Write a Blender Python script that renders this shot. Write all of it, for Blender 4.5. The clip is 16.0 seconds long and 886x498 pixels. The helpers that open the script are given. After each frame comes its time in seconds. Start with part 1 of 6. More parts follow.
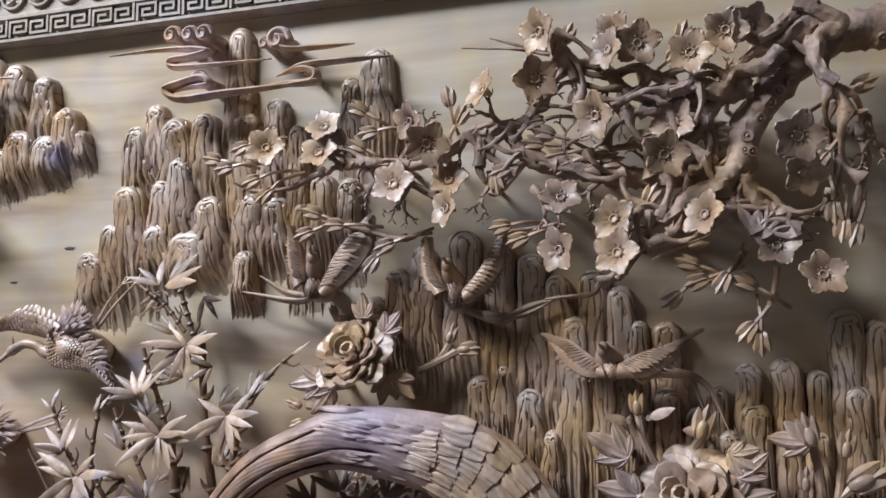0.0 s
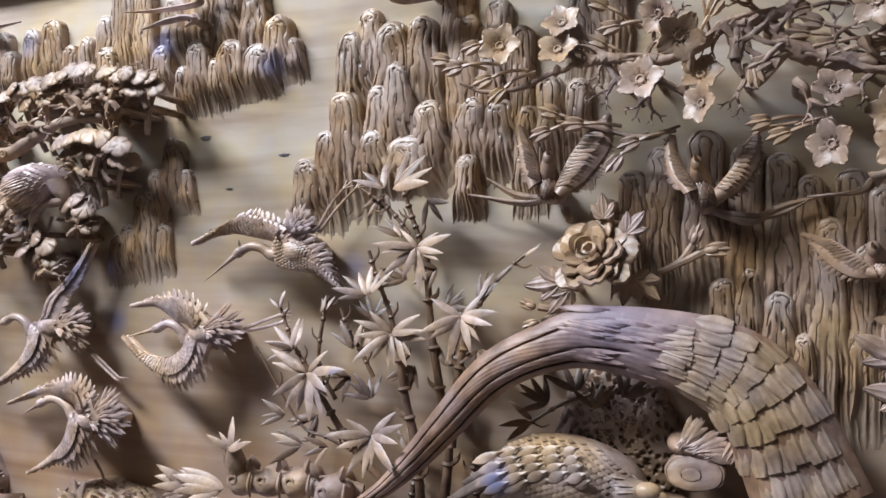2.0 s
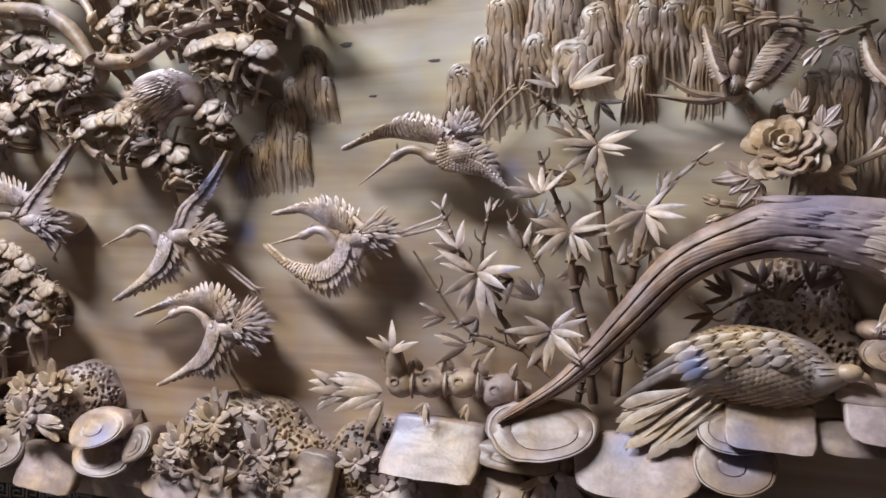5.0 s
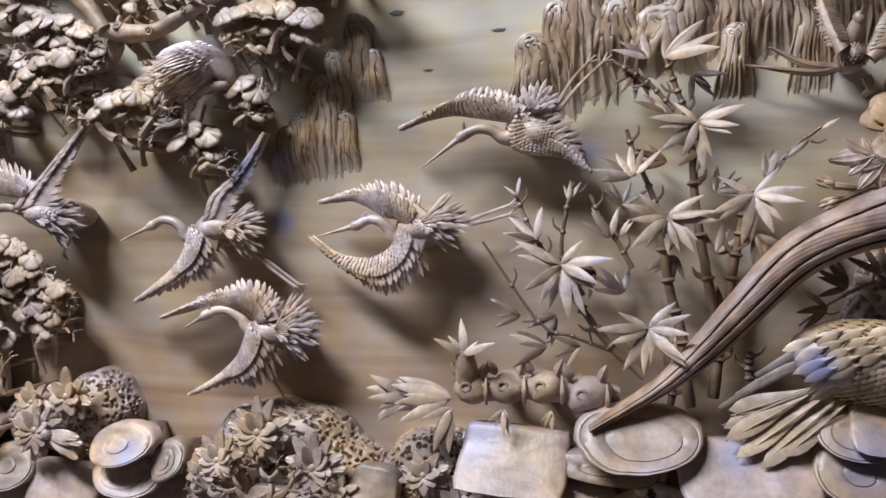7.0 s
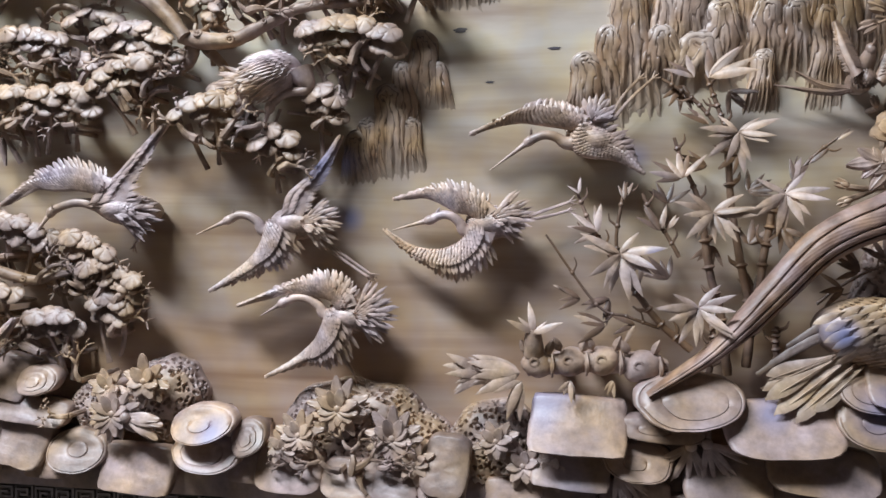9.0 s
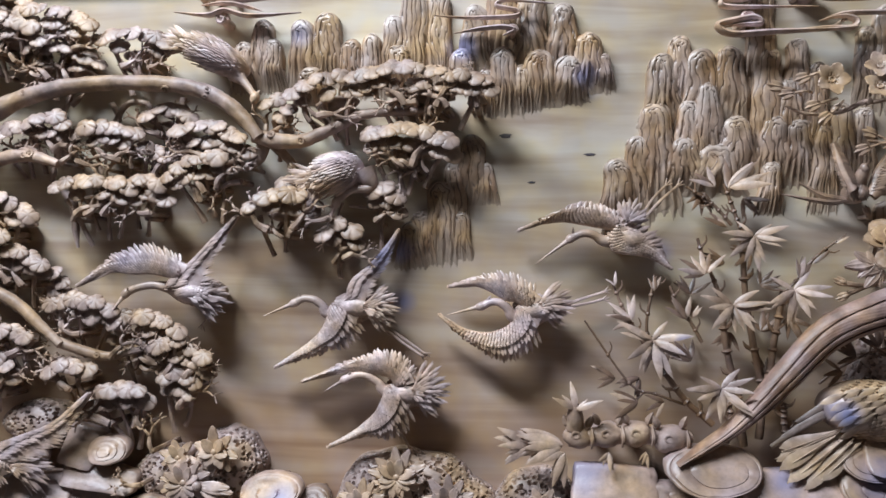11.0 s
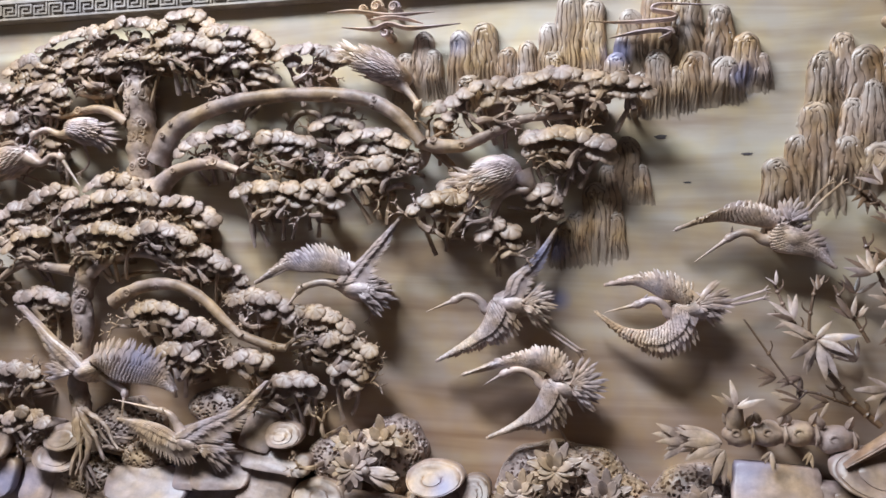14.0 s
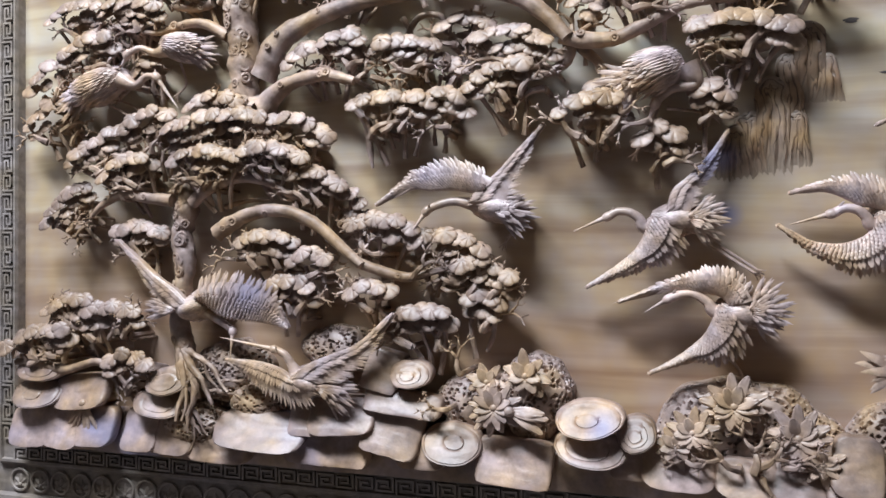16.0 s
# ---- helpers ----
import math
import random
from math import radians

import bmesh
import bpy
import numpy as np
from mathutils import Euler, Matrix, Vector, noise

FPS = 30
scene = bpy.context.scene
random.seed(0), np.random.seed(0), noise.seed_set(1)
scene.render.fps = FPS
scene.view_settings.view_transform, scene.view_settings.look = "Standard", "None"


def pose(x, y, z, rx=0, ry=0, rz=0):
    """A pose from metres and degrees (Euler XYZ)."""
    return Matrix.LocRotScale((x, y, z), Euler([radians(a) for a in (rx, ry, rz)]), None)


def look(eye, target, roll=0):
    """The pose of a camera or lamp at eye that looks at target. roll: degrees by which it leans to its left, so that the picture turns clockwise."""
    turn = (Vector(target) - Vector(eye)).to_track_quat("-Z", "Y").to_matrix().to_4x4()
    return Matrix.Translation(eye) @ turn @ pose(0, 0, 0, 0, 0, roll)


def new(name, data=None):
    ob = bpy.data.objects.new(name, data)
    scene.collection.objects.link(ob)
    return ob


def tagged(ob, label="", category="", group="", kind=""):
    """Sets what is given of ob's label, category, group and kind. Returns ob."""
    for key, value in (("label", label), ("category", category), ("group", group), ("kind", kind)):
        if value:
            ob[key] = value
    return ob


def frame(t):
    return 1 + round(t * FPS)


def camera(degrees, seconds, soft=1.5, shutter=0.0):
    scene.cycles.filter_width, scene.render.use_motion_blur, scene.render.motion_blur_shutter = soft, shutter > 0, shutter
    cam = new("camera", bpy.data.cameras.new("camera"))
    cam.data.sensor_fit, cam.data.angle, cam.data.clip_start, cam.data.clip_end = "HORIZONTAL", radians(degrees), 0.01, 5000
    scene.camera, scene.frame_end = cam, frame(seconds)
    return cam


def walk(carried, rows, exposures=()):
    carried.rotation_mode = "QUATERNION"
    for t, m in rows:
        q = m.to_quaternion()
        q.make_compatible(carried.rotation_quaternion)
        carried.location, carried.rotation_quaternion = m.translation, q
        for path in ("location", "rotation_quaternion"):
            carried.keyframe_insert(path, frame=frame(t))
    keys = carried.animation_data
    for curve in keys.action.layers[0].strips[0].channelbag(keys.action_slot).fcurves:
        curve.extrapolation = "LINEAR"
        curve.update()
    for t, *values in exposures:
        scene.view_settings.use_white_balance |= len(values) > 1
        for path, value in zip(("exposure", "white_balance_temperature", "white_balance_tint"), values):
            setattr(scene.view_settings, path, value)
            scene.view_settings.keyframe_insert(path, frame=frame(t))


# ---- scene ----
cam = camera(57.2, 16.0, soft=1.6)
PATH = [
    (0, (3.014, -1.154, 0.679), (2.437, 0.749, 0.887), -0.2),
    (0.5, (3.004, -1.152, 0.669), (2.336, 0.723, 0.864), -0.1),
    (1, (2.976, -1.151, 0.647), (2.218, 0.691, 0.832), 0.4),
    (1.5, (2.896, -1.173, 0.643), (2.109, 0.662, 0.759), 0.3),
    (2, (2.801, -1.213, 0.631), (2.029, 0.631, 0.678), 0.4),
    (2.5, (2.703, -1.264, 0.608), (1.955, 0.591, 0.618), 0.9),
    (3, (2.637, -1.292, 0.57), (1.904, 0.569, 0.561), 1.0),
    (3.5, (2.598, -1.308, 0.54), (1.875, 0.557, 0.52), 1.2),
    (4, (2.564, -1.323, 0.532), (1.849, 0.545, 0.491), 1.0),
    (4.2, (2.542, -1.342, 0.528), (1.842, 0.531, 0.496), 0.9),
    (6.5, (2.356, -1.301, 0.504), (1.723, 0.596, 0.486), 0.5),
    (7, (2.275, -1.266, 0.52), (1.7, 0.649, 0.462), -0.1),
    (7.5, (2.234, -1.277, 0.492), (1.731, 0.656, 0.395), -0.6),
    (8, (2.13, -1.354, 0.463), (1.724, 0.602, 0.355), -0.8),
    (8.2, (2.114, -1.382, 0.471), (1.713, 0.575, 0.379), -0.6),
    (10.3, (1.919, -1.618, 0.551), (1.698, 0.37, 0.536), 0.6),
    (10.5, (1.904, -1.638, 0.567), (1.692, 0.351, 0.563), 0.6),
    (11, (1.871, -1.675, 0.606), (1.655, 0.313, 0.639), 0.6),
    (11.5, (1.856, -1.704, 0.634), (1.593, 0.277, 0.698), 0.8),
    (12, (1.841, -1.728, 0.651), (1.525, 0.245, 0.738), 0.8),
    (12.5, (1.847, -1.735, 0.649), (1.471, 0.228, 0.725), 0.9),
    (13, (1.831, -1.737, 0.622), (1.408, 0.217, 0.685), 0.9),
    (13.5, (1.8, -1.741, 0.607), (1.348, 0.206, 0.648), 0.7),
    (14, (1.787, -1.755, 0.594), (1.304, 0.185, 0.634), 0.7),
    (14.5, (1.751, -1.728, 0.562), (1.239, 0.205, 0.596), 0.5),
    (15, (1.701, -1.683, 0.548), (1.151, 0.24, 0.528), 0.0),
    (15.5, (1.632, -1.642, 0.499), (1.05, 0.272, 0.492), -0.2),
    (16, (1.557, -1.599, 0.454), (0.956, 0.309, 0.464), -0.1),
]
walk(cam, [(t, look(e, g, r)) for t, e, g, r in PATH], exposures=((0.0, 0.0, 6700, 13), (2.5, 0.0, 6750, 13.5), (4.0, -0.1, 6750, 13), (7.0, -0.02, 6500, 11), (10.5, -0.14, 6420, 10), (12.5, -0.25, 6420, 10), (14.0, -0.16, 6480, 10), (15.0, -0.07, 6500, 10), (16.0, -0.03, 6500, 10)))

# ---- light ----
def area(name, m, sx, sy, watts, colour):
    lamp = bpy.data.lights.new(name, "AREA")
    lamp.shape, lamp.size, lamp.size_y, lamp.energy, lamp.color = "RECTANGLE", sx, sy, watts, colour
    ob = new(name, lamp)
    ob.matrix_world = m
    return ob


world = bpy.data.worlds.new("world")
scene.world = world
world.use_nodes = True
world.node_tree.nodes["Background"].inputs[0].default_value = (1.0, 0.93, 0.86, 1)
world.node_tree.nodes["Background"].inputs[1].default_value = 0.015
area("ceiling_lamp", look((0.25, -1.75, 3.25), (1.15, 0.0, 0.4)), 2.4, 0.45, 292, (0.855, 0.945, 1.06))
# unseen fill lamp, added to lift the dark parts a little
area("fill_lamp", look((1.0, -3.2, 3.3), (1.6, -1.5, 0.0)), 3.0, 0.8, 2, (1.0, 0.93, 0.86))


# ---- materials ----
def mat(name, dark, mid, light, rough=0.5, grain=(3.0, 60.0, 60.0), stain=0.0, lines=0.0, vary=0.25, bump=0.25, fine=160.0, spec=0.62, island=0.0, tone_and_light=False, spots=(), pale=0.0, drift=1.0):
    m = bpy.data.materials.new(name)
    m.use_nodes = True
    nt, nodes = m.node_tree, m.node_tree.nodes
    link = nt.links.new
    bsdf = nodes["Principled BSDF"]
    geo = nodes.new("ShaderNodeNewGeometry")
    scale = nodes.new("ShaderNodeVectorMath")
    scale.operation = "MULTIPLY"
    scale.inputs[1].default_value = grain
    link(geo.outputs["Position"], scale.inputs[0])
    n1 = nodes.new("ShaderNodeTexNoise")
    n1.inputs["Scale"].default_value = 1.0
    n1.inputs["Detail"].default_value = 6
    n1.inputs["Distortion"].default_value = 0.6
    link(scale.outputs[0], n1.inputs["Vector"])
    ramp = nodes.new("ShaderNodeValToRGB")
    e = ramp.color_ramp.elements
    e[0].position, e[0].color = 0.28, (*dark, 1)
    e[1].position, e[1].color = 0.74, (*light, 1)
    k = e.new(0.5)
    k.color = (*mid, 1)
    link(n1.outputs[0], ramp.inputs[0])
    col = ramp.outputs[0]
    # wear and patina in large soft patches
    n2 = nodes.new("ShaderNodeTexNoise")
    n2.inputs["Scale"].default_value = 7.0
    n2.inputs["Detail"].default_value = 3
    link(geo.outputs["Position"], n2.inputs["Vector"])
    info = nodes.new("ShaderNodeObjectInfo")
    add = nodes.new("ShaderNodeMath")
    add.operation = "MULTIPLY_ADD"
    link(info.outputs["Random"], add.inputs[0])
    add.inputs[1].default_value = 0.35
    link(n2.outputs[0], add.inputs[2])
    mr = nodes.new("ShaderNodeMapRange")
    mr.inputs[1].default_value, mr.inputs[2].default_value = 0.35, 1.0
    mr.inputs[3].default_value, mr.inputs[4].default_value = 1.0 - vary, 1.0 + vary
    link(add.outputs[0], mr.inputs[0])
    mul = nodes.new("ShaderNodeMix")
    mul.data_type, mul.blend_type = "RGBA", "MULTIPLY"
    mul.inputs["Factor"].default_value = 1.0
    link(col, mul.inputs["A"])
    link(mr.outputs[0], mul.inputs["B"])
    col = mul.outputs["Result"]
    if island:
        ri = nodes.new("ShaderNodeMapRange")
        ri.inputs[3].default_value, ri.inputs[4].default_value = 1.0 - island, 1.0 + island * 0.8
        link(geo.outputs["Random Per Island"], ri.inputs[0])
        mi = nodes.new("ShaderNodeMix")
        mi.data_type, mi.blend_type = "RGBA", "MULTIPLY"
        mi.inputs["Factor"].default_value = 1.0
        link(col, mi.inputs["A"])
        link(ri.outputs[0], mi.inputs["B"])
        col = mi.outputs["Result"]
    if tone_and_light:
        # paler and greener above, partly a pool of light painted in, redder below
        sep = nodes.new("ShaderNodeSeparateXYZ")
        link(geo.outputs["Position"], sep.inputs[0])
        wav = nodes.new("ShaderNodeMath")
        wav.operation = "MULTIPLY_ADD"
        link(n2.outputs[0], wav.inputs[0])
        wav.inputs[1].default_value = 0.35
        link(sep.outputs["Z"], wav.inputs[2])
        pr = nodes.new("ShaderNodeValToRGB")
        pr.color_ramp.elements[0].position, pr.color_ramp.elements[0].color = 0.4, (1.1, 0.96, 0.87, 1)
        pr.color_ramp.elements[1].position, pr.color_ramp.elements[1].color = 0.95, (1.25, 1.34, 1.31, 1)
        link(wav.outputs[0], pr.inputs[0])
        pm = nodes.new("ShaderNodeMix")
        pm.data_type, pm.blend_type = "RGBA", "MULTIPLY"
        pm.inputs["Factor"].default_value = 1.0
        link(col, pm.inputs["A"])
        link(pr.outputs[0], pm.inputs["B"])
        col = pm.outputs["Result"]
    else:
        # handled and worn spots, a few centimetres across
        n5 = nodes.new("ShaderNodeTexNoise")
        n5.inputs["Scale"].default_value = 38.0
        n5.inputs["Detail"].default_value = 5
        n5.inputs["Roughness"].default_value = 0.65
        link(geo.outputs["Position"], n5.inputs["Vector"])
        r5 = nodes.new("ShaderNodeMapRange")
        r5.inputs[1].default_value, r5.inputs[2].default_value = 0.3, 0.7
        r5.inputs[3].default_value, r5.inputs[4].default_value = 0.68, 1.25
        link(n5.outputs[0], r5.inputs[0])
        m5 = nodes.new("ShaderNodeMix")
        m5.data_type, m5.blend_type = "RGBA", "MULTIPLY"
        m5.inputs["Factor"].default_value = 1.0
        link(col, m5.inputs["A"])
        link(r5.outputs[0], m5.inputs["B"])
        col = m5.outputs["Result"]
    # the finish drifts between a warm oiled brown and a cool greyed one
    n6 = nodes.new("ShaderNodeTexNoise")
    n6.inputs["Scale"].default_value = 11.0
    n6.inputs["Detail"].default_value = 4
    link(geo.outputs["Position"], n6.inputs["Vector"])
    r6 = nodes.new("ShaderNodeValToRGB")
    r6.color_ramp.elements[0].position, r6.color_ramp.elements[0].color = 0.36, (1 + 0.1 * drift, 1.0, 1 - 0.24 * drift, 1)
    r6.color_ramp.elements[1].position, r6.color_ramp.elements[1].color = 0.62, (1 - 0.05 * drift, 1 - 0.03 * drift, 1 + 0.14 * drift, 1)
    link(n6.outputs[0], r6.inputs[0])
    m6 = nodes.new("ShaderNodeMix")
    m6.data_type, m6.blend_type = "RGBA", "MULTIPLY"
    m6.inputs["Factor"].default_value = 1.0
    link(col, m6.inputs["A"])
    link(r6.outputs[0], m6.inputs["B"])
    col = m6.outputs["Result"]
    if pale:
        # the heads of the pillars are painted pale, as if lit from above
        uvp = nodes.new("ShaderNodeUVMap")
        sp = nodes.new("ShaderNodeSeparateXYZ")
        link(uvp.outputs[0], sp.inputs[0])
        head_light = nodes.new("ShaderNodeMath")
        head_light.operation = "MULTIPLY_ADD"
        link(n6.outputs[0], head_light.inputs[0])
        head_light.inputs[1].default_value = 0.7
        link(sp.outputs["Y"], head_light.inputs[2])
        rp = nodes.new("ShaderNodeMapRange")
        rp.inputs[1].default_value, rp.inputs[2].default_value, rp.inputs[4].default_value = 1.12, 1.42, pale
        link(head_light.outputs[0], rp.inputs[0])
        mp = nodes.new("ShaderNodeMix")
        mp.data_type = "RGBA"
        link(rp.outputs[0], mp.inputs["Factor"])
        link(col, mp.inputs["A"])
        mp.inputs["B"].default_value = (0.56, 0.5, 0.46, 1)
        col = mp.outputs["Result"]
    height = n1.outputs[0]
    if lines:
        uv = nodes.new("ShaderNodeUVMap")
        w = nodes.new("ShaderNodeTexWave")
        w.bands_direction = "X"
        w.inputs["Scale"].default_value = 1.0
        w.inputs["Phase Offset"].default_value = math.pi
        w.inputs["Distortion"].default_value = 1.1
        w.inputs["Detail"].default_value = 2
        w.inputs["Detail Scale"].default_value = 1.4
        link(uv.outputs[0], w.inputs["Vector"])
        # dark lines in the grooves: stain, and crease shade put into the colour
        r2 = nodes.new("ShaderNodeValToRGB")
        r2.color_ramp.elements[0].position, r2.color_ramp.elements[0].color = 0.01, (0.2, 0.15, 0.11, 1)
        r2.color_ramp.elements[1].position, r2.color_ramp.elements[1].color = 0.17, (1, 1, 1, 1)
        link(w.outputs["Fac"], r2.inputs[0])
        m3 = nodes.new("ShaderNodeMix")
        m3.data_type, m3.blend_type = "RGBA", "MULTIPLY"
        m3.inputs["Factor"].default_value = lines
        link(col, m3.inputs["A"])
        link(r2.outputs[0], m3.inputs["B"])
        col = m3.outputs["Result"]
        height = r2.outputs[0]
    if pale:
        rf = nodes.new("ShaderNodeMapRange")
        rf.inputs[1].default_value, rf.inputs[2].default_value = 0.1, 0.42
        rf.inputs[3].default_value, rf.inputs[4].default_value = 0.8, 0.0
        link(sp.outputs["Y"], rf.inputs[0])
        mf = nodes.new("ShaderNodeMix")
        mf.data_type = "RGBA"
        link(rf.outputs[0], mf.inputs["Factor"])
        link(col, mf.inputs["A"])
        mf.inputs["B"].default_value = (0.33, 0.262, 0.2, 1)
        col = mf.outputs["Result"]
    if stain:
        n4 = nodes.new("ShaderNodeTexNoise")
        n4.inputs["Scale"].default_value = 4.2
        n4.inputs["Detail"].default_value = 2
        link(geo.outputs["Position"], n4.inputs["Vector"])
        r4 = nodes.new("ShaderNodeMapRange")
        r4.inputs[1].default_value, r4.inputs[2].default_value, r4.inputs[4].default_value = 0.62, 0.74, stain
        link(n4.outputs[0], r4.inputs[0])
        m4 = nodes.new("ShaderNodeMix")
        m4.data_type = "RGBA"
        link(r4.outputs[0], m4.inputs["Factor"])
        link(col, m4.inputs["A"])
        m4.inputs["B"].default_value = (0.22, 0.24, 0.42, 1)
        col = m4.outputs["Result"]
    for sx, sz, sr, sk in spots:
        # a soft blue patch: stain; on board and tail also painted shading and sheen
        flat = nodes.new("ShaderNodeVectorMath")
        flat.operation = "MULTIPLY"
        flat.inputs[1].default_value = (1, 0, 1)
        link(geo.outputs["Position"], flat.inputs[0])
        far = nodes.new("ShaderNodeVectorMath")
        far.operation = "DISTANCE"
        far.inputs[1].default_value = (sx, 0, sz)
        link(flat.outputs[0], far.inputs[0])
        edge = nodes.new("ShaderNodeMath")
        edge.operation = "MULTIPLY_ADD"
        link(n6.outputs[0], edge.inputs[0])
        edge.inputs[1].default_value = sr
        link(far.outputs["Value"], edge.inputs[2])
        blue_fade = nodes.new("ShaderNodeMapRange")
        blue_fade.inputs[1].default_value, blue_fade.inputs[2].default_value = sr * 0.7, sr * 1.6
        blue_fade.inputs[3].default_value, blue_fade.inputs[4].default_value = sk, 0.0
        link(edge.outputs[0], blue_fade.inputs[0])
        blue_mix = nodes.new("ShaderNodeMix")
        blue_mix.data_type = "RGBA"
        link(blue_fade.outputs[0], blue_mix.inputs["Factor"])
        link(col, blue_mix.inputs["A"])
        blue_mix.inputs["B"].default_value = (0.2, 0.22, 0.4, 1)
        col = blue_mix.outputs["Result"]
    link(col, bsdf.inputs["Base Color"])
    n3 = nodes.new("ShaderNodeTexNoise")
    n3.inputs["Scale"].default_value = fine
    n3.inputs["Detail"].default_value = 4
    link(geo.outputs["Position"], n3.inputs["Vector"])
    b1 = nodes.new("ShaderNodeBump")
    b1.inputs["Strength"].default_value, b1.inputs["Distance"].default_value = bump, 0.002
    link(n3.outputs[0], b1.inputs["Height"])
    b2 = nodes.new("ShaderNodeBump")
    b2.inputs["Strength"].default_value, b2.inputs["Distance"].default_value = bump * 1.2, 0.003
    link(height, b2.inputs["Height"])
    link(b1.outputs[0], b2.inputs["Normal"])
    link(b2.outputs[0], bsdf.inputs["Normal"])
    rr = nodes.new("ShaderNodeMapRange")
    rr.inputs[3].default_value, rr.inputs[4].default_value = rough - 0.1, rough + 0.12
    link(n2.outputs[0], rr.inputs[0])
    link(rr.outputs[0], bsdf.inputs["Roughness"])
    bsdf.inputs["Specular IOR Level"].default_value = spec
    return m


# the blue spot near the peaks is shading painted on the board
BOARD = mat("board_wood", (0.203, 0.135, 0.094), (0.334, 0.26, 0.197), (0.405, 0.354, 0.291), 0.38, (1.2, 7.0, 15.0), vary=0.2, bump=0.05, fine=60, stain=0.14, tone_and_light=True, drift=0.6, spots=((1.605, 0.525, 0.03, 0.75), (2.13, 0.632, 0.03, 0.4), (1.985, 0.975, 0.035, 0.5)))
FRAME = mat("frame_wood", (0.178, 0.147, 0.12), (0.25, 0.211, 0.181), (0.32, 0.278, 0.243), 0.55, (4, 40, 40), vary=0.18, drift=0.5)
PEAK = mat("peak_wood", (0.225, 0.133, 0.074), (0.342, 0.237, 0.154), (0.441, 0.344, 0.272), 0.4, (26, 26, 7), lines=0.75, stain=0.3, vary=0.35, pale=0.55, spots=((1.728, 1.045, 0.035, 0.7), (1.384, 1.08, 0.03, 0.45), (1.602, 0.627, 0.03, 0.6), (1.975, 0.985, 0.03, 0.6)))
PINE = mat("pine_wood", (0.185, 0.122, 0.085), (0.285, 0.202, 0.15), (0.385, 0.286, 0.223), 0.5, (25, 25, 25))
BARK = mat("branch_wood", (0.182, 0.122, 0.08), (0.307, 0.219, 0.166), (0.453, 0.349, 0.28), 0.52, (18, 18, 18), spec=0.42, bump=0.45)
LEAF = mat("leaf_wood", (0.235, 0.16, 0.118), (0.4, 0.293, 0.227), (0.53, 0.405, 0.322), 0.45, (25, 25, 25), spots=((2.159, 0.458, 0.02, 0.8),))
CRANE = mat("crane_wood", (0.285, 0.198, 0.152), (0.45, 0.335, 0.274), (0.59, 0.475, 0.415), 0.42, (22, 22, 22), stain=0.22, island=0.2, spots=((1.575, 0.62, 0.05, 0.6), (0.672, 0.37, 0.06, 0.5), (1.05, 0.6, 0.05, 0.25), (1.82, 0.56, 0.05, 0.2)))
BIRD = mat("bird_wood", (0.187, 0.118, 0.08), (0.308, 0.212, 0.151), (0.439, 0.316, 0.241), 0.42, (20, 20, 20), stain=0.2, island=0.28)
ROCK = mat("rock_wood", (0.219, 0.149, 0.114), (0.338, 0.242, 0.191), (0.437, 0.327, 0.275), 0.46, (9, 9, 9), stain=0.5, vary=0.42, spots=((1.393, 0.142, 0.03, 0.65), (0.256, 0.066, 0.035, 0.6), (2.34, 0.21, 0.035, 0.6), (2.5, 0.22, 0.045, 0.5)))
FLOWER = mat("flower_wood", (0.232, 0.153, 0.105), (0.386, 0.275, 0.193), (0.541, 0.415, 0.303), 0.42, (25, 25, 25))
SPONGE = mat("sponge_wood", (0.225, 0.158, 0.118), (0.35, 0.258, 0.2), (0.46, 0.355, 0.285), 0.5, (30, 30, 30))
PLASTER = mat("wall_paint", (0.13, 0.122, 0.11), (0.16, 0.147, 0.134), (0.19, 0.177, 0.163), 0.7, (2, 2, 2), vary=0.06, bump=0.1)
# the bluish crest is a highlight put into the tail's colour
TAIL = mat("tail_wood", (0.185, 0.104, 0.066), (0.33, 0.208, 0.146), (0.46, 0.318, 0.24), 0.5, (20, 20, 20), stain=0.3, spots=((2.6, 0.565, 0.12, 0.42),))
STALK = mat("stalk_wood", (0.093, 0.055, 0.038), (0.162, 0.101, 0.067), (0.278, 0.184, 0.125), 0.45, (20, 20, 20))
PHEASANT = mat("pheasant_wood", (0.24, 0.163, 0.112), (0.385, 0.287, 0.213), (0.53, 0.422, 0.342), 0.42, (20, 20, 20), stain=0.3, island=0.28, spots=((2.435, 0.34, 0.028, 0.85),))
TILE = mat("floor_stone", (0.1, 0.085, 0.085), (0.135, 0.117, 0.117), (0.17, 0.147, 0.15), 0.35, (3, 3, 3), vary=0.12, bump=0.05)


# ---- mesh helpers ----
class Geo:
    def __init__(self):
        self.v, self.f, self.uv = [], [], []

    def add(self, verts, faces, uv=None):
        o = len(self.v)
        self.v.extend(tuple(p) for p in verts)
        self.f.extend(tuple(i + o for i in q) for q in faces)
        self.uv.extend(uv or [(0.0, 0.0)] * len(verts))

    def mesh(self, name, material, smooth=True):
        me = bpy.data.meshes.new(name)
        me.from_pydata(self.v, [], self.f)
        layer = me.uv_layers.new(name="UVMap")
        idx = np.empty(len(me.loops), dtype=np.int32)
        me.loops.foreach_get("vertex_index", idx)
        layer.data.foreach_set("uv", np.array(self.uv, dtype=np.float32)[idx].ravel())
        me.materials.append(material)
        bm = bmesh.new()
        bm.from_mesh(me)
        bmesh.ops.recalc_face_normals(bm, faces=bm.faces)
        bm.to_mesh(me)
        bm.free()
        if smooth:
            me.shade_smooth()
            me.set_sharp_from_angle(angle=radians(50))
        return me


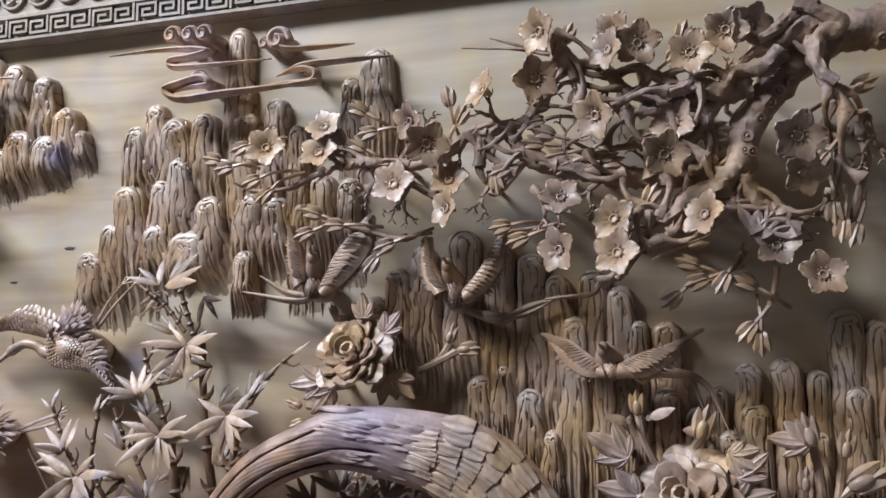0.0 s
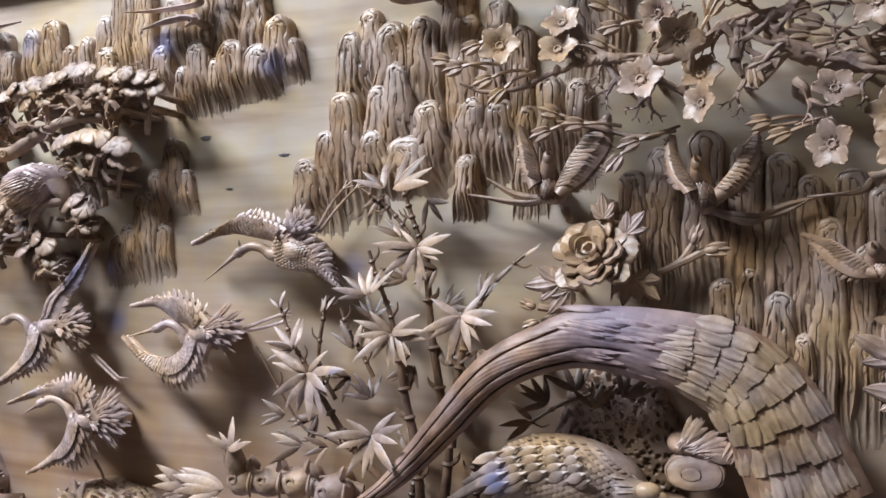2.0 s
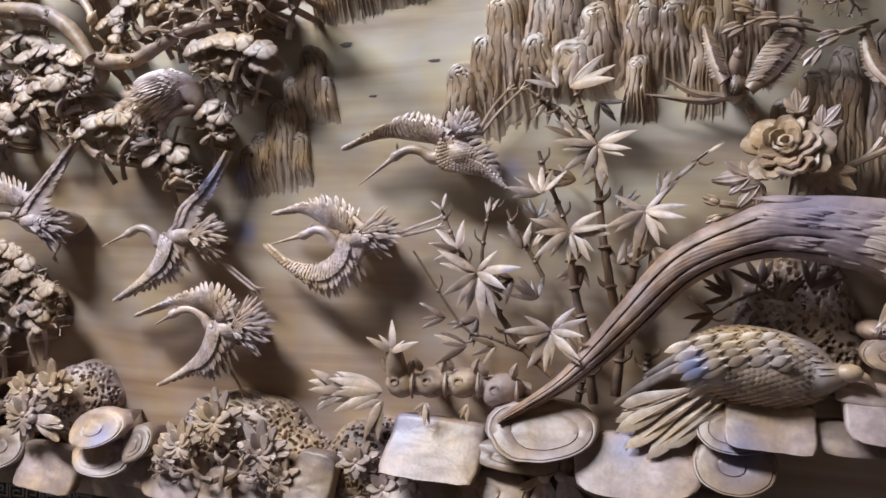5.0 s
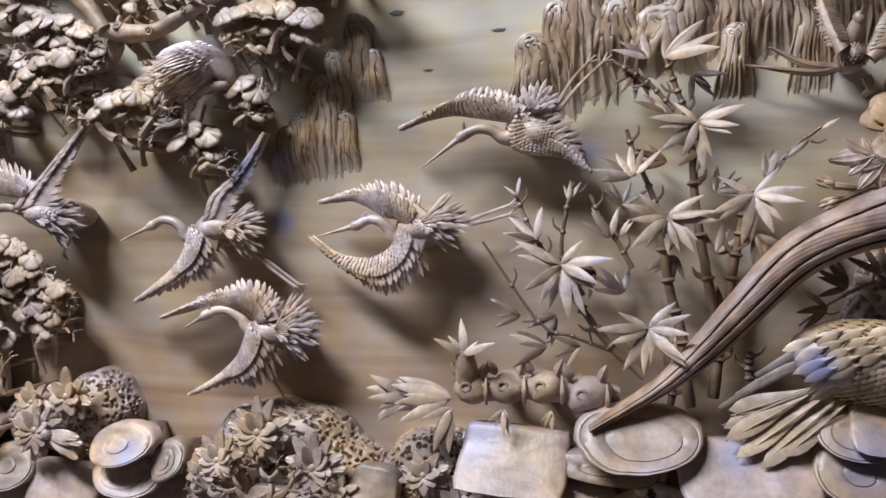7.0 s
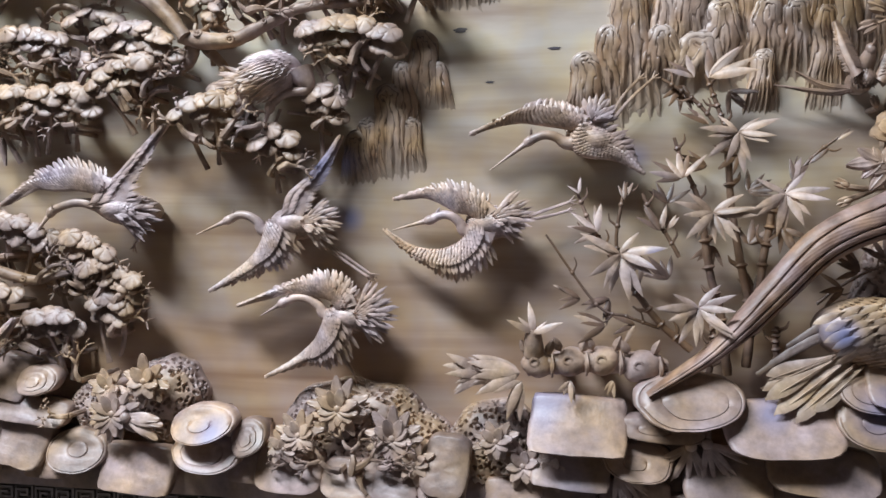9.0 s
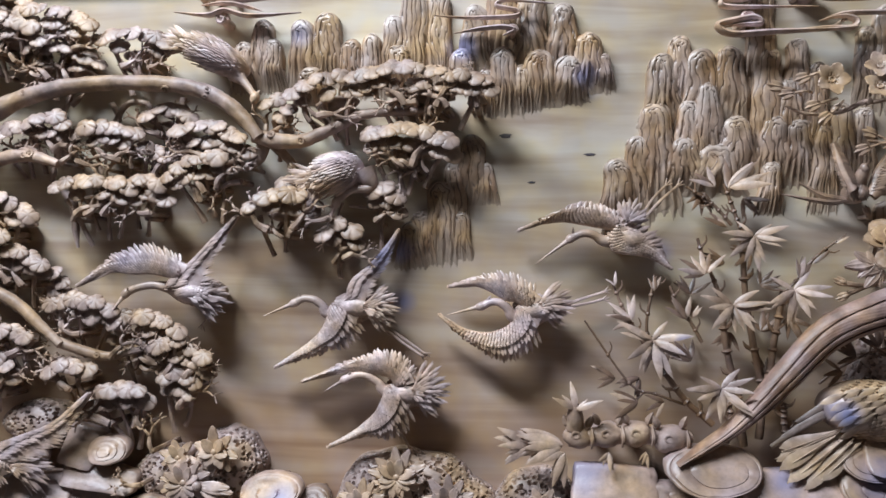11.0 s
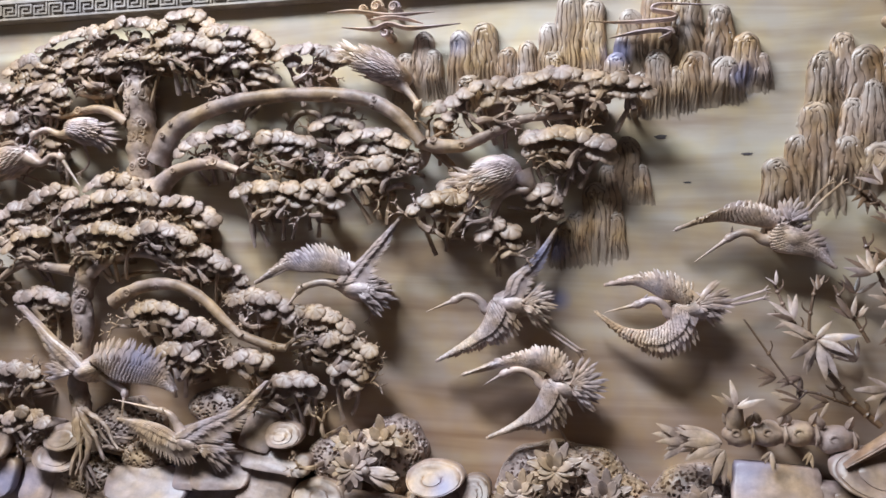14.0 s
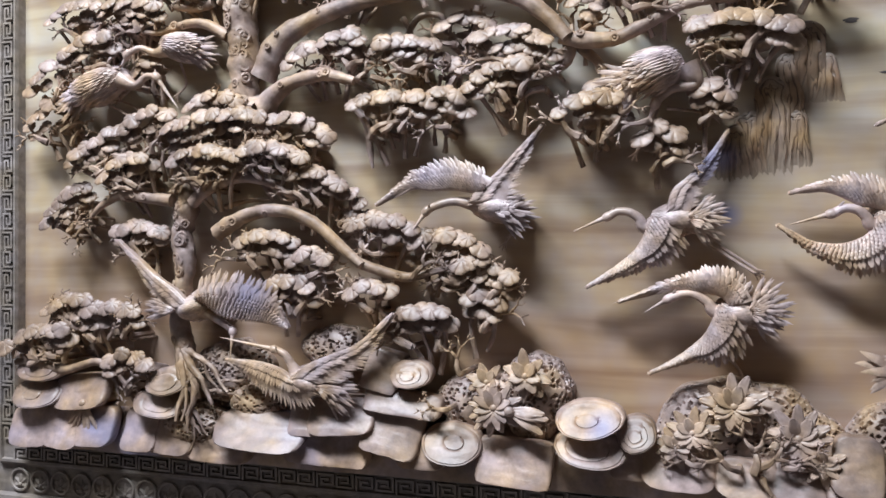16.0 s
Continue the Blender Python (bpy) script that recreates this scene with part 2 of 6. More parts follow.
def V(p, d):
    """A point of the panel's plane (x, z), d metres proud of the board."""
    return Vector((p[0], -d, p[1]))


def part(name, geo, material, parent=None, label="", smooth=True):
    ob = new(name, geo.mesh(name, material, smooth))
    if parent:
        ob.parent = parent
    if label:
        ob["label"] = label
    return ob


def thing(name, geo, material, label, category, group=""):
    return tagged(part(name, geo, material), label, category, group)


def stand(name, label, category, group=""):
    return tagged(new(name), label, category, group)


def structure(name, geo, material, label="", smooth=False):
    return tagged(part(name, geo, material, None, "", smooth), label, "", "", "structure")


def box(g, a, b):
    xs, ys, zs = zip(a, b)
    v = [(x, y, z) for x in xs for y in ys for z in zs]
    g.add(v, [(0, 1, 3, 2), (4, 6, 7, 5), (0, 4, 5, 1), (2, 3, 7, 6), (0, 2, 6, 4), (1, 5, 7, 3)])


def smooth_line(pts, n):
    """n + 1 points on a smooth curve through pts (Catmull-Rom)."""
    pts = [Vector(p) for p in pts]
    if len(pts) == 2:
        return [pts[0].lerp(pts[1], i / n) for i in range(n + 1)]
    p = [pts[0] * 2 - pts[1], *pts, pts[-1] * 2 - pts[-2]]
    out = []
    for i in range(n + 1):
        s = i / n * (len(pts) - 1)
        k = min(int(s), len(pts) - 2)
        t = s - k
        a, b, c, d = p[k:k + 4]
        out.append(0.5 * (2 * b + (c - a) * t + (2 * a - 5 * b + 4 * c - d) * t * t + (3 * b - a - 3 * c + d) * t ** 3))
    return out


def along(pts, s):
    return smooth_line(pts, 24)[max(0, min(24, round(s * 24)))]


def tube(g, pts, r, n=8, steps=None, rough=0.0, flat=1.0, seed=0.0):
    """A swept round bar; r: radii along it. flat squashes it across the board."""
    steps = steps or 5 * (len(pts) - 1)
    line = smooth_line(pts, steps)
    verts, faces = [], []
    for i, p in enumerate(line):
        t = (line[min(i + 1, steps)] - line[max(i - 1, 0)]).normalized()
        out = Vector((0, -1, 0))
        side = t.cross(out)
        side = side.normalized() if side.length > 1e-4 else Vector((1, 0, 0))
        out = side.cross(t).normalized()
        s = i / steps * (len(r) - 1)
        k = min(int(s), len(r) - 2)
        rad = r[k] + (r[k + 1] - r[k]) * (s - k)
        for j in range(n):
            a = 2 * math.pi * j / n
            q = rad * (1 + rough * (1.4 * noise.noise(p * 55 + Vector((j * 0.7, seed, 0))) + 1.3 * noise.noise(p * 26 + Vector((seed, 3, 0))) + 0.8 * noise.noise(p * 130 + Vector((j * 1.3, 0, seed)))))
            verts.append(p + side * (math.cos(a) * q) + out * (math.sin(a) * q * flat))
    for i in range(steps):
        for j in range(n):
            faces.append((i * n + j, i * n + (j + 1) % n, (i + 1) * n + (j + 1) % n, (i + 1) * n + j))
    a, b = len(verts), len(verts) + 1
    verts += [line[0], line[-1]]
    for j in range(n):
        faces.append((a, (j + 1) % n, j))
        faces.append((b, steps * n + j, steps * n + (j + 1) % n))
    g.add(verts, faces)


def blade(g, base, way, normal, length, width, bend=0.0, ridge=0.25, segs=5, wide=0.4, curl=0.0):
    """A solid pointed leaf or feather with a raised midrib. wide: where it is broadest; bend: how far the tip leaves the plane."""
    way, normal = way.normalized(), normal.normalized()
    side = way.cross(normal).normalized()
    normal = side.cross(way).normalized()
    verts, faces = [base], []
    for i in range(1, segs):
        s = i / segs
        w = math.sin(math.pi * s ** (math.log(0.5) / math.log(wide))) ** 0.8 * width / 2
        c = base + way * (length * s) + normal * (bend * length * s * s) + side * (curl * length * s * s)
        verts += [c - side * w, c + normal * (ridge * width * (1 - s * 0.6)), c + side * w, c - normal * (width * 0.12)]
    verts.append(base + way * length + normal * (bend * length) + side * (curl * length))
    last = len(verts) - 1
    for j in range(4):
        faces.append((0, 1 + j, 1 + (j + 1) % 4))
        for i in range(segs - 2):
            o = 1 + 4 * i
            faces.append((o + j, o + 4 + j, o + 4 + (j + 1) % 4, o + (j + 1) % 4))
        o = 1 + 4 * (segs - 2)
        faces.append((o + j, last, o + (j + 1) % 4))
    g.add(verts, faces)


def petal(g, base, way, normal, length, width, cup=0.2, curl=0.1, thick=0.003, point=0.0, na=6, ns=5, narrow=0.25):
    """A broad cupped petal with thickness. cup lifts its edges, curl its tip; point sharpens the tip."""
    way, normal = way.normalized(), normal.normalized()
    side = way.cross(normal).normalized()
    normal = side.cross(way).normalized()
    top, under = [], []
    for i in range(ns + 1):
        s = i / ns
        w = width / 2 * (narrow + (1 - narrow) * math.sin(math.pi * min(1, 0.08 + s * 0.62)) ** 0.9) * (1 - point * s ** 3)
        reach = length * s
        for j in range(na + 1):
            u = 2 * j / na - 1
            back = 0.22 * length * u * u * s ** 2 * (1 - point)
            lift = cup * width * u * u * (0.3 + 0.7 * s) + curl * length * s * s + 0.032 * width * math.cos(u * 9)
            p = base + way * (reach - back) + side * (u * w) + normal * lift
            top.append(p)
            under.append(p - normal * thick)
    n, m = (na + 1) * (ns + 1), na + 1
    faces = []
    for i in range(ns):
        for j in range(na):
            a = i * m + j
            faces.append((a, a + 1, a + m + 1, a + m))
            faces.append((n + a, n + a + m, n + a + m + 1, n + a + 1))
    rim = list(range(m)) + [i * m + na for i in range(1, ns + 1)] + [ns * m + j for j in range(na - 1, -1, -1)] + [i * m for i in range(ns - 1, 0, -1)]
    for k in range(len(rim)):
        a, b = rim[k], rim[(k + 1) % len(rim)]
        faces.append((a, n + a, n + b, b))
    g.add(top + under, faces)


def ball(g, c, rx, ry, rz, turn=0.0, n=12, m=8, lump=0.0):
    """A rounded body; turn: degrees in the board's plane."""
    ca, sa = math.cos(radians(turn)), math.sin(radians(turn))
    verts, faces = [], []
    for i in range(m + 1):
        for j in range(n):
            th, ph = math.pi * i / m, 2 * math.pi * j / n
            x, y, z = math.cos(th) * rx, math.sin(th) * math.sin(ph) * ry, math.sin(th) * math.cos(ph) * rz
            k = 1 + lump * noise.noise(Vector((x, y, z)) * 40 + c * 9)
            verts.append(c + Vector((ca * x - sa * z, y, sa * x + ca * z)) * k)
    for i in range(m):
        for j in range(n):
            faces.append((i * n + j, i * n + (j + 1) % n, (i + 1) * n + (j + 1) % n, (i + 1) * n + j))
    g.add(verts, faces)


OUT = Vector((0, -1, 0))


# ---- an unseen room, added to close the place; its colours set the bounced light ----
g = Geo(); box(g, (-1.6, 0.06, -1.0), (5.2, 0.22, 3.5)); structure("wall_north", g, PLASTER)
g = Geo(); box(g, (-1.6, -4.2, -1.0), (5.2, -4.05, 3.5)); structure("wall_south", g, PLASTER)
g = Geo(); box(g, (-1.75, -4.2, -1.0), (-1.6, 0.22, 3.5)); structure("wall_west", g, PLASTER)
g = Geo(); box(g, (5.2, -4.2, -1.0), (5.35, 0.22, 3.5)); structure("wall_east", g, PLASTER)
g = Geo(); box(g, (-1.75, -4.2, -1.12), (5.35, 0.22, -1.0)); structure("floor", g, TILE)
g = Geo(); box(g, (-1.75, -4.2, 3.5), (5.35, 0.22, 3.62)); structure("ceiling", g, PLASTER)

# ---- the carved panel: board and frame ----
X1 = 3.62
g = Geo(); box(g, (-0.05, 0.0, -0.02), (X1 + 0.02, 0.058, 1.22)); structure("wall_board", g, BOARD, "smooth carved panel board of pale brown wood")
board = bpy.data.objects["wall_board"]


KNOT = mat("knot_wood", (0.03, 0.025, 0.03), (0.06, 0.05, 0.055), (0.1, 0.08, 0.08), 0.5)
for x, z, w, h in ((*(1.988, 0.829), .011, .0026), (*(1.871, 0.772), .008, .002), (*(1.817, 0.868), .012, .005)):
    g = Geo()
    g.add([(x + w * math.cos(i * math.pi / 8) * (1.2 if i % 3 else 0.8), -0.0008, z + h * math.sin(i * math.pi / 8)) for i in range(16)] + [(x, -0.0012, z)], [(i, (i + 1) % 16, 16) for i in range(16)])
    part("knot", g, KNOT, board)


def moulding(name, run, across, label):
    """A frame member: profile of (offset from the opening, height) swept along one side."""
    g = Geo()
    prof = [(0, -0.058), (0, 0.022), (0.003, 0.03), (0.008, 0.03), (0.011, 0.022), (0.0425, 0.022), (0.045, 0.03), (0.051, 0.03), (0.055, 0.02),
            (0.06, 0.016), (0.128, 0.016), (0.133, 0.03), (0.15, 0.034), (0.184, 0.03), (0.188, -0.058)]
    (a, b), k = run, len(prof)
    v = []
    for e in (0, 1):
        for off, h in prof:
            s = (a - off, b + off)[e]
            v.append(across(s, off, h))
    f = [(i, (i + 1) % k, k + (i + 1) % k, k + i) for i in range(k)] + [tuple(range(k)), tuple(range(k, 2 * k))]
    g.add(v, f)
    return structure(name, g, FRAME, label)


top = moulding("trim_top", (-0.024, X1), lambda s, o, h: (s, -h, 1.2 + o), "carved grey-brown frame rail with key pattern")
bottom = moulding("trim_bottom", (-0.024, X1), lambda s, o, h: (s, -h, -o), "carved grey-brown frame rail with key pattern")
left = moulding("trim_left", (0, 1.2), lambda s, o, h: (-0.024 - o, -h, s), "carved grey-brown frame stile with key pattern")
right = moulding("trim_right", (0, 1.2), lambda s, o, h: (X1 + o, -h, s), "carved grey-brown frame stile with key pattern")


def fret_mesh():
    """One square spiral of the key pattern, in a cell of 0.045 by 0.0285."""
    g = Geo()
    t = 0.0044
    def bar(x0, z0, x1, z1):
        box(g, (min(x0, x1) - t / 2, -0.0075, min(z0, z1) - t / 2), (max(x0, x1) + t / 2, 0.0, max(z0, z1) + t / 2))
    p = [(0.004, 0.0), (0.004, 0.0262), (0.0402, 0.0262), (0.0402, 0.006), (0.0145, 0.006), (0.0145, 0.0165), (0.029, 0.0165)]
    for a, b in zip(p, p[1:]):
        bar(*a, *b)
    return g.mesh("fret", FRAME, False)


def roundel_mesh():
    g = Geo()
    pts = [Vector((0.026 * math.cos(a * math.pi / 8), -0.003, 0.026 * math.sin(a * math.pi / 8))) for a in range(17)]
    tube(g, pts, [0.0034, 0.0034], 6, 24)
    for a in (30, 90, 150, 210, 330):
        blade(g, Vector((0, 0, -0.012)), Vector((math.cos(radians(a)), 0, math.sin(radians(a)) + 0.25)), OUT, 0.027, 0.014, 0.0, 0.35, 4)
    ball(g, Vector((0, -0.002, -0.012)), 0.006, 0.006, 0.006, 0, 8, 5)
    return g.mesh("roundel", FRAME)


FRET, ROUNDEL = fret_mesh(), roundel_mesh()


def piece(name, me, parent, m):
    ob = new(name, me)
    ob.parent = parent
    ob.matrix_basis = m
    return ob


for i in range(-1, 82):
    x = 0.045 * i + 0.012
    for rail, z in ((top, 1.2125), (bottom, -0.041)):
        piece("fret", FRET, rail, pose(x, -0.022, z) if i % 2 else pose(x + 0.045, -0.022, z + 0.0285, 0, 180, 0))
for i in range(26):
    z = 0.0465 * i
    piece("fret", FRET, left, pose(-0.0365, -0.022, z, 0, -90, 0) if i % 2 else pose(-0.065, -0.022, z + 0.045, 0, 90, 0))
for i in range(-1, 62):
    for rail, z in ((top, 1.2945), (bottom, -0.0945)):
        piece("roundel", ROUNDEL, rail, pose(0.0605 * i + 0.04, -0.0165, z))
for i in range(20):
    piece("roundel", ROUNDEL, left, pose(-0.1185, -0.0165, 0.06 * i + 0.03, 0, 90, 0))


# ---- carved mountains ----
def peak(g, tip, base_z, width, depth, seed):
    """A tall round-headed rock pillar with nested arch grooves that melts into the board at its foot."""
    W, H = width * 0.56, tip[1] - base_z
    nr, na = 22, 64
    side = max(0.02, H - W)
    total = 2 * side + math.pi * W
    verts, uv, faces = [], [], []
    ng = max(1.8, W / 0.0118)
    lean = 0.35 * math.sin(seed * 7.3)
    for i in range(nr + 1):
        r = i / nr
        for j in range(na + 1):
            a = j / na * total
            if a < side:
                mz, nx, nz = a, -1, 0
            elif a > total - side:
                mz, nx, nz = total - a, 1, 0
            else:
                th = math.pi - (a - side) / W
                mz, nx, nz = side, math.cos(th), math.sin(th)
            hgt = mz / H
            flare = 0.86 + 0.75 * (1 - hgt) ** 1.5
            wob = noise.noise(Vector((nx * 0.8 + seed, mz * 38, r * 1.2)))
            rr = r * flare * (1 + 0.12 * wob)
            x = nx * rr * W + 0.16 * W * noise.noise(Vector((seed * 3.1, mz * 22, r * nx * 0.7))) + lean * W * (1 - hgt) * nx * r
            z = mz + nz * rr * W
            ph = r * ng + 0.95 * noise.noise(Vector((seed, mz * 24 + nz, nx * 1.5))) + 0.45 * noise.noise(Vector((seed + r * 5, mz * 60, nx * 2))) + seed
            groove = math.exp(-((ph - math.floor(ph) - 0.5) / 0.1) ** 2)
            low = noise.noise(Vector((nx * r * 7, seed, 1.0)))
            fade = max(0.0, min(1.0, (z / H - 0.03 + 0.08 * low) / 0.5))
            fade = fade * fade * (3 - 2 * fade)
            cap = 1 + 0.35 * max(0.0, hgt - 0.75) * (1 - r)
            y = depth * cap * fade * (0.5 + 0.5 * math.sqrt(max(0.0, 1 - r ** 3))) - 0.0036 * groove * (0.5 + noise.noise(Vector((mz * 25, r * 6 + seed, nx)))) * (r > 0.1) * min(1.0, fade + 0.15)
            y += 0.003 * noise.noise(Vector((x * 60, z * 25, seed))) * fade
            if i == nr or fade <= 0.02:
                y = min(y, -0.001)
            verts.append((tip[0] + x, -y, base_z + z))
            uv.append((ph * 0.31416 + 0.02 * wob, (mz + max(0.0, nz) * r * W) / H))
    for i in range(nr):
        for j in range(na):
            o = i * (na + 1) + j
            faces.append((o, o + 1, o + na + 2, o + na + 1))
    g.add(verts, faces, uv)


def mountains(label, tips, width, drop, depth, group="carved mountain clusters"):
    """tips: (x, z, width factor, height, depth factor)."""
    root = stand("carved_mountain", label, "carving", group)
    for i, (x, z, w, h, d) in enumerate(tips):
        g = Geo()
        peak(g, (x, z), max(0.04, z - h * drop), w * width, depth * (0.35 + 0.4 * d), 1.7 * i + x)
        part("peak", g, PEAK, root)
    return root


mountains("carved pillar mountains with arched grooves, brown stained wood", [
    (1.303, 1.119, 0.047, 0.154, 0.8), (1.262, 1.073, 0.045, 0.120, 0.9), (1.326, 1.078, 0.039, 0.126, 1), (1.388, 1.116, 0.051, 0.165, 1), (1.441, 1.133, 0.058, 0.183, 0.8), (1.493, 1.073, 0.042, 0.136, 1),
    (1.536, 1.086, 0.045, 0.150, 1), (1.584, 1.123, 0.052, 0.175, 0.9), (1.626, 1.189, 0.066, 0.254, 0.8), (1.676, 1.17, 0.050, 0.236, 0.7), (1.595, 1.058, 0.054, 0.110, 1.3), (1.408, 1.013, 0.046, 0.087, 1.4)], 1, 1, 0.034)
mountains("carved mountain peaks with tops painted pale", [
    (1.754, 1.14, 0.052, 0.159, 0.9), (1.807, 1.189, 0.061, 0.209, 0.8), (1.867, 1.169, 0.055, 0.202, 1), (1.931, 1.14, 0.046, 0.186, 1), (1.982, 1.078, 0.050, 0.137, 1.1), (1.81, 1.051, 0.054, 0.155, 1.2),
    (1.724, 1.048, 0.052, 0.103, 1.1), (1.886, 1.043, 0.057, 0.130, 1.3), (1.943, 1.03, 0.056, 0.106, 1.4), (2.013, 1.034, 0.029, 0.082, 0.8), (1.851, 1.014, 0.039, 0.106, 0.9), (1.775, 1.004, 0.040, 0.107, 0.9)], 1, 1, 0.034)
mountains("small carved mountain group above flying cranes", [
    (1.750, 0.873, 0.056, 0.157, 0.9), (1.775, 0.814, 0.041, 0.094, 0.6), (1.712, 0.818, 0.047, 0.163, 0.8), (1.686, 0.779, 0.064, 0.189, 1.1), (1.622, 0.693, 0.062, 0.110, 1.1), (1.646, 0.716, 0.054, 0.127, 0.8),
    (1.725, 0.714, 0.043, 0.112, 0.5)], 0.9, 1, 0.026)
mountains("tall carved mountain massif with many grooved pillars", [
    (2.320, 1.185, 0.052, 0.244, 0.8), (2.562, 1.127, 0.052, 0.183, 0.8), (2.520, 1.08, 0.038, 0.133, 0.9), (2.163, 1.069, 0.044, 0.138, 0.8), (2.131, 1.034, 0.053, 0.130, 1), (2.207, 1.042, 0.055, 0.141, 1.1),
    (2.260, 1.047, 0.059, 0.149, 1), (2.389, 1.06, 0.046, 0.150, 0.9), (2.334, 1.042, 0.051, 0.210, 1), (2.217, 0.975, 0.046, 0.149, 1.4), (2.118, 0.936, 0.057, 0.190, 1), (2.176, 0.865, 0.055, 0.101, 1.3),
    (2.235, 0.851, 0.065, 0.089, 1.4), (2.274, 0.906, 0.054, 0.118, 1.2), (2.347, 0.908, 0.051, 0.121, 1.1), (2.392, 0.901, 0.049, 0.115, 1), (2.082, 0.869, 0.045, 0.150, 0.8)], 1, 1.3, 0.031)
mountains("lower carved pillars of a grooved mountain massif", [
    (2.045, 0.823, 0.052, 0.113, 1), (2.340, 0.814, 0.042, 0.089, 1.4), (2.430, 1.011, 0.041, 0.200, 1), (2.474, 0.932, 0.047, 0.149, 1), (2.517, 0.921, 0.039, 0.139, 0.9), (2.441, 0.89, 0.045, 0.149, 1),
    (2.184, 0.939, 0.048, 0.130, 1.1), (2.376, 0.984, 0.046, 0.136, 1)], 1, 1.3, 0.031)
mountains("dark carved cliff pillars behind flying birds", [
    (2.56, 0.739, 0.040, 0.100, 1), (2.6, 0.78, 0.041, 0.157, 1), (2.639, 0.812, 0.043, 0.188, 1), (2.7, 0.835, 0.051, 0.227, 0.8), (2.754, 0.812, 0.046, 0.281, 1), (2.799, 0.798, 0.041, 0.280, 0.9),
    (2.838, 0.765, 0.039, 0.261, 1), (2.885, 0.772, 0.043, 0.274, 0.8), (2.922, 0.748, 0.038, 0.248, 0.8), (2.796, 0.606, 0.041, 0.126, 1.4), (2.756, 0.64, 0.038, 0.124, 1.2), (2.857, 0.707, 0.044, 0.262, 1.2),
    (2.902, 0.672, 0.042, 0.224, 1.1), (2.947, 0.698, 0.027, 0.101, 0.9), (2.982, 0.698, 0.039, 0.144, 0.9), (2.723, 0.624, 0.041, 0.109, 1.1), (2.826, 0.549, 0.032, 0.105, 1.5), (2.939, 0.657, 0.044, 0.207, 1.2),
    (2.981, 0.612, 0.036, 0.160, 1.2), (3.019, 0.584, 0.035, 0.129, 1)], 1, 1.3, 0.031)
mountains("carved grooved pillars behind peony plants", [
    (3.084, 0.642, 0.038, 0.205, 1), (3.131, 0.65, 0.040, 0.210, 0.9), (3.089, 0.592, 0.038, 0.154, 1.4), (3.211, 0.616, 0.036, 0.171, 1.3), (3.203, 0.713, 0.045, 0.269, 0.8), (3.167, 0.636, 0.030, 0.194, 1),
    (3.043, 0.613, 0.028, 0.178, 1), (3.131, 0.558, 0.033, 0.118, 1.4), (3.24, 0.699, 0.037, 0.252, 0.8), (3.163, 0.559, 0.029, 0.117, 1.5), (3.057, 0.556, 0.032, 0.120, 1.4), (3.25, 0.644, 0.031, 0.197, 1.2)], 1, 1.3, 0.031)


# ---- carved clouds ----
def cloud(label, ribbons, curls, d):
    root = stand("carved_cloud", label, "carving", "carved clouds")
    for pts, r in ribbons:
        g = Geo()
        tube(g, [V(p, d) for p in pts], [0.001, r * 0.72, r * 0.8, r * 0.72, 0.001], 8, 8 * len(pts), 0, 2.2)
        part("ribbon", g, CRANE, root)
    for (x, z), r in curls:
        g = Geo()
        spiral = [V((x + r * (1 - a / 14) * math.cos(a * 0.75), z + r * (1 - a / 14) * math.sin(a * 0.75)), d - 0.006 + 0.001 * a) for a in range(12)]
        tube(g, spiral, [r * 0.3, r * 0.26, r * 0.16], 8, 26, 0, 1.3)
        tube(g, [V((x, z), -0.002), V((x, z), d)], [r * 0.9, r * 0.5], 8)
        part("curl", g, CRANE, root)
    return root


cloud("thin carved scrolling cloud of brown wood on the board", [
    ([(1.088, 1.161), (1.155, 1.159), (1.234, 1.146), (1.337, 1.147)], .006), ([(1.122, 1.125), (1.195, 1.117), (1.234, 1.126), (1.286, 1.114), (1.395, 1.118)], .007), ([(1.181, 1.138), (1.234, 1.141), (1.273, 1.135), (1.312, 1.123)], .006)],
    [((1.203, 1.168), .014), ((1.243, 1.164), .013), ((1.17, 1.164), .01), ((1.225, 1.108), .014)], .05)
cloud("carved S-shaped ribbon cloud across mountain tops", [
    ([(1.671, 1.104), (1.741, 1.098), (1.833, 1.099), (1.839, 1.11), (1.799, 1.12), (1.816, 1.131), (1.912, 1.123)], .006), ([(1.712, 1.067), (1.765, 1.075), (1.811, 1.078), (1.834, 1.072), (1.811, 1.061)], .006)],
    [((1.828, 1.072), .012)], .055)
cloud("broad carved S-shaped ribbon cloud with long points", [
    ([(2.113, 1.136), (2.206, 1.136), (2.269, 1.131), (2.3, 1.124), (2.269, 1.118), (2.233, 1.116), (2.239, 1.104), (2.311, 1.102), (2.41, 1.101)], .007), ([(2.23, 1.063), (2.266, 1.069), (2.304, 1.07), (2.291, 1.082), (2.255, 1.077), (2.224, 1.068), (2.251, 1.051), (2.333, 1.054), (2.44, 1.057), (2.487, 1.062)], .008)],
    [((2.28, 1.082), .014), ((2.23, 1.159), .015), ((2.262, 1.157), .014), ((2.288, 1.156), .014)], .07)
cloud("carved ribbon cloud with a folded loop", [
    ([(2.415, 1.076), (2.453, 1.084), (2.482, 1.076), (2.475, 1.062), (2.425, 1.062), (2.366, 1.06)], .007), ([(2.425, 1.08), (2.463, 1.089), (2.519, 1.09), (2.606, 1.089)], .006)], [((2.463, 1.079), .006)], .06)
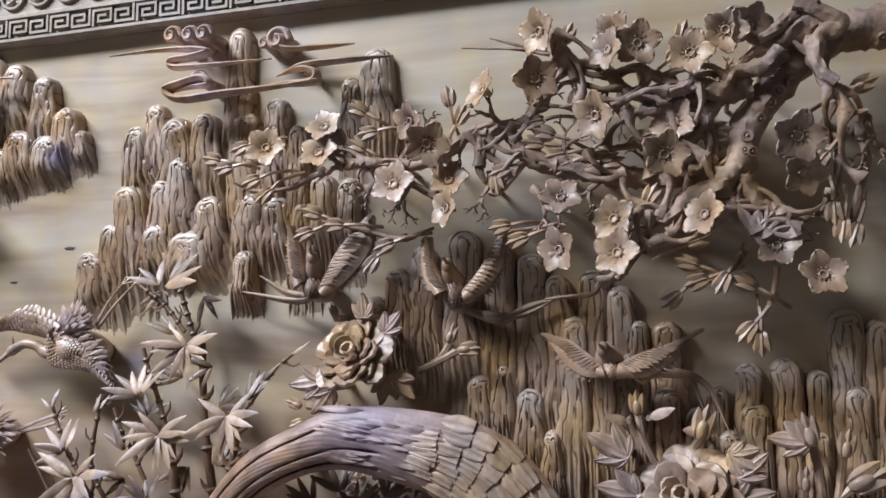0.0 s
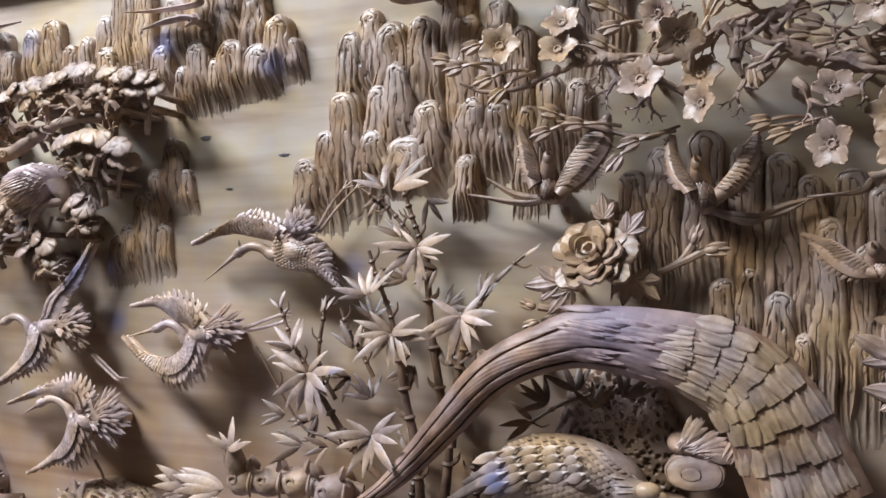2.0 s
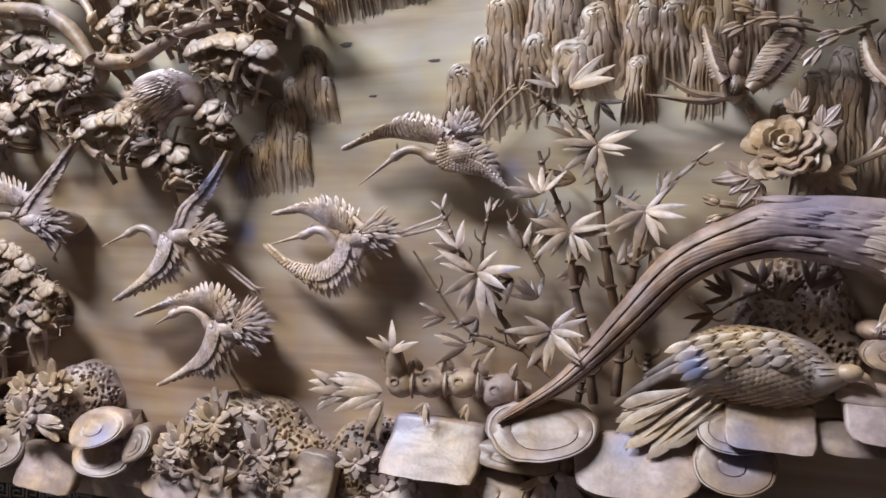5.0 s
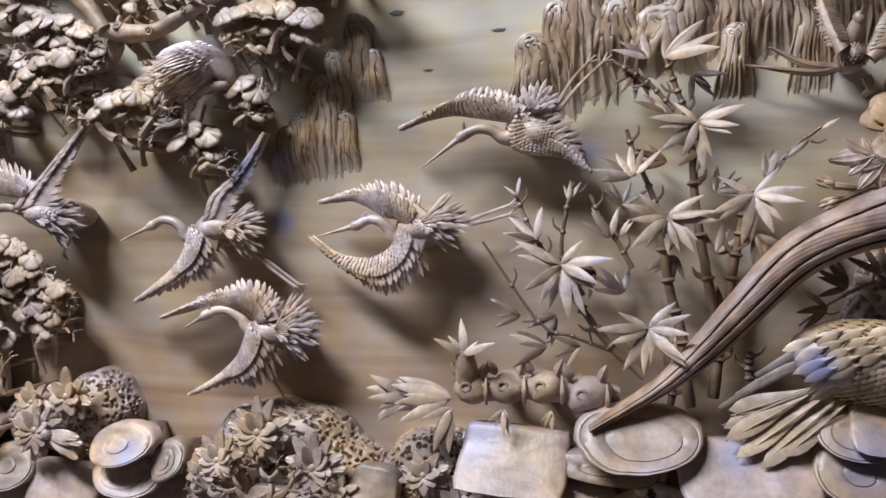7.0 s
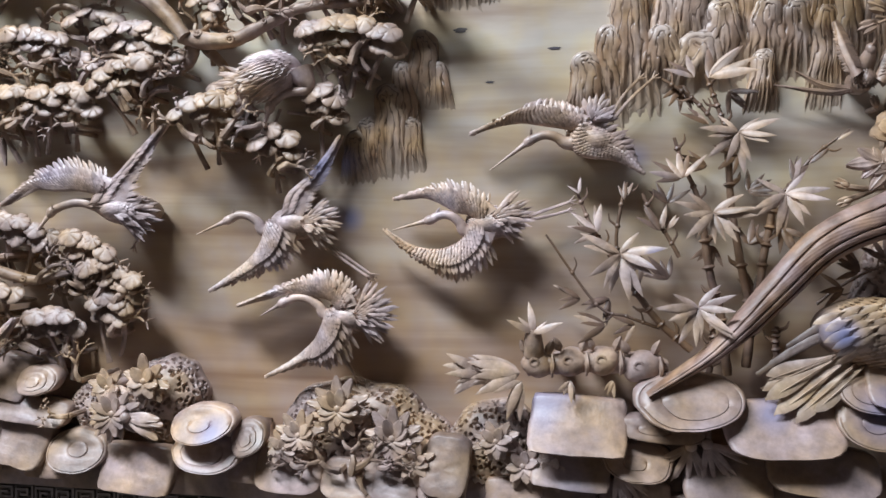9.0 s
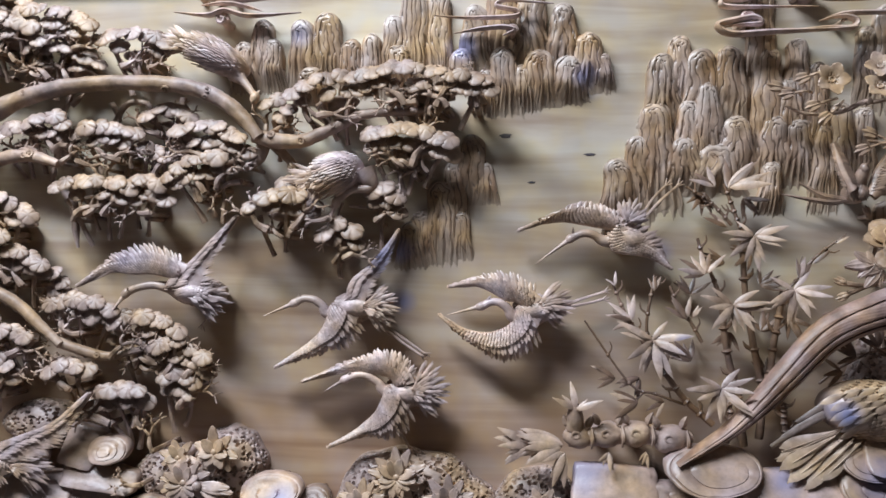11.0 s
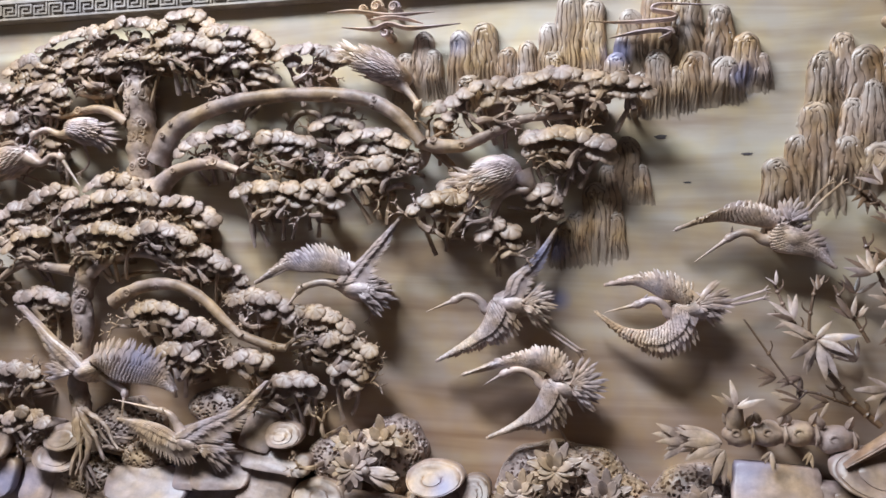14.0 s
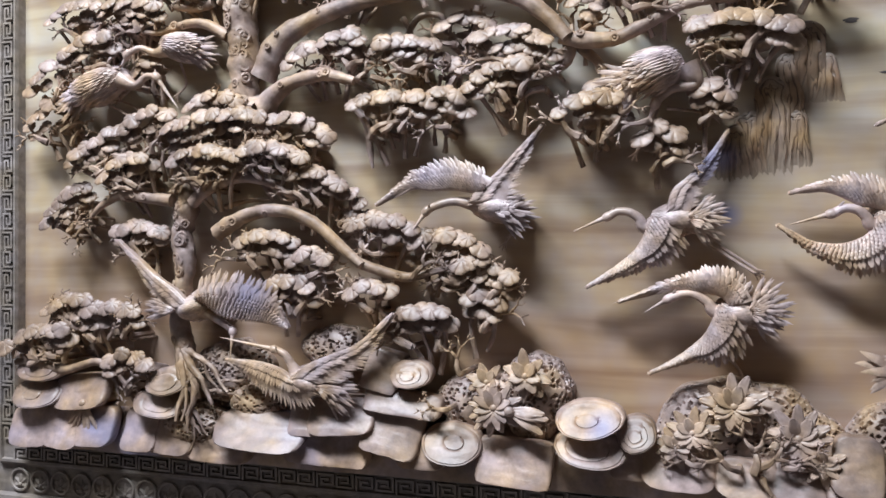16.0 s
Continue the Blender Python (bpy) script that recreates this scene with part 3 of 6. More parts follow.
cloud("small carved curled cloud with a thin tail", [([(2.399, 1.136), (2.428, 1.124), (2.477, 1.121), (2.538, 1.12)], .005)], [((2.406, 1.141), .02), ((2.384, 1.138), .012)], .045)


# ---- carved pines ----
def fan_mesh(seed):
    """A scallop of needles: a shallow shell of three to five lobes, cut along the needles that spread from its hub."""
    g, rnd = Geo(), random.Random(seed)
    n, rings = 48, (0.0, 0.2, 0.5, 0.8, 0.95, 1.0)
    hub = Vector((rnd.uniform(-0.15, 0.15), rnd.uniform(0.1, 0.35)))
    verts, faces = [(hub.x, hub.y, 0.14)], []
    lobes, turn = rnd.choice((4, 5, 5, 6)), rnd.uniform(0, 6.28)
    wide = [rnd.uniform(0.93, 1.05) for _ in range(lobes)]
    for r in rings[1:]:
        for j in range(n):
            a = 2 * math.pi * j / n
            u = ((a + turn) / (2 * math.pi) * lobes) % lobes
            notch = math.exp(-(min(u % 1.0, 1 - u % 1.0) / 0.11) ** 2)
            lobe = 1 - notch
            rim = Vector((math.cos(a), 0.86 * math.sin(a))) * ((0.87 + 0.13 * lobe) * wide[int(u) % lobes])
            p = hub.lerp(rim, r)
            z = 0.16 * (1 - r ** 2) - 0.06 * notch * r + (0.006 if j % 2 else -0.006) * min(1, 1.6 * r) - (0.07 if r == 1.0 else 0)
            verts.append((p.x, p.y, z))
    for j in range(n):
        a = 2 * math.pi * j / n
        verts.append((0.62 * math.cos(a), 0.55 * math.sin(a), -0.2))
    verts.append((0, 0, -0.26))
    for j in range(n):
        k = (j + 1) % n
        faces.append((0, 1 + j, 1 + k))
        for i in range(len(rings) - 1):
            o = 1 + i * n
            faces.append((o + j, o + n + j, o + n + k, o + k))
        o = 1 + (len(rings) - 1) * n
        faces.append((o + j, len(verts) - 1, o + k))
    g.add(verts, faces)
    return g.mesh("fan", PINE)


FANS = [fan_mesh(s) for s in range(9)]
rnd = random.Random(4)


def basis(p, way, normal, s):
    """A pose at p whose x runs along way and z along normal, scaled by s."""
    z = normal.normalized()
    x = (way - z * way.dot(z)).normalized()
    y = z.cross(x)
    return Matrix(((x.x, y.x, z.x, p.x), (x.y, y.y, z.y, p.y), (x.z, y.z, z.z, p.z), (0, 0, 0, 1))) @ Matrix.Diagonal((s, s, s, 1))


def clump(tree, a, b, rows, d, size=0.0225, stems=True):
    """Shingled fans between two points of the board's plane, and the twigs that hold them."""
    a, b = Vector(a), Vector(b)
    n = max(2, round((b - a).length / (size * 1.0)))
    way = (b - a).normalized()
    under = Vector((way.y, -way.x))
    if under.y > 0:
        under = -under
    for k in range(rows):
        for i in range(n + 1):
            if k and rnd.random() < 0.28:
                continue
            s = (i + 0.5 * (k % 2)) / n + rnd.uniform(-0.2, 0.2) / n
            arch = size * 0.9 * (1 - (2 * s - 1) ** 2)
            p = a.lerp(b, s) + under * (k * size * 0.85) + Vector((0, arch * (0.8 if k == 0 else 0.4) + rnd.uniform(-0.2, 0.2) * size))
            dd = d + 0.012 - 0.011 * k + rnd.uniform(-0.004, 0.006)
            nrm = Vector((rnd.uniform(-0.25, 0.25) + 0.4 * (s - 0.5), -0.95, rnd.uniform(0.3, 0.85)))
            piece("fan", rnd.choice(FANS), tree, basis(V(p, dd), Vector((1, 0, rnd.uniform(-0.35, 0.35) - 0.5 * (s - 0.5))), nrm, size * rnd.uniform(0.82, 1.1)))
    if stems:
        g = Geo()
        base = a.lerp(b, 0.5) + under * (rows * size + 0.05)
        for i in range(0, n, 2):
            p = a.lerp(b, (i + rnd.uniform(0.2, 0.9)) / n) + under * (rows * size * 0.5)
            q = p + under * rnd.uniform(0.03, 0.055) + way * rnd.uniform(-0.015, 0.015) + (base - p) * rnd.uniform(0.3, 0.7)
            tube(g, [V(p, d - 0.005), V(p.lerp(q, 0.5) + way * rnd.uniform(-0.005, 0.005), d - 0.02), V(q, d * 0.6)], [0.0055, 0.0042, 0.006], 6, 6, 0.3)
        ball(g, V(a.lerp(b, 0.5) + under * rows * size * 0.5, d * 0.4), (b - a).length * 0.34, d * 0.42, size * 0.3 * rows, math.degrees(math.atan2(way.y, way.x)), 14, 8, 0.2)
        part("spray", g, BARK, tree)
        for k in range(1 + n // 4):
            q = a.lerp(b, rnd.uniform(0.1, 0.9)) + under * (rows * size + rnd.uniform(0.012, 0.03))
            twig(tree, q, 90 + rnd.uniform(-50, 50), rnd.uniform(0.022, 0.034), d * 0.92, 2)
        for k in range(1 + (n > 3) + (n > 6)):
            twig(tree, a.lerp(b, rnd.uniform(0.2, 0.8)) + under * (rows * size * 0.8 + 0.018), rnd.choice((20, 50, 130, 160)) + rnd.uniform(-15, 15), rnd.uniform(0.028, 0.042), d + 0.004)


def branch(tree, pts, r, d, knots=0, name="branch", gnarl=0.1, plain=False):
    g = Geo()
    ds = d if isinstance(d, tuple) else (d, d)
    line = [V(p, ds[0] + (ds[1] - ds[0]) * i / (len(pts) - 1)) for i, p in enumerate(pts)]
    tube(g, line, r, 14, 11 * (len(pts) - 1), (0.2 if plain else 0.17) if name == "trunk" else gnarl, 1.0, rnd.uniform(0, 9))
    fine = smooth_line(line, 40)
    for k in range(knots * 2 // 3):
        i = rnd.randrange(2, 38)
        rad = r[min(int(i / 40 * len(r)), len(r) - 1)]
        side = (fine[i + 1] - fine[i - 1]).cross(OUT).normalized()
        u = rnd.uniform(-0.75, 0.75)
        n = (side * u - Vector((0, math.sqrt(1 - u * u), 0))).normalized()
        c = fine[i] + n * rad * 0.97
        e1 = n.cross(Vector((0.3, 0.1, 1))).normalized()
        e2 = n.cross(e1)
        q = rnd.uniform(0.005, 0.0085) * (1.25 if name == "trunk" else 0.9 if gnarl < 0.2 else 0.55) * (0.6 if plain else 1)
        tube(g, [c + (e1 * math.cos(t * math.pi / 4) + e2 * math.sin(t * math.pi / 4)) * q for t in range(9)], [q * 0.42, q * 0.42], 6, 16)
        ball(g, c + n * 0.001, q * 0.45, q * 0.45, q * 0.45, 0, 6, 4)
    return part(name, g, BARK, tree)


def twig(tree, p, angle, size, d, forks=4):
    """A forked bare twig, like coral."""
    g, p = Geo(), Vector(p)
    def grow(q, a, s, r, left):
        e = q + Vector((math.cos(a), math.sin(a))) * s
        m = q.lerp(e, 0.5) + Vector((-math.sin(a), math.cos(a))) * s * rnd.uniform(-0.15, 0.15)
        tube(g, [V(q, d), V(m, d + 0.004), V(e, d + rnd.uniform(-0.01, 0.012))], [r, r * 0.8, r * 0.55], 6, 6, 0.2)
        if left:
            for sgn in (-1, 1):
                grow(e, a + sgn * rnd.uniform(0.35, 0.8), s * rnd.uniform(0.55, 0.8), r * 0.62, left - 1)
    grow(p, radians(angle), size, size * 0.2, min(forks, 3))
    tube(g, [V(p, -0.002), V(p, d)], [size * 0.16, size * 0.17], 6, 4)
    return part("twig", g, BARK, tree)


pine = stand("carved_pine_tree", "large carved pine with arching trunk and fan-shaped foliage", "tree", "carved pine trees")
branch(pine, [(0.609, 1.035), (0.607, 0.969), (0.617, 0.89), (0.614, 0.779), (0.651, 0.759)], [.034, .036, .032, .034, .04], .045, 42, "trunk")
branch(pine, [(0.67, 0.828), (0.71, 0.898), (0.779, 0.935), (0.875, 0.961), (0.996, 0.971), (1.128, 0.965), (1.218, 0.945), (1.282, 0.903), (1.327, 0.852)], [.03, .026, .019, .017, .016, .016, .016, .015, .012], (.06, .1), 9)
branch(pine, [(1.311, 0.858), (1.355, 0.848), (1.416, 0.849), (1.477, 0.875), (1.536, 0.901), (1.607, 0.905), (1.671, 0.906), (1.706, 0.888)], [.013, .016, .014, .012, .01, .008, .007, .005], (.09, .07), 6)
branch(pine, [(0.673, 0.764), (0.707, 0.794), (0.763, 0.816), (0.832, 0.819), (0.895, 0.801)], [.026, .02, .014, .012, .009], (.06, .09), 5)
branch(pine, [(1.327, 0.851), (1.318, 0.815), (1.284, 0.797), (1.252, 0.803)], [.016, .012, .009, .005], .07, 3)
branch(pine, [(0.585, 0.925), (0.522, 0.958), (0.464, 0.958), (0.406, 0.947), (0.354, 0.955)], [.013, .01, .009, .007, .004], .06, 3)
branch(pine, [(0.977, 0.938), (0.994, 0.906), (0.981, 0.888), (1.011, 0.935), (1.058, 0.935), (1.07, 0.899)], [.006, .006, .007, .006, .006, .005], .03, 0)
branch(pine, [(1.137, 0.948), (1.126, 0.886), (1.121, 0.811)], [.008, .007, .008], .03, 0)
branch(pine, [(0.906, 0.773), (0.881, 0.757), (0.906, 0.721), (0.912, 0.669), (0.918, 0.629)], [.006, .008, .009, .008, .003], .05, 0)
branch(pine, [(1.342, 0.844), (1.383, 0.805), (1.398, 0.762), (1.423, 0.735)], [.01, .009, .008, .006], .06, 3)
branch(pine, [(0.547, 1.001), (0.503, 0.993), (0.443, 1.002)], [.01, .009, .007], .06, 3)
for p, q, rows, d in (
        ((0.365, 1.104), (0.527, 1.137), 3, .08),
        ((0.519, 1.138), (0.698, 1.138), 3, .085),
        ((0.686, 1.161), (0.795, 1.155), 2, .06),
        ((0.699, 1.095), (0.836, 1.083), 2, .09),
        ((0.808, 1.122), (0.963, 1.089), 2, .08),
        ((0.421, 1.061), (0.679, 1.072), 2, .075),
        ((0.811, 1.051), (0.966, 1.015), 2, .06),
        ((0.984, 1.062), (1.118, 1.056), 2, .07),
        ((0.262, 1.061), (0.373, 1.072), 2, .07),
        ((0.238, 0.988), (0.391, 0.996), 2, .06),
        ((1.399, 0.943), (1.537, 0.964), 2, .09),
        ((1.537, 0.976), (1.757, 0.96), 2, .1),
        ((1.762, 0.953), (1.79, 0.938), 1, .09),
        ((1.546, 0.857), (1.706, 0.844), 2, .085),):
    clump(pine, p, q, rows, d)
for p, q, rows, d in (
        ((1.328, 0.918), (1.382, 0.911), 2, .07),
        ((0.735, 0.843), (0.818, 0.881), 1, .065),
        ((0.824, 0.886), (0.907, 0.883), 2, .075),
        ((0.932, 0.87), (1.063, 0.862), 2, .07),
        ((1.072, 0.905), (1.165, 0.904), 1, .05),
        ((1.158, 0.867), (1.286, 0.854), 2, .085),
        ((0.896, 0.752), (1.051, 0.753), 2, .085),
        ((1.05, 0.759), (1.116, 0.753), 2, .08),
        ((1.135, 0.772), (1.243, 0.814), 2, .085),
        ((1.048, 0.824), (1.108, 0.817), 1, .05),
        ((1.318, 0.717), (1.415, 0.729), 2, .1),
        ((1.556, 0.744), (1.599, 0.736), 2, .07),
        ((1.463, 0.666), (1.517, 0.669), 2, .08),
        ((1.375, 0.768), (1.417, 0.749), 2, .06),):
    clump(pine, p, q, rows, d)
for p, q, rows, d in (
        ((0.128, 0.996), (0.255, 1.014), 2, .07),
        ((0.27, 1.003), (0.406, 1.003), 2, .07),
        ((0.176, 0.914), (0.285, 0.94), 2, .075),
        ((0.071, 0.836), (0.168, 0.895), 2, .07),
        ((0.044, 0.746), (0.151, 0.807), 2, .055),
        ((0.338, 0.868), (0.398, 0.883), 2, .045),):
    clump(pine, p, q, rows, d)
for p, a, s, d in (((0.896, 0.804), 40, .03, .085), ((0.93, 0.81), -20, .035, .08), ((1.303, 0.794), 160, .03, .08), ((1.278, 0.767), 200, .04, .07),
                   ((0.74, 0.997), 95, .03, .06), ((0.861, 1.012), 200, .03, .06), ((0.717, 1.051), 185, .025, .07), ((1.473, 0.691), 190, .035, .1),
                   ((1.646, 0.793), 200, .03, .07), ((0.16, 0.707), 60, .03, .05), ((1.642, 0.921), 170, .035, .1), ((0.406, 0.953), 80, .02, .07)):
    twig(pine, p, a, s, d)

pine = stand("carved_pine_tree", "smaller carved pine with curved boughs above rocks", "tree", "carved pine trees")
branch(pine, [(0.482, 0.607), (0.476, 0.551), (0.467, 0.49), (0.479, 0.416), (0.464, 0.317), (0.493, 0.219)], [.02, .024, .024, .02, .022, .02], (.05, .07), 32, "trunk")
branch(pine, [(0.57, 0.498), (0.624, 0.526), (0.691, 0.543), (0.756, 0.538), (0.82, 0.509), (0.876, 0.464), (0.919, 0.43)], [.019, .016, .014, .013, .012, .011, .008], (.08, .11), 5)
branch(pine, [(0.908, 0.435), (0.963, 0.416), (1.01, 0.406), (1.057, 0.417), (1.103, 0.43)], [.01, .011, .009, .007, .004], (.1, .08), 2)
branch(pine, [(0.507, 0.563), (0.557, 0.598), (0.625, 0.614), (0.693, 0.604), (0.746, 0.575), (0.791, 0.563)], [.014, .013, .011, .009, .007, .004], .08, 4)
branch(pine, [(0.457, 0.57), (0.384, 0.578), (0.332, 0.588), (0.279, 0.567), (0.24, 0.536)], [.014, .012, .012, .009, .004], .08, 4)
branch(pine, [(0.565, 0.557), (0.621, 0.568), (0.682, 0.57)], [.006, .005, .003], .04, 0)
branch(pine, [(0.05, 0.205), (0.131, 0.201), (0.187, 0.191), (0.272, 0.213), (0.318, 0.196)], [.008, .009, .01, .008, .006], .1, 2)


def root_run(tree, p, angle, length, r, d):
    """A wandering root that forks as it runs down over the stones."""
    g = Geo()
    def run(q, a, left, rad, dep):
        pts = [V(q, dep)]
        n = 5
        for i in range(n):
            a += rnd.uniform(-0.45, 0.45)
            q = q + Vector((math.cos(a), math.sin(a))) * length / n * (0.6 + 0.6 * left)
            q.y = max(q.y, 0.035)
            pts.append(V(q, dep + (0.03 * (i + 1) / n if left else 0)))
            if left and i in (1, 3):
                run(q, a + rnd.choice((-0.8, 0.8)), left - 1, rad * 0.6, dep + 0.012)
        tube(g, pts, [rad, rad * 0.85, rad * 0.6, rad * 0.35], 8, 22, 0.35, 1.0, rnd.uniform(0, 9))
    run(Vector(p), radians(angle), 1, r, d)
    part("root", g, BARK, tree)


for p, a, l, r in (((0.5, 0.25), -50, 0.12, 0.009), ((0.495, 0.24), -80, 0.12, 0.01), ((0.49, 0.25), -105, 0.13, 0.008), ((0.51, 0.245), -30, 0.12, 0.008), ((0.5, 0.235), -65, 0.14, 0.007)):
    root_run(pine, p, a, l, r, 0.1)
for p, q, rows, d in (
        ((0.201, 0.659), (0.347, 0.729), 2, .09),
        ((0.354, 0.735), (0.457, 0.755), 3, .09),
        ((0.507, 0.773), (0.626, 0.776), 1, .08),
        ((0.464, 0.72), (0.685, 0.737), 3, .095),
        ((0.713, 0.729), (0.836, 0.694), 2, .085),
        ((0.486, 0.653), (0.638, 0.659), 2, .105),
        ((0.651, 0.665), (0.782, 0.654), 1, .105),
        ((0.12, 0.532), (0.224, 0.607), 2, .075),
        ((0.294, 0.63), (0.399, 0.664), 2, .09),
        ((0.759, 0.614), (0.861, 0.596), 2, .085),
        ((0.862, 0.573), (0.918, 0.526), 2, .06),
        ((0.896, 0.511), (1.016, 0.502), 2, .095),
        ((1.025, 0.48), (1.157, 0.463), 3, .08),
        ((1.117, 0.43), (1.212, 0.409), 2, .08),):
    clump(pine, p, q, rows, d)
for p, q, rows, d in (
        ((1.134, 0.365), (1.195, 0.35), 2, .075),
        ((0.632, 0.476), (0.758, 0.476), 2, .085),
        ((0.758, 0.438), (0.833, 0.441), 1, .085),
        ((0.706, 0.382), (0.791, 0.385), 2, .085),
        ((0.896, 0.373), (0.975, 0.376), 1, .095),
        ((0.981, 0.318), (1.086, 0.337), 2, .09),
        ((0.3, 0.501), (0.428, 0.5), 2, .06),
        ((0.139, 0.324), (0.257, 0.346), 2, .1),
        ((0.21, 0.307), (0.377, 0.329), 2, .1),
        ((0.046, 0.246), (0.197, 0.282), 2, .11),
        ((0.319, 0.218), (0.422, 0.216), 2, .11),):
    clump(pine, p, q, rows, d)
for p, a, s, d in (((1.022, 0.406), 45, .035, .1), ((1.057, 0.417), 10, .035, .09), ((1.077, 0.386), -10, .03, .08), ((0.457, 0.588), 40, .035, .08), ((0.639, 0.614), 60, .03, .08),
                   ((0.332, 0.585), 80, .03, .08), ((0.225, 0.517), 230, .03, .08), ((0.612, 0.441), 180, .03, .08), ((0.318, 0.19), -60, .03, .1), ((0.914, 0.458), 50, .025, .1)):
    twig(pine, p, a, s, d)


# ---- carved birds, each one solid piece ----
def wing(g, lead, trail, d0, d1, ribs=False, grain=1.0):
    """Rows of overlapping feathers from the leading edge to the trailing edge; d0, d1: how proud it is at root and tip."""
    lead3 = smooth_line([V(p, 0) for p in lead], 24)
    trail3 = smooth_line([V(p, 0) for p in trail], 24)
    def at(s, f, lift=0.0):
        x = max(0.0, min(23.999, s * 24))
        k, t = int(x), x - int(x)
        a, b = lead3[k].lerp(lead3[k + 1], t), trail3[k].lerp(trail3[k + 1], t)
        p = a.lerp(b, f)
        p.y = -(d0 + (d1 - d0) * s + 0.014 * math.sin(math.pi * min(1, f * 0.8 + 0.1)) * (1 - 0.5 * s) + lift)
        return p
    ns, nc = 20, 8
    up = [at(i / ns, j / nc * 0.8, -0.003) for i in range(ns + 1) for j in range(nc + 1)]
    dn = [p + Vector((0, 0.012, 0)) for p in up]
    m, n = nc + 1, len(up)
    f = []
    for i in range(ns):
        for j in range(nc):
            a = i * m + j
            f += [(a, a + 1, a + m + 1, a + m), (n + a, n + a + m, n + a + m + 1, n + a + 1)]
    rim = list(range(m)) + [i * m + nc for i in range(1, ns + 1)] + [ns * m + j for j in range(nc - 1, -1, -1)] + [i * m for i in range(ns - 1, 0, -1)]
    f += [(a, n + a, n + b, b) for a, b in zip(rim, rim[1:] + rim[:1])]
    g.add(up + dn, f)
    span = sum((a - b).length for a, b in zip(lead3, lead3[1:]))
    if ribs:
        for f0, f1, gap, w, up_ in ((0.12, 1.05, 0.0052, 0.0062, 0.001), (0.02, 0.55, 0.0055, 0.0065, 0.003), (-0.02, 0.25, 0.006, 0.007, 0.005)):
            count = max(8, round(span / gap))
            for i in range(count):
                s = (i + 0.5) / count
                a, b = at(s, f0, up_), at(min(1, s + 0.1), f1, up_)
                blade(g, a, b - a, OUT, (b - a).length * rnd.uniform(0.93, 1.07), w, 0.02, 0.3, 6, 0.6, rnd.uniform(-0.05, 0.05))
        return
    if grain < 1:
        count = max(14, round(span / 0.0052))
        for f0, f1, lift in ((0.1, 1.05, -0.002), (0.0, 0.55, 0.002)):
            for i in range(count):
                s = (i + 0.5) / count
                a, b = at(s, f0, lift), at(min(1, s + 0.16), f1, lift)
                blade(g, a, b - a, OUT, (b - a).length * rnd.uniform(0.92, 1.08), 0.0058, 0.02, 0.2, 5, 0.66, rnd.uniform(-0.04, 0.04))
        return
    # rounded leading edge, long flight feathers, a row of coverts, then small scales
    tube(g, [at(i / 8, 0.03, -0.006) for i in range(9)], [0.005, 0.005, 0.004, 0.002], 8, 24)
    count = max(12, round(span / 0.0068))
    for i in range(count):
        s = (i + 0.5) / count
        a, b = at(s, 0.34, 0.0), at(min(1, s + 0.11), 1.08, -0.006 + 0.006 * (i % 2))
        blade(g, a, b - a, OUT, (b - a).length * rnd.uniform(0.92, 1.1), 0.0082, 0.03, 0.32, 6, 0.72, rnd.uniform(-0.06, 0.06))
    for i in range(count):
        s = (i + rnd.uniform(0.2, 0.8)) / count
        a, b = at(s, 0.22, 0.001), at(min(1, s + 0.07), 0.76, 0.004)
        blade(g, a, b - a, OUT, max(0.01, (b - a).length * rnd.uniform(0.9, 1.1)), 0.0076, 0.02, 0.32, 5, 0.72, rnd.uniform(-0.06, 0.06))
    small = max(11, round(span / 0.0068))
    for k in range(6):
        for i in range(small):
            s = (i + 0.25 + 0.5 * (k % 2) + rnd.uniform(-0.12, 0.12)) / small
            f0 = 0.38 - 0.08 * k
            a, b = at(s, f0 - 0.04, 0.002), at(min(1, s + 0.05), f0 + 0.12, 0.007)
            blade(g, a, b - a, OUT, max(0.006, (b - a).length), 0.0076 * rnd.uniform(0.85, 1.1), 0.0, 0.4, 4, 0.62)
    for f, e in ((0.15, 1.04), (0.4, 0.96), (0.7, 0.9)):
        a, b = at(0.72, f, 0.003), at(e, 0.6, 0.0)
        blade(g, a, b - a, OUT, (b - a).length * 1.08, 0.008, 0.0, 0.3, 6, 0.4)


def scales(g, c, rx, rz, turn, d, n=6, size=0.012, stretch=1.5, half=4):
    """Small overlapping feathers on the front of a body, pointing to its tail end (-x before the turn)."""
    ca, sa = math.cos(radians(turn)), math.sin(radians(turn))
    way = Vector((-ca, 0, -sa))
    for i in range(n):
        for j in range(-half, half + 1):
            u, w = 0.85 - 1.6 * i / n, (j + 0.5 * (i % 2)) / (half + 0.4)
            q = 1 - u * u - w * w
            if q < 0.04:
                continue
            x, z = u * rx, w * rz
            y = d * math.sqrt(q)
            nrm = Vector((ca * u / rx - sa * w / rz, -math.sqrt(q) / d, sa * u / rx + ca * w / rz))
            p = c + Vector((ca * x - sa * z, -y * 1.0, sa * x + ca * z))
            blade(g, p - way * size * 0.5, way + nrm.normalized() * 0.22, nrm, size * stretch, size if stretch < 2 else size * 0.7, 0.0, 0.22 if stretch < 2 else 0.4, 4, 0.6, 0.0 if stretch < 2 else rnd.uniform(-0.15, 0.15))


def plume(g, root, tips, d, width, lift=0.0, segs=6):
    """Loose tail feathers from one root to each of the tips."""
    for i, t in enumerate(tips):
        a, b = V(root, d + 0.004 * (i % 2)), V(t, d * 0.8 + lift + 0.006 * (i % 3))
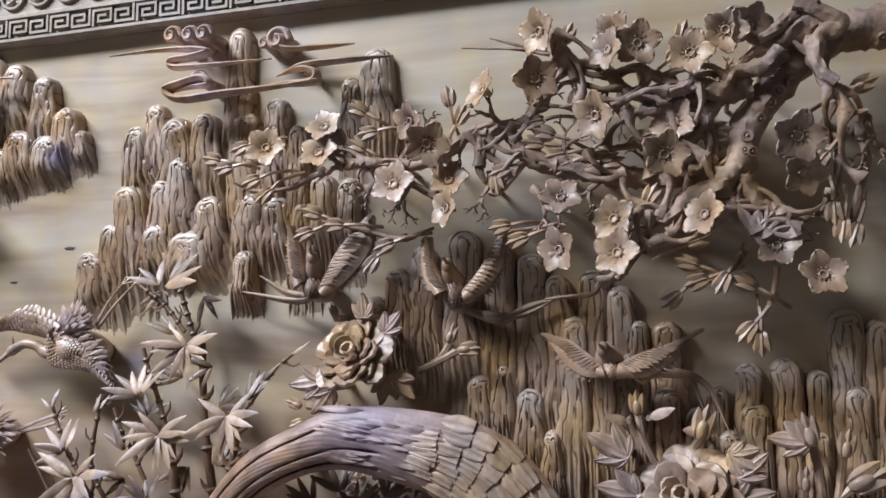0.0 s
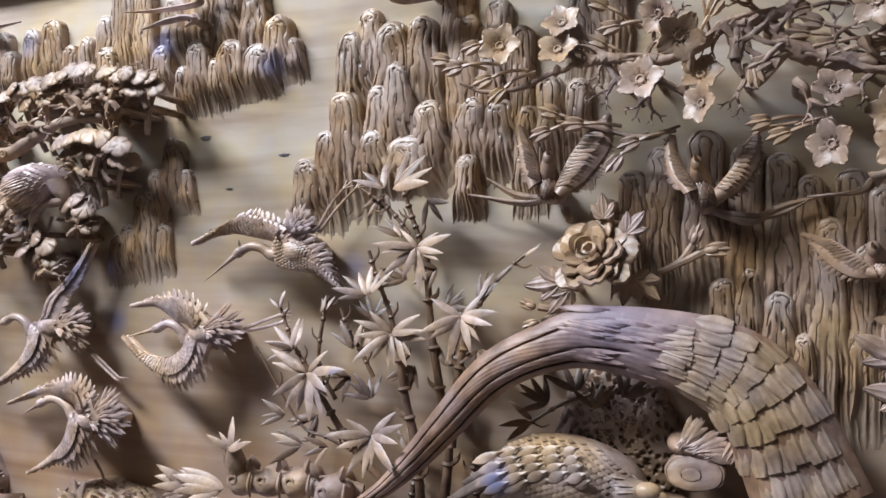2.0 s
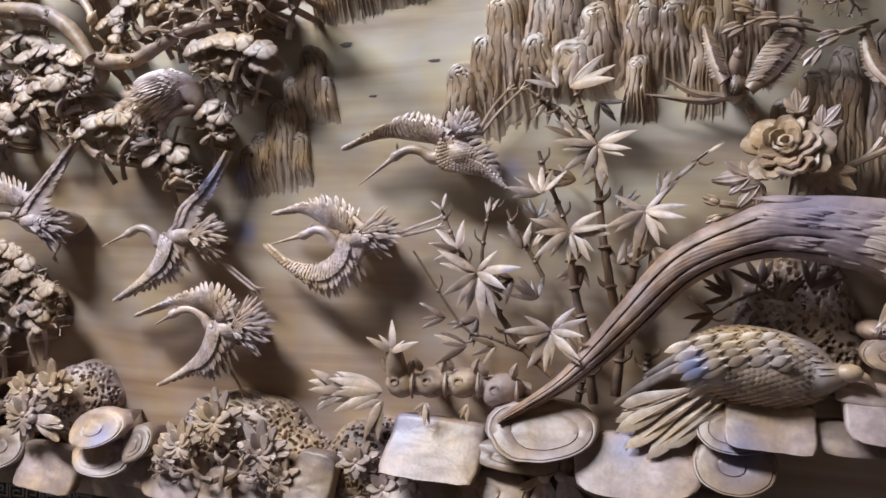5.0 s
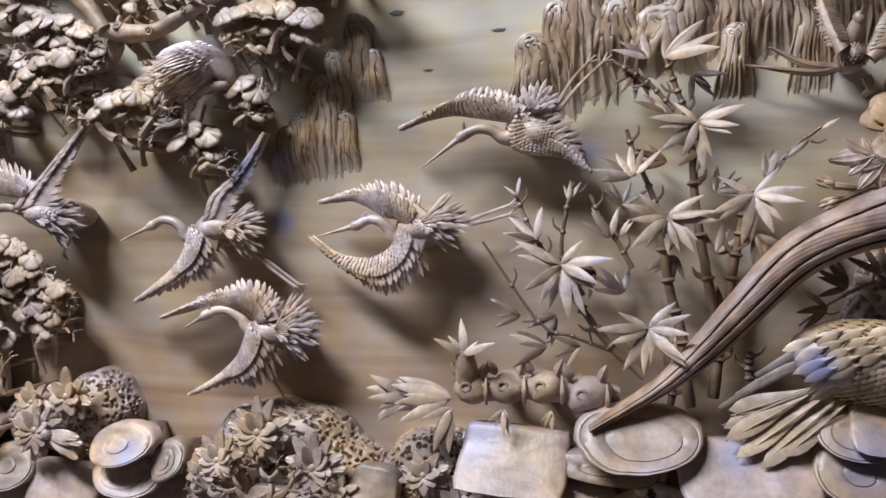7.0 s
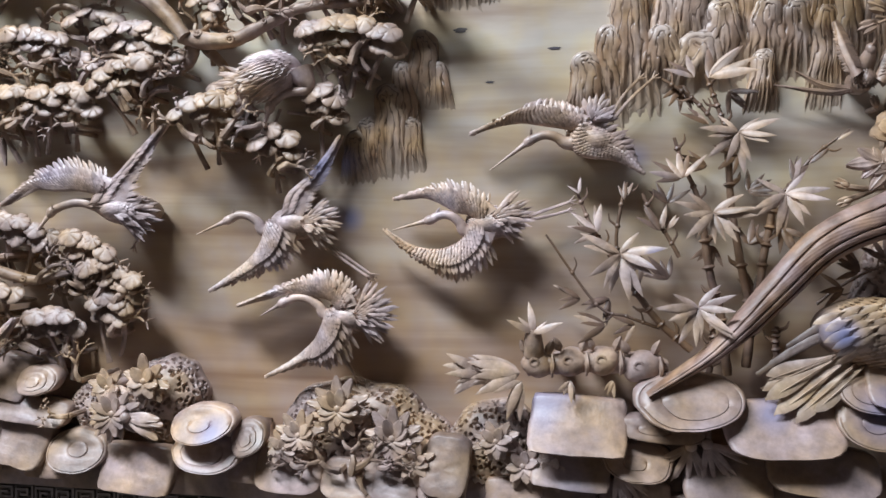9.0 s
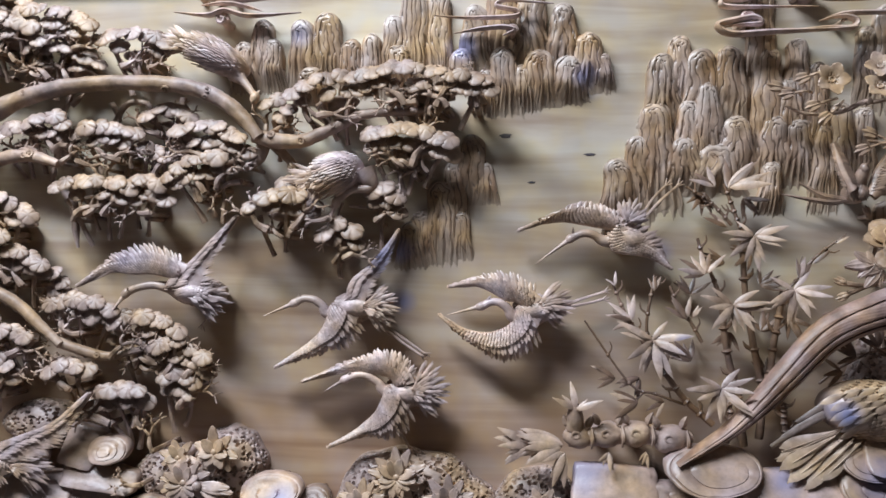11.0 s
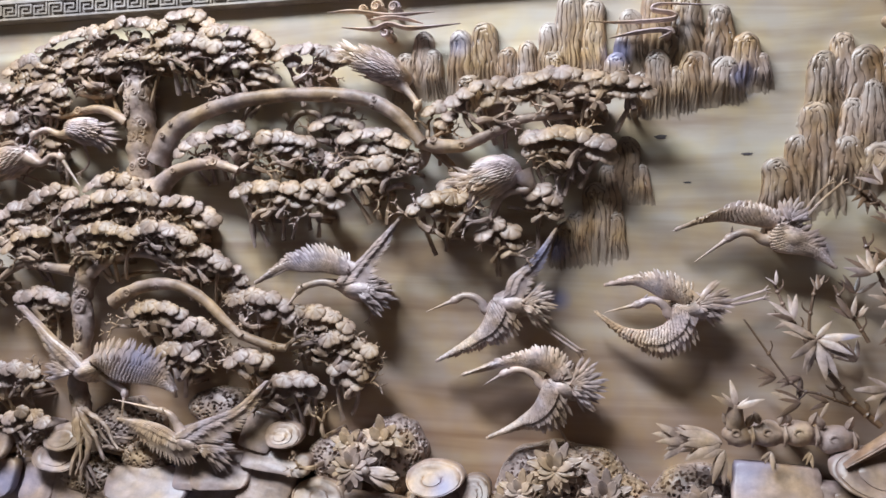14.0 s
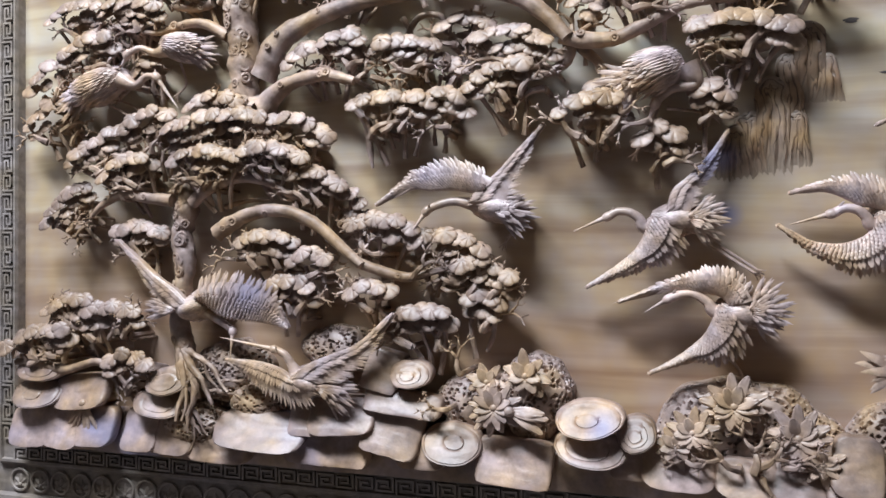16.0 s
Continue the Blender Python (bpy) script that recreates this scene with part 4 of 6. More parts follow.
        a = a + Vector((rnd.uniform(-0.006, 0.006), 0, rnd.uniform(-0.006, 0.006)))
        blade(g, a, b - a, OUT, (b - a).length, width, 0.02, 0.25, segs, 0.6, rnd.uniform(-0.08, 0.08))


def fan_tips(root, angle, spread, n, length):
    out = []
    for i in range(n):
        a = radians(angle + spread * (i / (n - 1) - 0.5))
        r = length * (1 - 0.18 * abs(2 * i / (n - 1) - 1)) * rnd.uniform(0.93, 1.05)
        out.append((root[0] + r * math.cos(a), root[1] + r * math.sin(a)))
    return out


def crane(label, body, neck, beak, wings, tail, legs=(), thick=0.024, d=0.05, name="carved_crane", material=None, neck_r=0.009, ribs=False, stretch=1.5):
    """body: rump and breast; tail: root, angle, spread, count, length."""
    g = Geo()
    a, b = Vector(body[0]), Vector(body[1])
    turn = math.degrees(math.atan2(b.y - a.y, b.x - a.x))
    c = V(a.lerp(b, 0.5), d)
    rx = (b - a).length / 2 * 1.15
    ball(g, c, rx, max(d * 1.02, 0.03), thick, turn, 16, 12)
    scales(g, c, rx, thick, turn, max(d * 1.02, 0.03), 17 if stretch < 2 else 15, 0.0074 if stretch < 2 else 0.0105, stretch, 6 if stretch < 2 else 4)
    line = [V(p, d + 0.012 + 0.014 * i / len(neck)) for i, p in enumerate(neck)]
    tube(g, line, [thick * 0.62, neck_r, neck_r * 0.8, neck_r * 0.75], 10, 6 * len(line))
    h, e = line[-1], V(beak, d + 0.02)
    bw = (e - h).normalized()
    ball(g, h + bw * neck_r * 0.3, neck_r * 1.5, neck_r * 1.1, neck_r * 1.1, math.degrees(math.atan2(bw.z, bw.x)), 10, 8)
    tube(g, [h, h.lerp(e, 0.4), e], [neck_r * 0.75, neck_r * 0.42, 0.0008], 7, 8)
    blade(g, h - bw * 0.002, Vector((0.5 - bw.x, 0, 0.9)), OUT, 0.016, 0.005, 0, 0.3, 4)
    for lead, trail, d0, d1, nf in wings:
        wing(g, lead, trail, d0, d1, ribs)
    if tail:
        root, ang, spread, n, length = tail
        for k, f in ((0, 1.0), (1, 0.72), (2, 0.45)):
            plume(g, root, fan_tips(root, ang, spread * (1 - 0.12 * k), n + 3 - k, length * 1.2 * f), d + 0.016 + 0.012 * k, 0.0082, 0.004 + 0.01 * k)
    for leg in legs:
        tube(g, [V(p, d * 0.75) for p in leg], [0.0035, 0.0028, 0.0026], 6)
        q = Vector(leg[-1])
        w = (q - Vector(leg[-2])).normalized()
        for s in (-0.6, 0, 0.6):
            tube(g, [V(q, d * 0.75), V(q + Vector((w.x * math.cos(s) - w.y * math.sin(s), w.x * math.sin(s) + w.y * math.cos(s))) * 0.016, d * 0.7)], [0.0022, 0.001], 5, 3)
    return thing(name, g, material or CRANE, label, "bird carving", "carved cranes" if name == "carved_crane" else "")


def flying_crane(label, d, body, neck, beak, crest, wings, tail, legs=(), thick=0.03):
    """body: breast and rump; wings: leading and trailing edges, and whether ribbed; tail: root, middle tip, spread, count."""
    g = Geo()
    a, b = Vector(body[0]), Vector(body[1])
    turn = math.degrees(math.atan2(a.y - b.y, a.x - b.x))
    rx, ry = (b - a).length * 0.72, d * 0.5 + 0.014
    c = V(a.lerp(b, 0.5), d * 0.5)
    ball(g, c, rx, ry, thick, turn, 18, 12)
    root, tip = Vector(tail[0]), Vector(tail[1])
    ang, length = math.degrees(math.atan2(tip.y - root.y, tip.x - root.x)), (tip - root).length
    for k, f in ((0, 1.05), (1, 0.86), (2, 0.66), (3, 0.46)):
        for i, t in enumerate(fan_tips(root, ang, tail[2] * (1 - 0.08 * k), tail[3] + 8 - k, length * f)):
            p, q = V(root, d + 0.002 + 0.004 * k), V(t, d - 0.012 + 0.007 * k + 0.008 * (i % 2))
            p = p.lerp(q, 0.12)
            blade(g, p, q - p, OUT, (q - p).length * rnd.uniform(0.9, 1.12), 0.007, 0.05, 0.36, 6, 0.7, rnd.uniform(-0.14, 0.14))
    for lead, trail, ribs in wings:
        wing(g, lead, trail, d + 0.004, d - 0.012, ribs)
    scales(g, c, rx, thick, turn, ry + 0.004, 18, 0.0076, 1.5, 6)
    line = [V(p, d * 0.75 + 0.02 * min(1, 0.4 + i * 0.25)) for i, p in enumerate(neck)]
    tube(g, line, [thick * 0.75, thick * 0.42, 0.0088, 0.008, 0.0075, 0.0082], 12, 7 * len(line))
    h, e = line[-1], V(beak, d + 0.008)
    bw = (e - h).normalized()
    ball(g, h + bw * 0.003, 0.0125, 0.009, 0.0088, math.degrees(math.atan2(bw.z, bw.x)), 12, 8)
    tube(g, [h, h.lerp(e, 0.35), e], [0.0066, 0.0036, 0.0007], 8, 8)
    q = V(crest, d + 0.01)
    blade(g, h, q - h, OUT, (q - h).length, 0.005, 0.0, 0.35, 5, 0.6)
    for leg in legs:
        tube(g, [V(p, d * 0.6) for p in leg], [0.0034, 0.0026, 0.0024], 6)
        q = Vector(leg[-1])
        w = (q - Vector(leg[-2])).normalized()
        for s in (-0.5, 0, 0.5):
            tube(g, [V(q, d * 0.6), V(q + Vector((w.x * math.cos(s) - w.y * math.sin(s), w.x * math.sin(s) + w.y * math.cos(s))) * 0.016, d * 0.5)], [0.0021, 0.001], 5, 3)
    return thing("carved_crane", g, CRANE, label, "bird carving", "carved cranes")


flying_crane("carved flying crane of pale wood, neck stretched down", 0.07, [(2.023, 0.668), (2.086, 0.648)], [(2.04, 0.655), (2.011, 0.652), (1.991, 0.663), (1.97, 0.665), (1.95, 0.657)], (1.881, 0.606), (1.952, 0.678), [
    ([(2.032, 0.672), (2.011, 0.678), (1.981, 0.683), (1.937, 0.69), (1.91, 0.688), (1.879, 0.682), (1.844, 0.67)], [(2.053, 0.7), (2.028, 0.712), (1.998, 0.721), (1.977, 0.726), (1.95, 0.723), (1.924, 0.709), (1.844, 0.67)], False),
    ([(2.021, 0.668), (2.028, 0.635), (2.061, 0.627), (2.099, 0.621), (2.14, 0.598)], [(2.045, 0.701), (2.078, 0.684), (2.11, 0.665), (2.124, 0.639), (2.141, 0.599)], False)],
    ((2.053, 0.684), (2.078, 0.728), 105, 12), ([(2.087, 0.69), (2.12, 0.729), (2.155, 0.761)], [(2.083, 0.695), (2.107, 0.734), (2.132, 0.761)]), 0.03)
flying_crane("carved flying crane curled in a crescent", 0.07, [(1.845, 0.516), (1.904, 0.515)], [(1.862, 0.503), (1.837, 0.501), (1.826, 0.516), (1.812, 0.527), (1.794, 0.529), (1.777, 0.521)], (1.707, 0.502), (1.794, 0.543), [
    ([(1.865, 0.515), (1.845, 0.531), (1.819, 0.536), (1.789, 0.553), (1.756, 0.562), (1.708, 0.558)], [(1.9, 0.545), (1.868, 0.569), (1.836, 0.583), (1.804, 0.588), (1.773, 0.582), (1.744, 0.572), (1.708, 0.558)], False),
    ([(1.85, 0.52), (1.837, 0.489), (1.811, 0.472), (1.783, 0.466), (1.75, 0.47), (1.721, 0.482), (1.689, 0.503)], [(1.905, 0.5), (1.882, 0.45), (1.854, 0.423), (1.825, 0.413), (1.795, 0.42), (1.767, 0.437), (1.733, 0.457), (1.689, 0.503)], False)],
    ((1.879, 0.521), (1.952, 0.527), 95, 13), ([(1.935, 0.523), (1.979, 0.539), (2.014, 0.551)], [(1.935, 0.519), (1.979, 0.527), (2.012, 0.536)]))
flying_crane("carved flying crane with raised dark wing", 0.07, [(1.484, 0.516), (1.552, 0.514)], [(1.49, 0.505), (1.462, 0.502), (1.452, 0.517), (1.436, 0.528), (1.415, 0.53), (1.399, 0.522)], (1.334, 0.494), (1.411, 0.542), [
    ([(1.5, 0.522), (1.51, 0.565), (1.538, 0.59), (1.573, 0.626), (1.609, 0.674)], [(1.552, 0.52), (1.561, 0.562), (1.579, 0.591), (1.594, 0.625), (1.61, 0.672)], True),
    ([(1.476, 0.522), (1.463, 0.484), (1.443, 0.455), (1.409, 0.427), (1.357, 0.39)], [(1.548, 0.5), (1.53, 0.46), (1.5, 0.433), (1.468, 0.426), (1.441, 0.414), (1.402, 0.403), (1.357, 0.39)], False)],
    ((1.535, 0.515), (1.608, 0.512), 105, 13), ([(1.582, 0.473), (1.622, 0.446), (1.656, 0.423)], [(1.576, 0.469), (1.616, 0.441), (1.651, 0.418)]))
flying_crane("carved flying crane with a spread tail fan", 0.08, [(1.594, 0.354), (1.654, 0.341)], [(1.605, 0.345), (1.581, 0.352), (1.57, 0.367), (1.549, 0.379), (1.525, 0.379), (1.507, 0.372)], (1.464, 0.347), (1.519, 0.39), [
    ([(1.61, 0.359), (1.597, 0.377), (1.575, 0.383), (1.544, 0.386), (1.502, 0.388), (1.414, 0.363)], [(1.655, 0.373), (1.638, 0.405), (1.606, 0.427), (1.571, 0.428), (1.54, 0.418), (1.497, 0.404), (1.414, 0.363)], False),
    ([(1.592, 0.362), (1.582, 0.335), (1.568, 0.307), (1.544, 0.283), (1.518, 0.263), (1.471, 0.235)], [(1.655, 0.335), (1.635, 0.285), (1.607, 0.261), (1.577, 0.254), (1.546, 0.258), (1.517, 0.248), (1.471, 0.235)], False)],
    ((1.635, 0.35), (1.712, 0.358), 115, 14), ([(1.607, 0.266), (1.622, 0.248), (1.63, 0.234)],))
flying_crane("carved flying crane with bristling raised wing", 0.1, [(1.149, 0.545), (1.228, 0.538)], [(1.164, 0.542), (1.133, 0.55), (1.105, 0.554), (1.075, 0.548), (1.051, 0.538)], (1.014, 0.483), (1.062, 0.55), [
    ([(1.17, 0.567), (1.138, 0.573), (1.105, 0.578), (1.063, 0.577), (1.014, 0.58), (0.945, 0.55)], [(1.194, 0.6), (1.141, 0.624), (1.09, 0.635), (1.051, 0.626), (1.002, 0.604), (0.945, 0.55)], False),
    ([(1.135, 0.545), (1.153, 0.573), (1.188, 0.6), (1.223, 0.638), (1.251, 0.665), (1.282, 0.697)], [(1.228, 0.544), (1.234, 0.577), (1.242, 0.61), (1.255, 0.638), (1.265, 0.665), (1.283, 0.695)], True)],
    ((1.182, 0.537), (1.266, 0.522), 70, 12), ([(1.199, 0.517), (1.214, 0.5), (1.199, 0.474)],))
flying_crane("carved flying crane with bluish wing above rocks", 0.12, [(0.562, 0.346), (0.501, 0.332)], [(0.538, 0.336), (0.571, 0.322), (0.602, 0.308), (0.627, 0.294)], (0.632, 0.235), (0.612, 0.31), [
    ([(0.566, 0.355), (0.609, 0.325), (0.671, 0.317), (0.712, 0.313), (0.755, 0.302)], [(0.534, 0.373), (0.574, 0.408), (0.637, 0.411), (0.692, 0.397), (0.729, 0.37), (0.757, 0.303)], False),
    ([(0.538, 0.342), (0.494, 0.378), (0.45, 0.402), (0.398, 0.44), (0.335, 0.486)], [(0.501, 0.322), (0.458, 0.346), (0.421, 0.383), (0.383, 0.433), (0.338, 0.484)], True)],
    ((0.509, 0.335), (0.412, 0.338), 34, 9))
flying_crane("carved flying crane low over slab rocks", 0.13, [(0.765, 0.2), (0.843, 0.186)], [(0.78, 0.196), (0.765, 0.225), (0.752, 0.247), (0.732, 0.257)], (0.615, 0.281), (0.745, 0.268), [
    ([(0.778, 0.201), (0.811, 0.232), (0.863, 0.254), (0.92, 0.277), (0.991, 0.338)], [(0.863, 0.195), (0.901, 0.214), (0.939, 0.242), (0.961, 0.275), (0.992, 0.336)], True),
    ([(0.784, 0.199), (0.745, 0.22), (0.691, 0.232), (0.619, 0.235)], [(0.85, 0.169), (0.797, 0.145), (0.731, 0.16), (0.677, 0.19), (0.619, 0.234)], True)],
    ((0.83, 0.192), (0.915, 0.158), 60, 11))
crane("carved crane preening among pine twigs", [(1.449, 0.769), (1.527, 0.799)], [(1.537, 0.786), (1.553, 0.755), (1.513, 0.748), (1.484, 0.726)], (1.463, 0.671), [], ((1.464, 0.778), 205, 85, 14, .085),
      ([(1.487, 0.726), (1.472, 0.685), (1.446, 0.64)], [(1.502, 0.72), (1.551, 0.712), (1.585, 0.7)]), .042, .065, stretch=3.2)
crane("carved crane perched on pine bough", [(1.169, 1.05), (1.28, 0.997)], [(1.264, 0.99), (1.284, 0.971), (1.3, 0.953), (1.311, 0.938)], (1.304, 0.91), [
      ([(1.28, 1.004), (1.253, 1.047), (1.208, 1.055), (1.156, 1.066)], [(1.261, 0.986), (1.209, 1.005), (1.157, 1.025), (1.124, 1.051)], .09, .08, 13)], ((1.182, 1.043), 165, 60, 11, .07), (), .032, .06, ribs=True, stretch=3.0)
crane("carved crane stooping with lowered beak", [(0.199, 0.81), (0.316, 0.861)], [(0.316, 0.846), (0.354, 0.831), (0.384, 0.848), (0.413, 0.846)], (0.467, 0.774), [], ((0.223, 0.822), 208, 60, 13, .085),
      ([(0.236, 0.807), (0.276, 0.789), (0.314, 0.768)], [(0.26, 0.812), (0.314, 0.796), (0.345, 0.778)]), .036, .055, stretch=3.0)
crane("carved crane bending its neck backwards", [(0.522, 0.896), (0.428, 0.918)], [(0.443, 0.906), (0.406, 0.9), (0.369, 0.912), (0.339, 0.902)], (0.311, 0.861), [], ((0.479, 0.906), -18, 65, 13, .08),
      ([(0.451, 0.879), (0.466, 0.834), (0.443, 0.81)],), .03, .055, stretch=3.0)


def small_bird(label, body, head, wings, ribbons, d=0.045):
    g = Geo()
    a, b = Vector(body[0]), Vector(body[1])
    turn = math.degrees(math.atan2(b.y - a.y, b.x - a.x))
    c = V(a.lerp(b, 0.5), d * 0.85)
    ball(g, c, (b - a).length * 0.75, d, 0.02, turn, 14, 10)
    scales(g, c, (b - a).length * 0.75, 0.02, turn, d + 0.002, 10, 0.006, 1.5, 4)
    h = V(head, d + 0.035)
    tube(g, [V(b, d + 0.012), V(b, d + 0.016).lerp(h, 0.6), h], [0.017, 0.012, 0.0085], 10)
    ball(g, h, 0.011, 0.01, 0.009, turn, 10, 8)
    w = (h - V(b, d)).normalized()
    tube(g, [h, h + w * 0.022], [0.005, 0.0007], 6, 4)
    for lead, trail, d0, d1, nf in wings:
        wing(g, lead, trail, d0, d1, False, 0.6)
    for pts, r in ribbons:
        tube(g, [V(p, d * 0.9) for p in pts], [r, r * 1.1, r * 0.8, 0.001], 8, 8 * len(pts), 0, 0.45)
        tube(g, [V(p, d * 0.9 + r * 0.4) for p in pts], [0.001, 0.0014, 0.0006], 5, 8 * len(pts))
    return thing("carved_songbird", g, BIRD, label, "bird carving", "carved long-tailed birds")


small_bird("carved long-tailed bird with upswept wings", [(2.488, 0.733), (2.485, 0.761)], (2.49, 0.79), [
    ([(2.479, 0.757), (2.466, 0.802), (2.444, 0.842)], [(2.459, 0.742), (2.442, 0.788), (2.437, 0.84)], .08, .06, 10),
    ([(2.497, 0.745), (2.518, 0.793), (2.552, 0.838), (2.573, 0.853)], [(2.514, 0.728), (2.556, 0.757), (2.581, 0.798), (2.575, 0.849)], .075, .055, 11)],
    [([(2.485, 0.733), (2.43, 0.742), (2.382, 0.769)], .006), ([(2.48, 0.738), (2.439, 0.73), (2.352, 0.745)], .006)])
small_bird("carved long-tailed bird diving beneath blossom", [(2.705, 0.716), (2.698, 0.75)], (2.695, 0.773), [
    ([(2.696, 0.739), (2.673, 0.778), (2.664, 0.817)], [(2.675, 0.73), (2.652, 0.763), (2.649, 0.812)], .085, .06, 10),
    ([(2.717, 0.738), (2.739, 0.767), (2.758, 0.803), (2.772, 0.818)], [(2.725, 0.714), (2.757, 0.735), (2.777, 0.773), (2.774, 0.817)], .085, .06, 11)],
    [([(2.709, 0.714), (2.76, 0.698), (2.803, 0.717), (2.861, 0.732)], .006), ([(2.708, 0.712), (2.753, 0.704), (2.796, 0.706), (2.844, 0.731)], .005)])
small_bird("carved bird gliding with wings spread wide", [(2.914, 0.622), (2.913, 0.642)], (2.905, 0.658), [
    ([(2.902, 0.639), (2.881, 0.655), (2.858, 0.671), (2.822, 0.679)], [(2.91, 0.618), (2.875, 0.618), (2.846, 0.638), (2.835, 0.658), (2.821, 0.678)], .08, .06, 12),
    ([(2.923, 0.64), (2.948, 0.653), (2.995, 0.669), (3.029, 0.684)], [(2.92, 0.617), (2.965, 0.618), (2.996, 0.64), (3.005, 0.665), (3.03, 0.684)], .08, .06, 12)],
    [([(2.95, 0.626), (2.986, 0.627), (3.012, 0.618), (3.027, 0.58)], .006), ([(2.95, 0.629), (3.002, 0.627), (3.034, 0.608), (3.056, 0.556)], .005)])

# the standing pheasant
g = Geo()
body = V((2.519, 0.336), .07)
ball(g, body, .112, .075, .058, -6, 24, 16)
scales(g, body, .112, .058, -6, .078, 24, .0092, 1.5, 7)
tube(g, [V((2.565, 0.328), .09), V((2.598, 0.329), .105), V((2.633, 0.338), .115)], [.045, .028, .014], 14)
neck = [V((2.58, 0.333), .11), V((2.633, 0.34), .125)]
for i in range(26):
    q = neck[0].lerp(neck[1], (i % 7) / 7.5) + Vector((0, .012 * abs(i / 25 - .5) - .006, .05 * (i / 25 - .5) * (1 - .6 * (i % 7) / 7)))
    blade(g, q, Vector((-1, -.12, -.1 + .3 * (i / 25 - .5))), OUT, .026, .006, .05, .4, 4, .6)
ball(g, V((2.637, 0.34), .12), .018, .014, .013, 0, 12, 8)
tube(g, [V((2.642, 0.339), .12), V((2.658, 0.334), .121), V((2.669, 0.322), .12)], [.008, .006, .001], 8)
# long strap feathers of the tail, then the dark upper ones
for i, t in enumerate([(2.326, 0.23), (2.34, 0.207), (2.368, 0.2), (2.4, 0.216), (2.322, 0.248), (2.352, 0.216), (2.385, 0.207), (2.422, 0.238), (2.333, 0.262)]):
    a = V((2.455, 0.312), .1) + Vector((.012 * (i % 4), 0, -.004 * (i % 4)))
    e = V(t, .118 - .014 * (i > 3))
    blade(g, a, e - a, OUT + Vector((-.2, 0, .3)), (e - a).length, .025, .04, .16, 10, .74, rnd.uniform(-.05, .05))
    tube(g, [a.lerp(e, .2) + OUT * .006, a.lerp(e, .6) + OUT * .007, e + OUT * .004], [.0012, .0013, .0007], 5, 8)
for i, t in enumerate([(2.32, 0.267), (2.366, 0.314), (2.391, 0.33), (2.341, 0.286)]):
    a = V((2.468, 0.352), .085) + Vector((0, 0, .012 * (i % 3)))
    tube(g, [a, a.lerp(V(t, .095), .5) + Vector((0, 0, .008)), V(t, .09)], [.006, .008, .004], 8, 12, .04, .5, i)
# layered back and wing feathers
for k, (x0, z0, n, size) in enumerate(((-.075, .012, 6, .05), (-.05, .02, 7, .046), (-.022, .024, 7, .04), (.006, .026, 7, .034), (.03, .026, 7, .028))):
    for i in range(n):
        u = i / (n - 1)
        q = body + Vector((x0 + .03 * u, -.062 - .02 * math.sin(math.pi * u), z0 + .03 - .055 * u))
        blade(g, q, Vector((-1, -.03, -.42 - .25 * u)), OUT + Vector((0, 0, .4 * (1 - 2 * u))), size * rnd.uniform(.9, 1.15), .014, -.06, .22, 6, .6)
tube(g, [V((2.477, 0.295), .08), V((2.487, 0.276), .1), V((2.499, 0.249), .11)], [.008, .005, .005], 6)
tube(g, [V((2.499, 0.251), .11), V((2.526, 0.243), .125)], [.005, .002], 6)
tube(g, [V((2.499, 0.251), .11), V((2.48, 0.241), .125)], [.005, .002], 6)
thing("carved_pheasant", g, PHEASANT, "carved pheasant with scaled body standing on slab rock", "bird carving")

# the great pheasant whose tail arches over it
g = Geo()
spine = [(2.146, 0.232), (2.238, 0.294), (2.297, 0.35), (2.347, 0.406), (2.415, 0.479), (2.493, 0.52), (2.575, 0.537), (2.715, 0.514), (2.782, 0.462), (2.836, 0.34)]
half = [.006, .013, .021, .026, .031, .034, .044, .056, .062, .07]
line = smooth_line([V(p, .1) for p in spine], 90)
n = 80
verts, faces = [], []
for i, p in enumerate(line):
    t = (line[min(i + 1, 90)] - line[max(i - 1, 0)]).normalized()
    side = t.cross(OUT).normalized()
    s = i / 90 * 9
    k = min(int(s), 8)
    w = half[k] + (half[k + 1] - half[k]) * (s - k)
    for j in range(n + 1):
        u = 2 * j / n - 1
        cut = min(abs(u + 0.32 + 0.03 * s), abs(u - 0.26 + 0.05 * math.sin(s)), abs(u - 0.72)) if s < 6.3 else 1.0
        rib = 0.0016 * min(1.0, cut / 0.2) ** 0.6 - 0.008 * math.exp(-(cut / 0.032) ** 2) + 0.00028 * math.sin(u * 40 - s * 16 + noise.noise(p * 14) * 2.5)
        verts.append(p + side * (u * w) + OUT * (0.028 * math.sqrt(max(0, 1 - 0.9 * u * u)) + rib))
    for j in range(n + 1):
        u = 2 * j / n - 1
        verts.append(p + side * (u * w * 0.9) - OUT * 0.012)
m = 2 * (n + 1)
for i in range(90):
    for j in range(n):
        a, b = i * m + j, i * m + n + 1 + j
        faces += [(a, a + 1, a + m + 1, a + m), (b, b + m, b + m + 1, b + 1)]
    for a, b in ((i * m, i * m + n + 1), (i * m + n, i * m + 2 * n + 1)):
        faces.append((a, a + m, b + m, b))
g.add(verts, faces)
great = stand("carved_great_pheasant", "carved great pheasant with long arching ribbed tail", "bird carving")
part("tail", g, TAIL, great, "long reddish brown strap feathers, bluish at the crest")
for f in (.02, .3, .5, .7, .9):
    p, g = line[int(90 * f)], Geo()
    tube(g, [p, Vector((p.x, .004, p.z))], [.006 + .015 * f, .006 + .015 * f], 8)
    part("peg", g, TAIL, great)


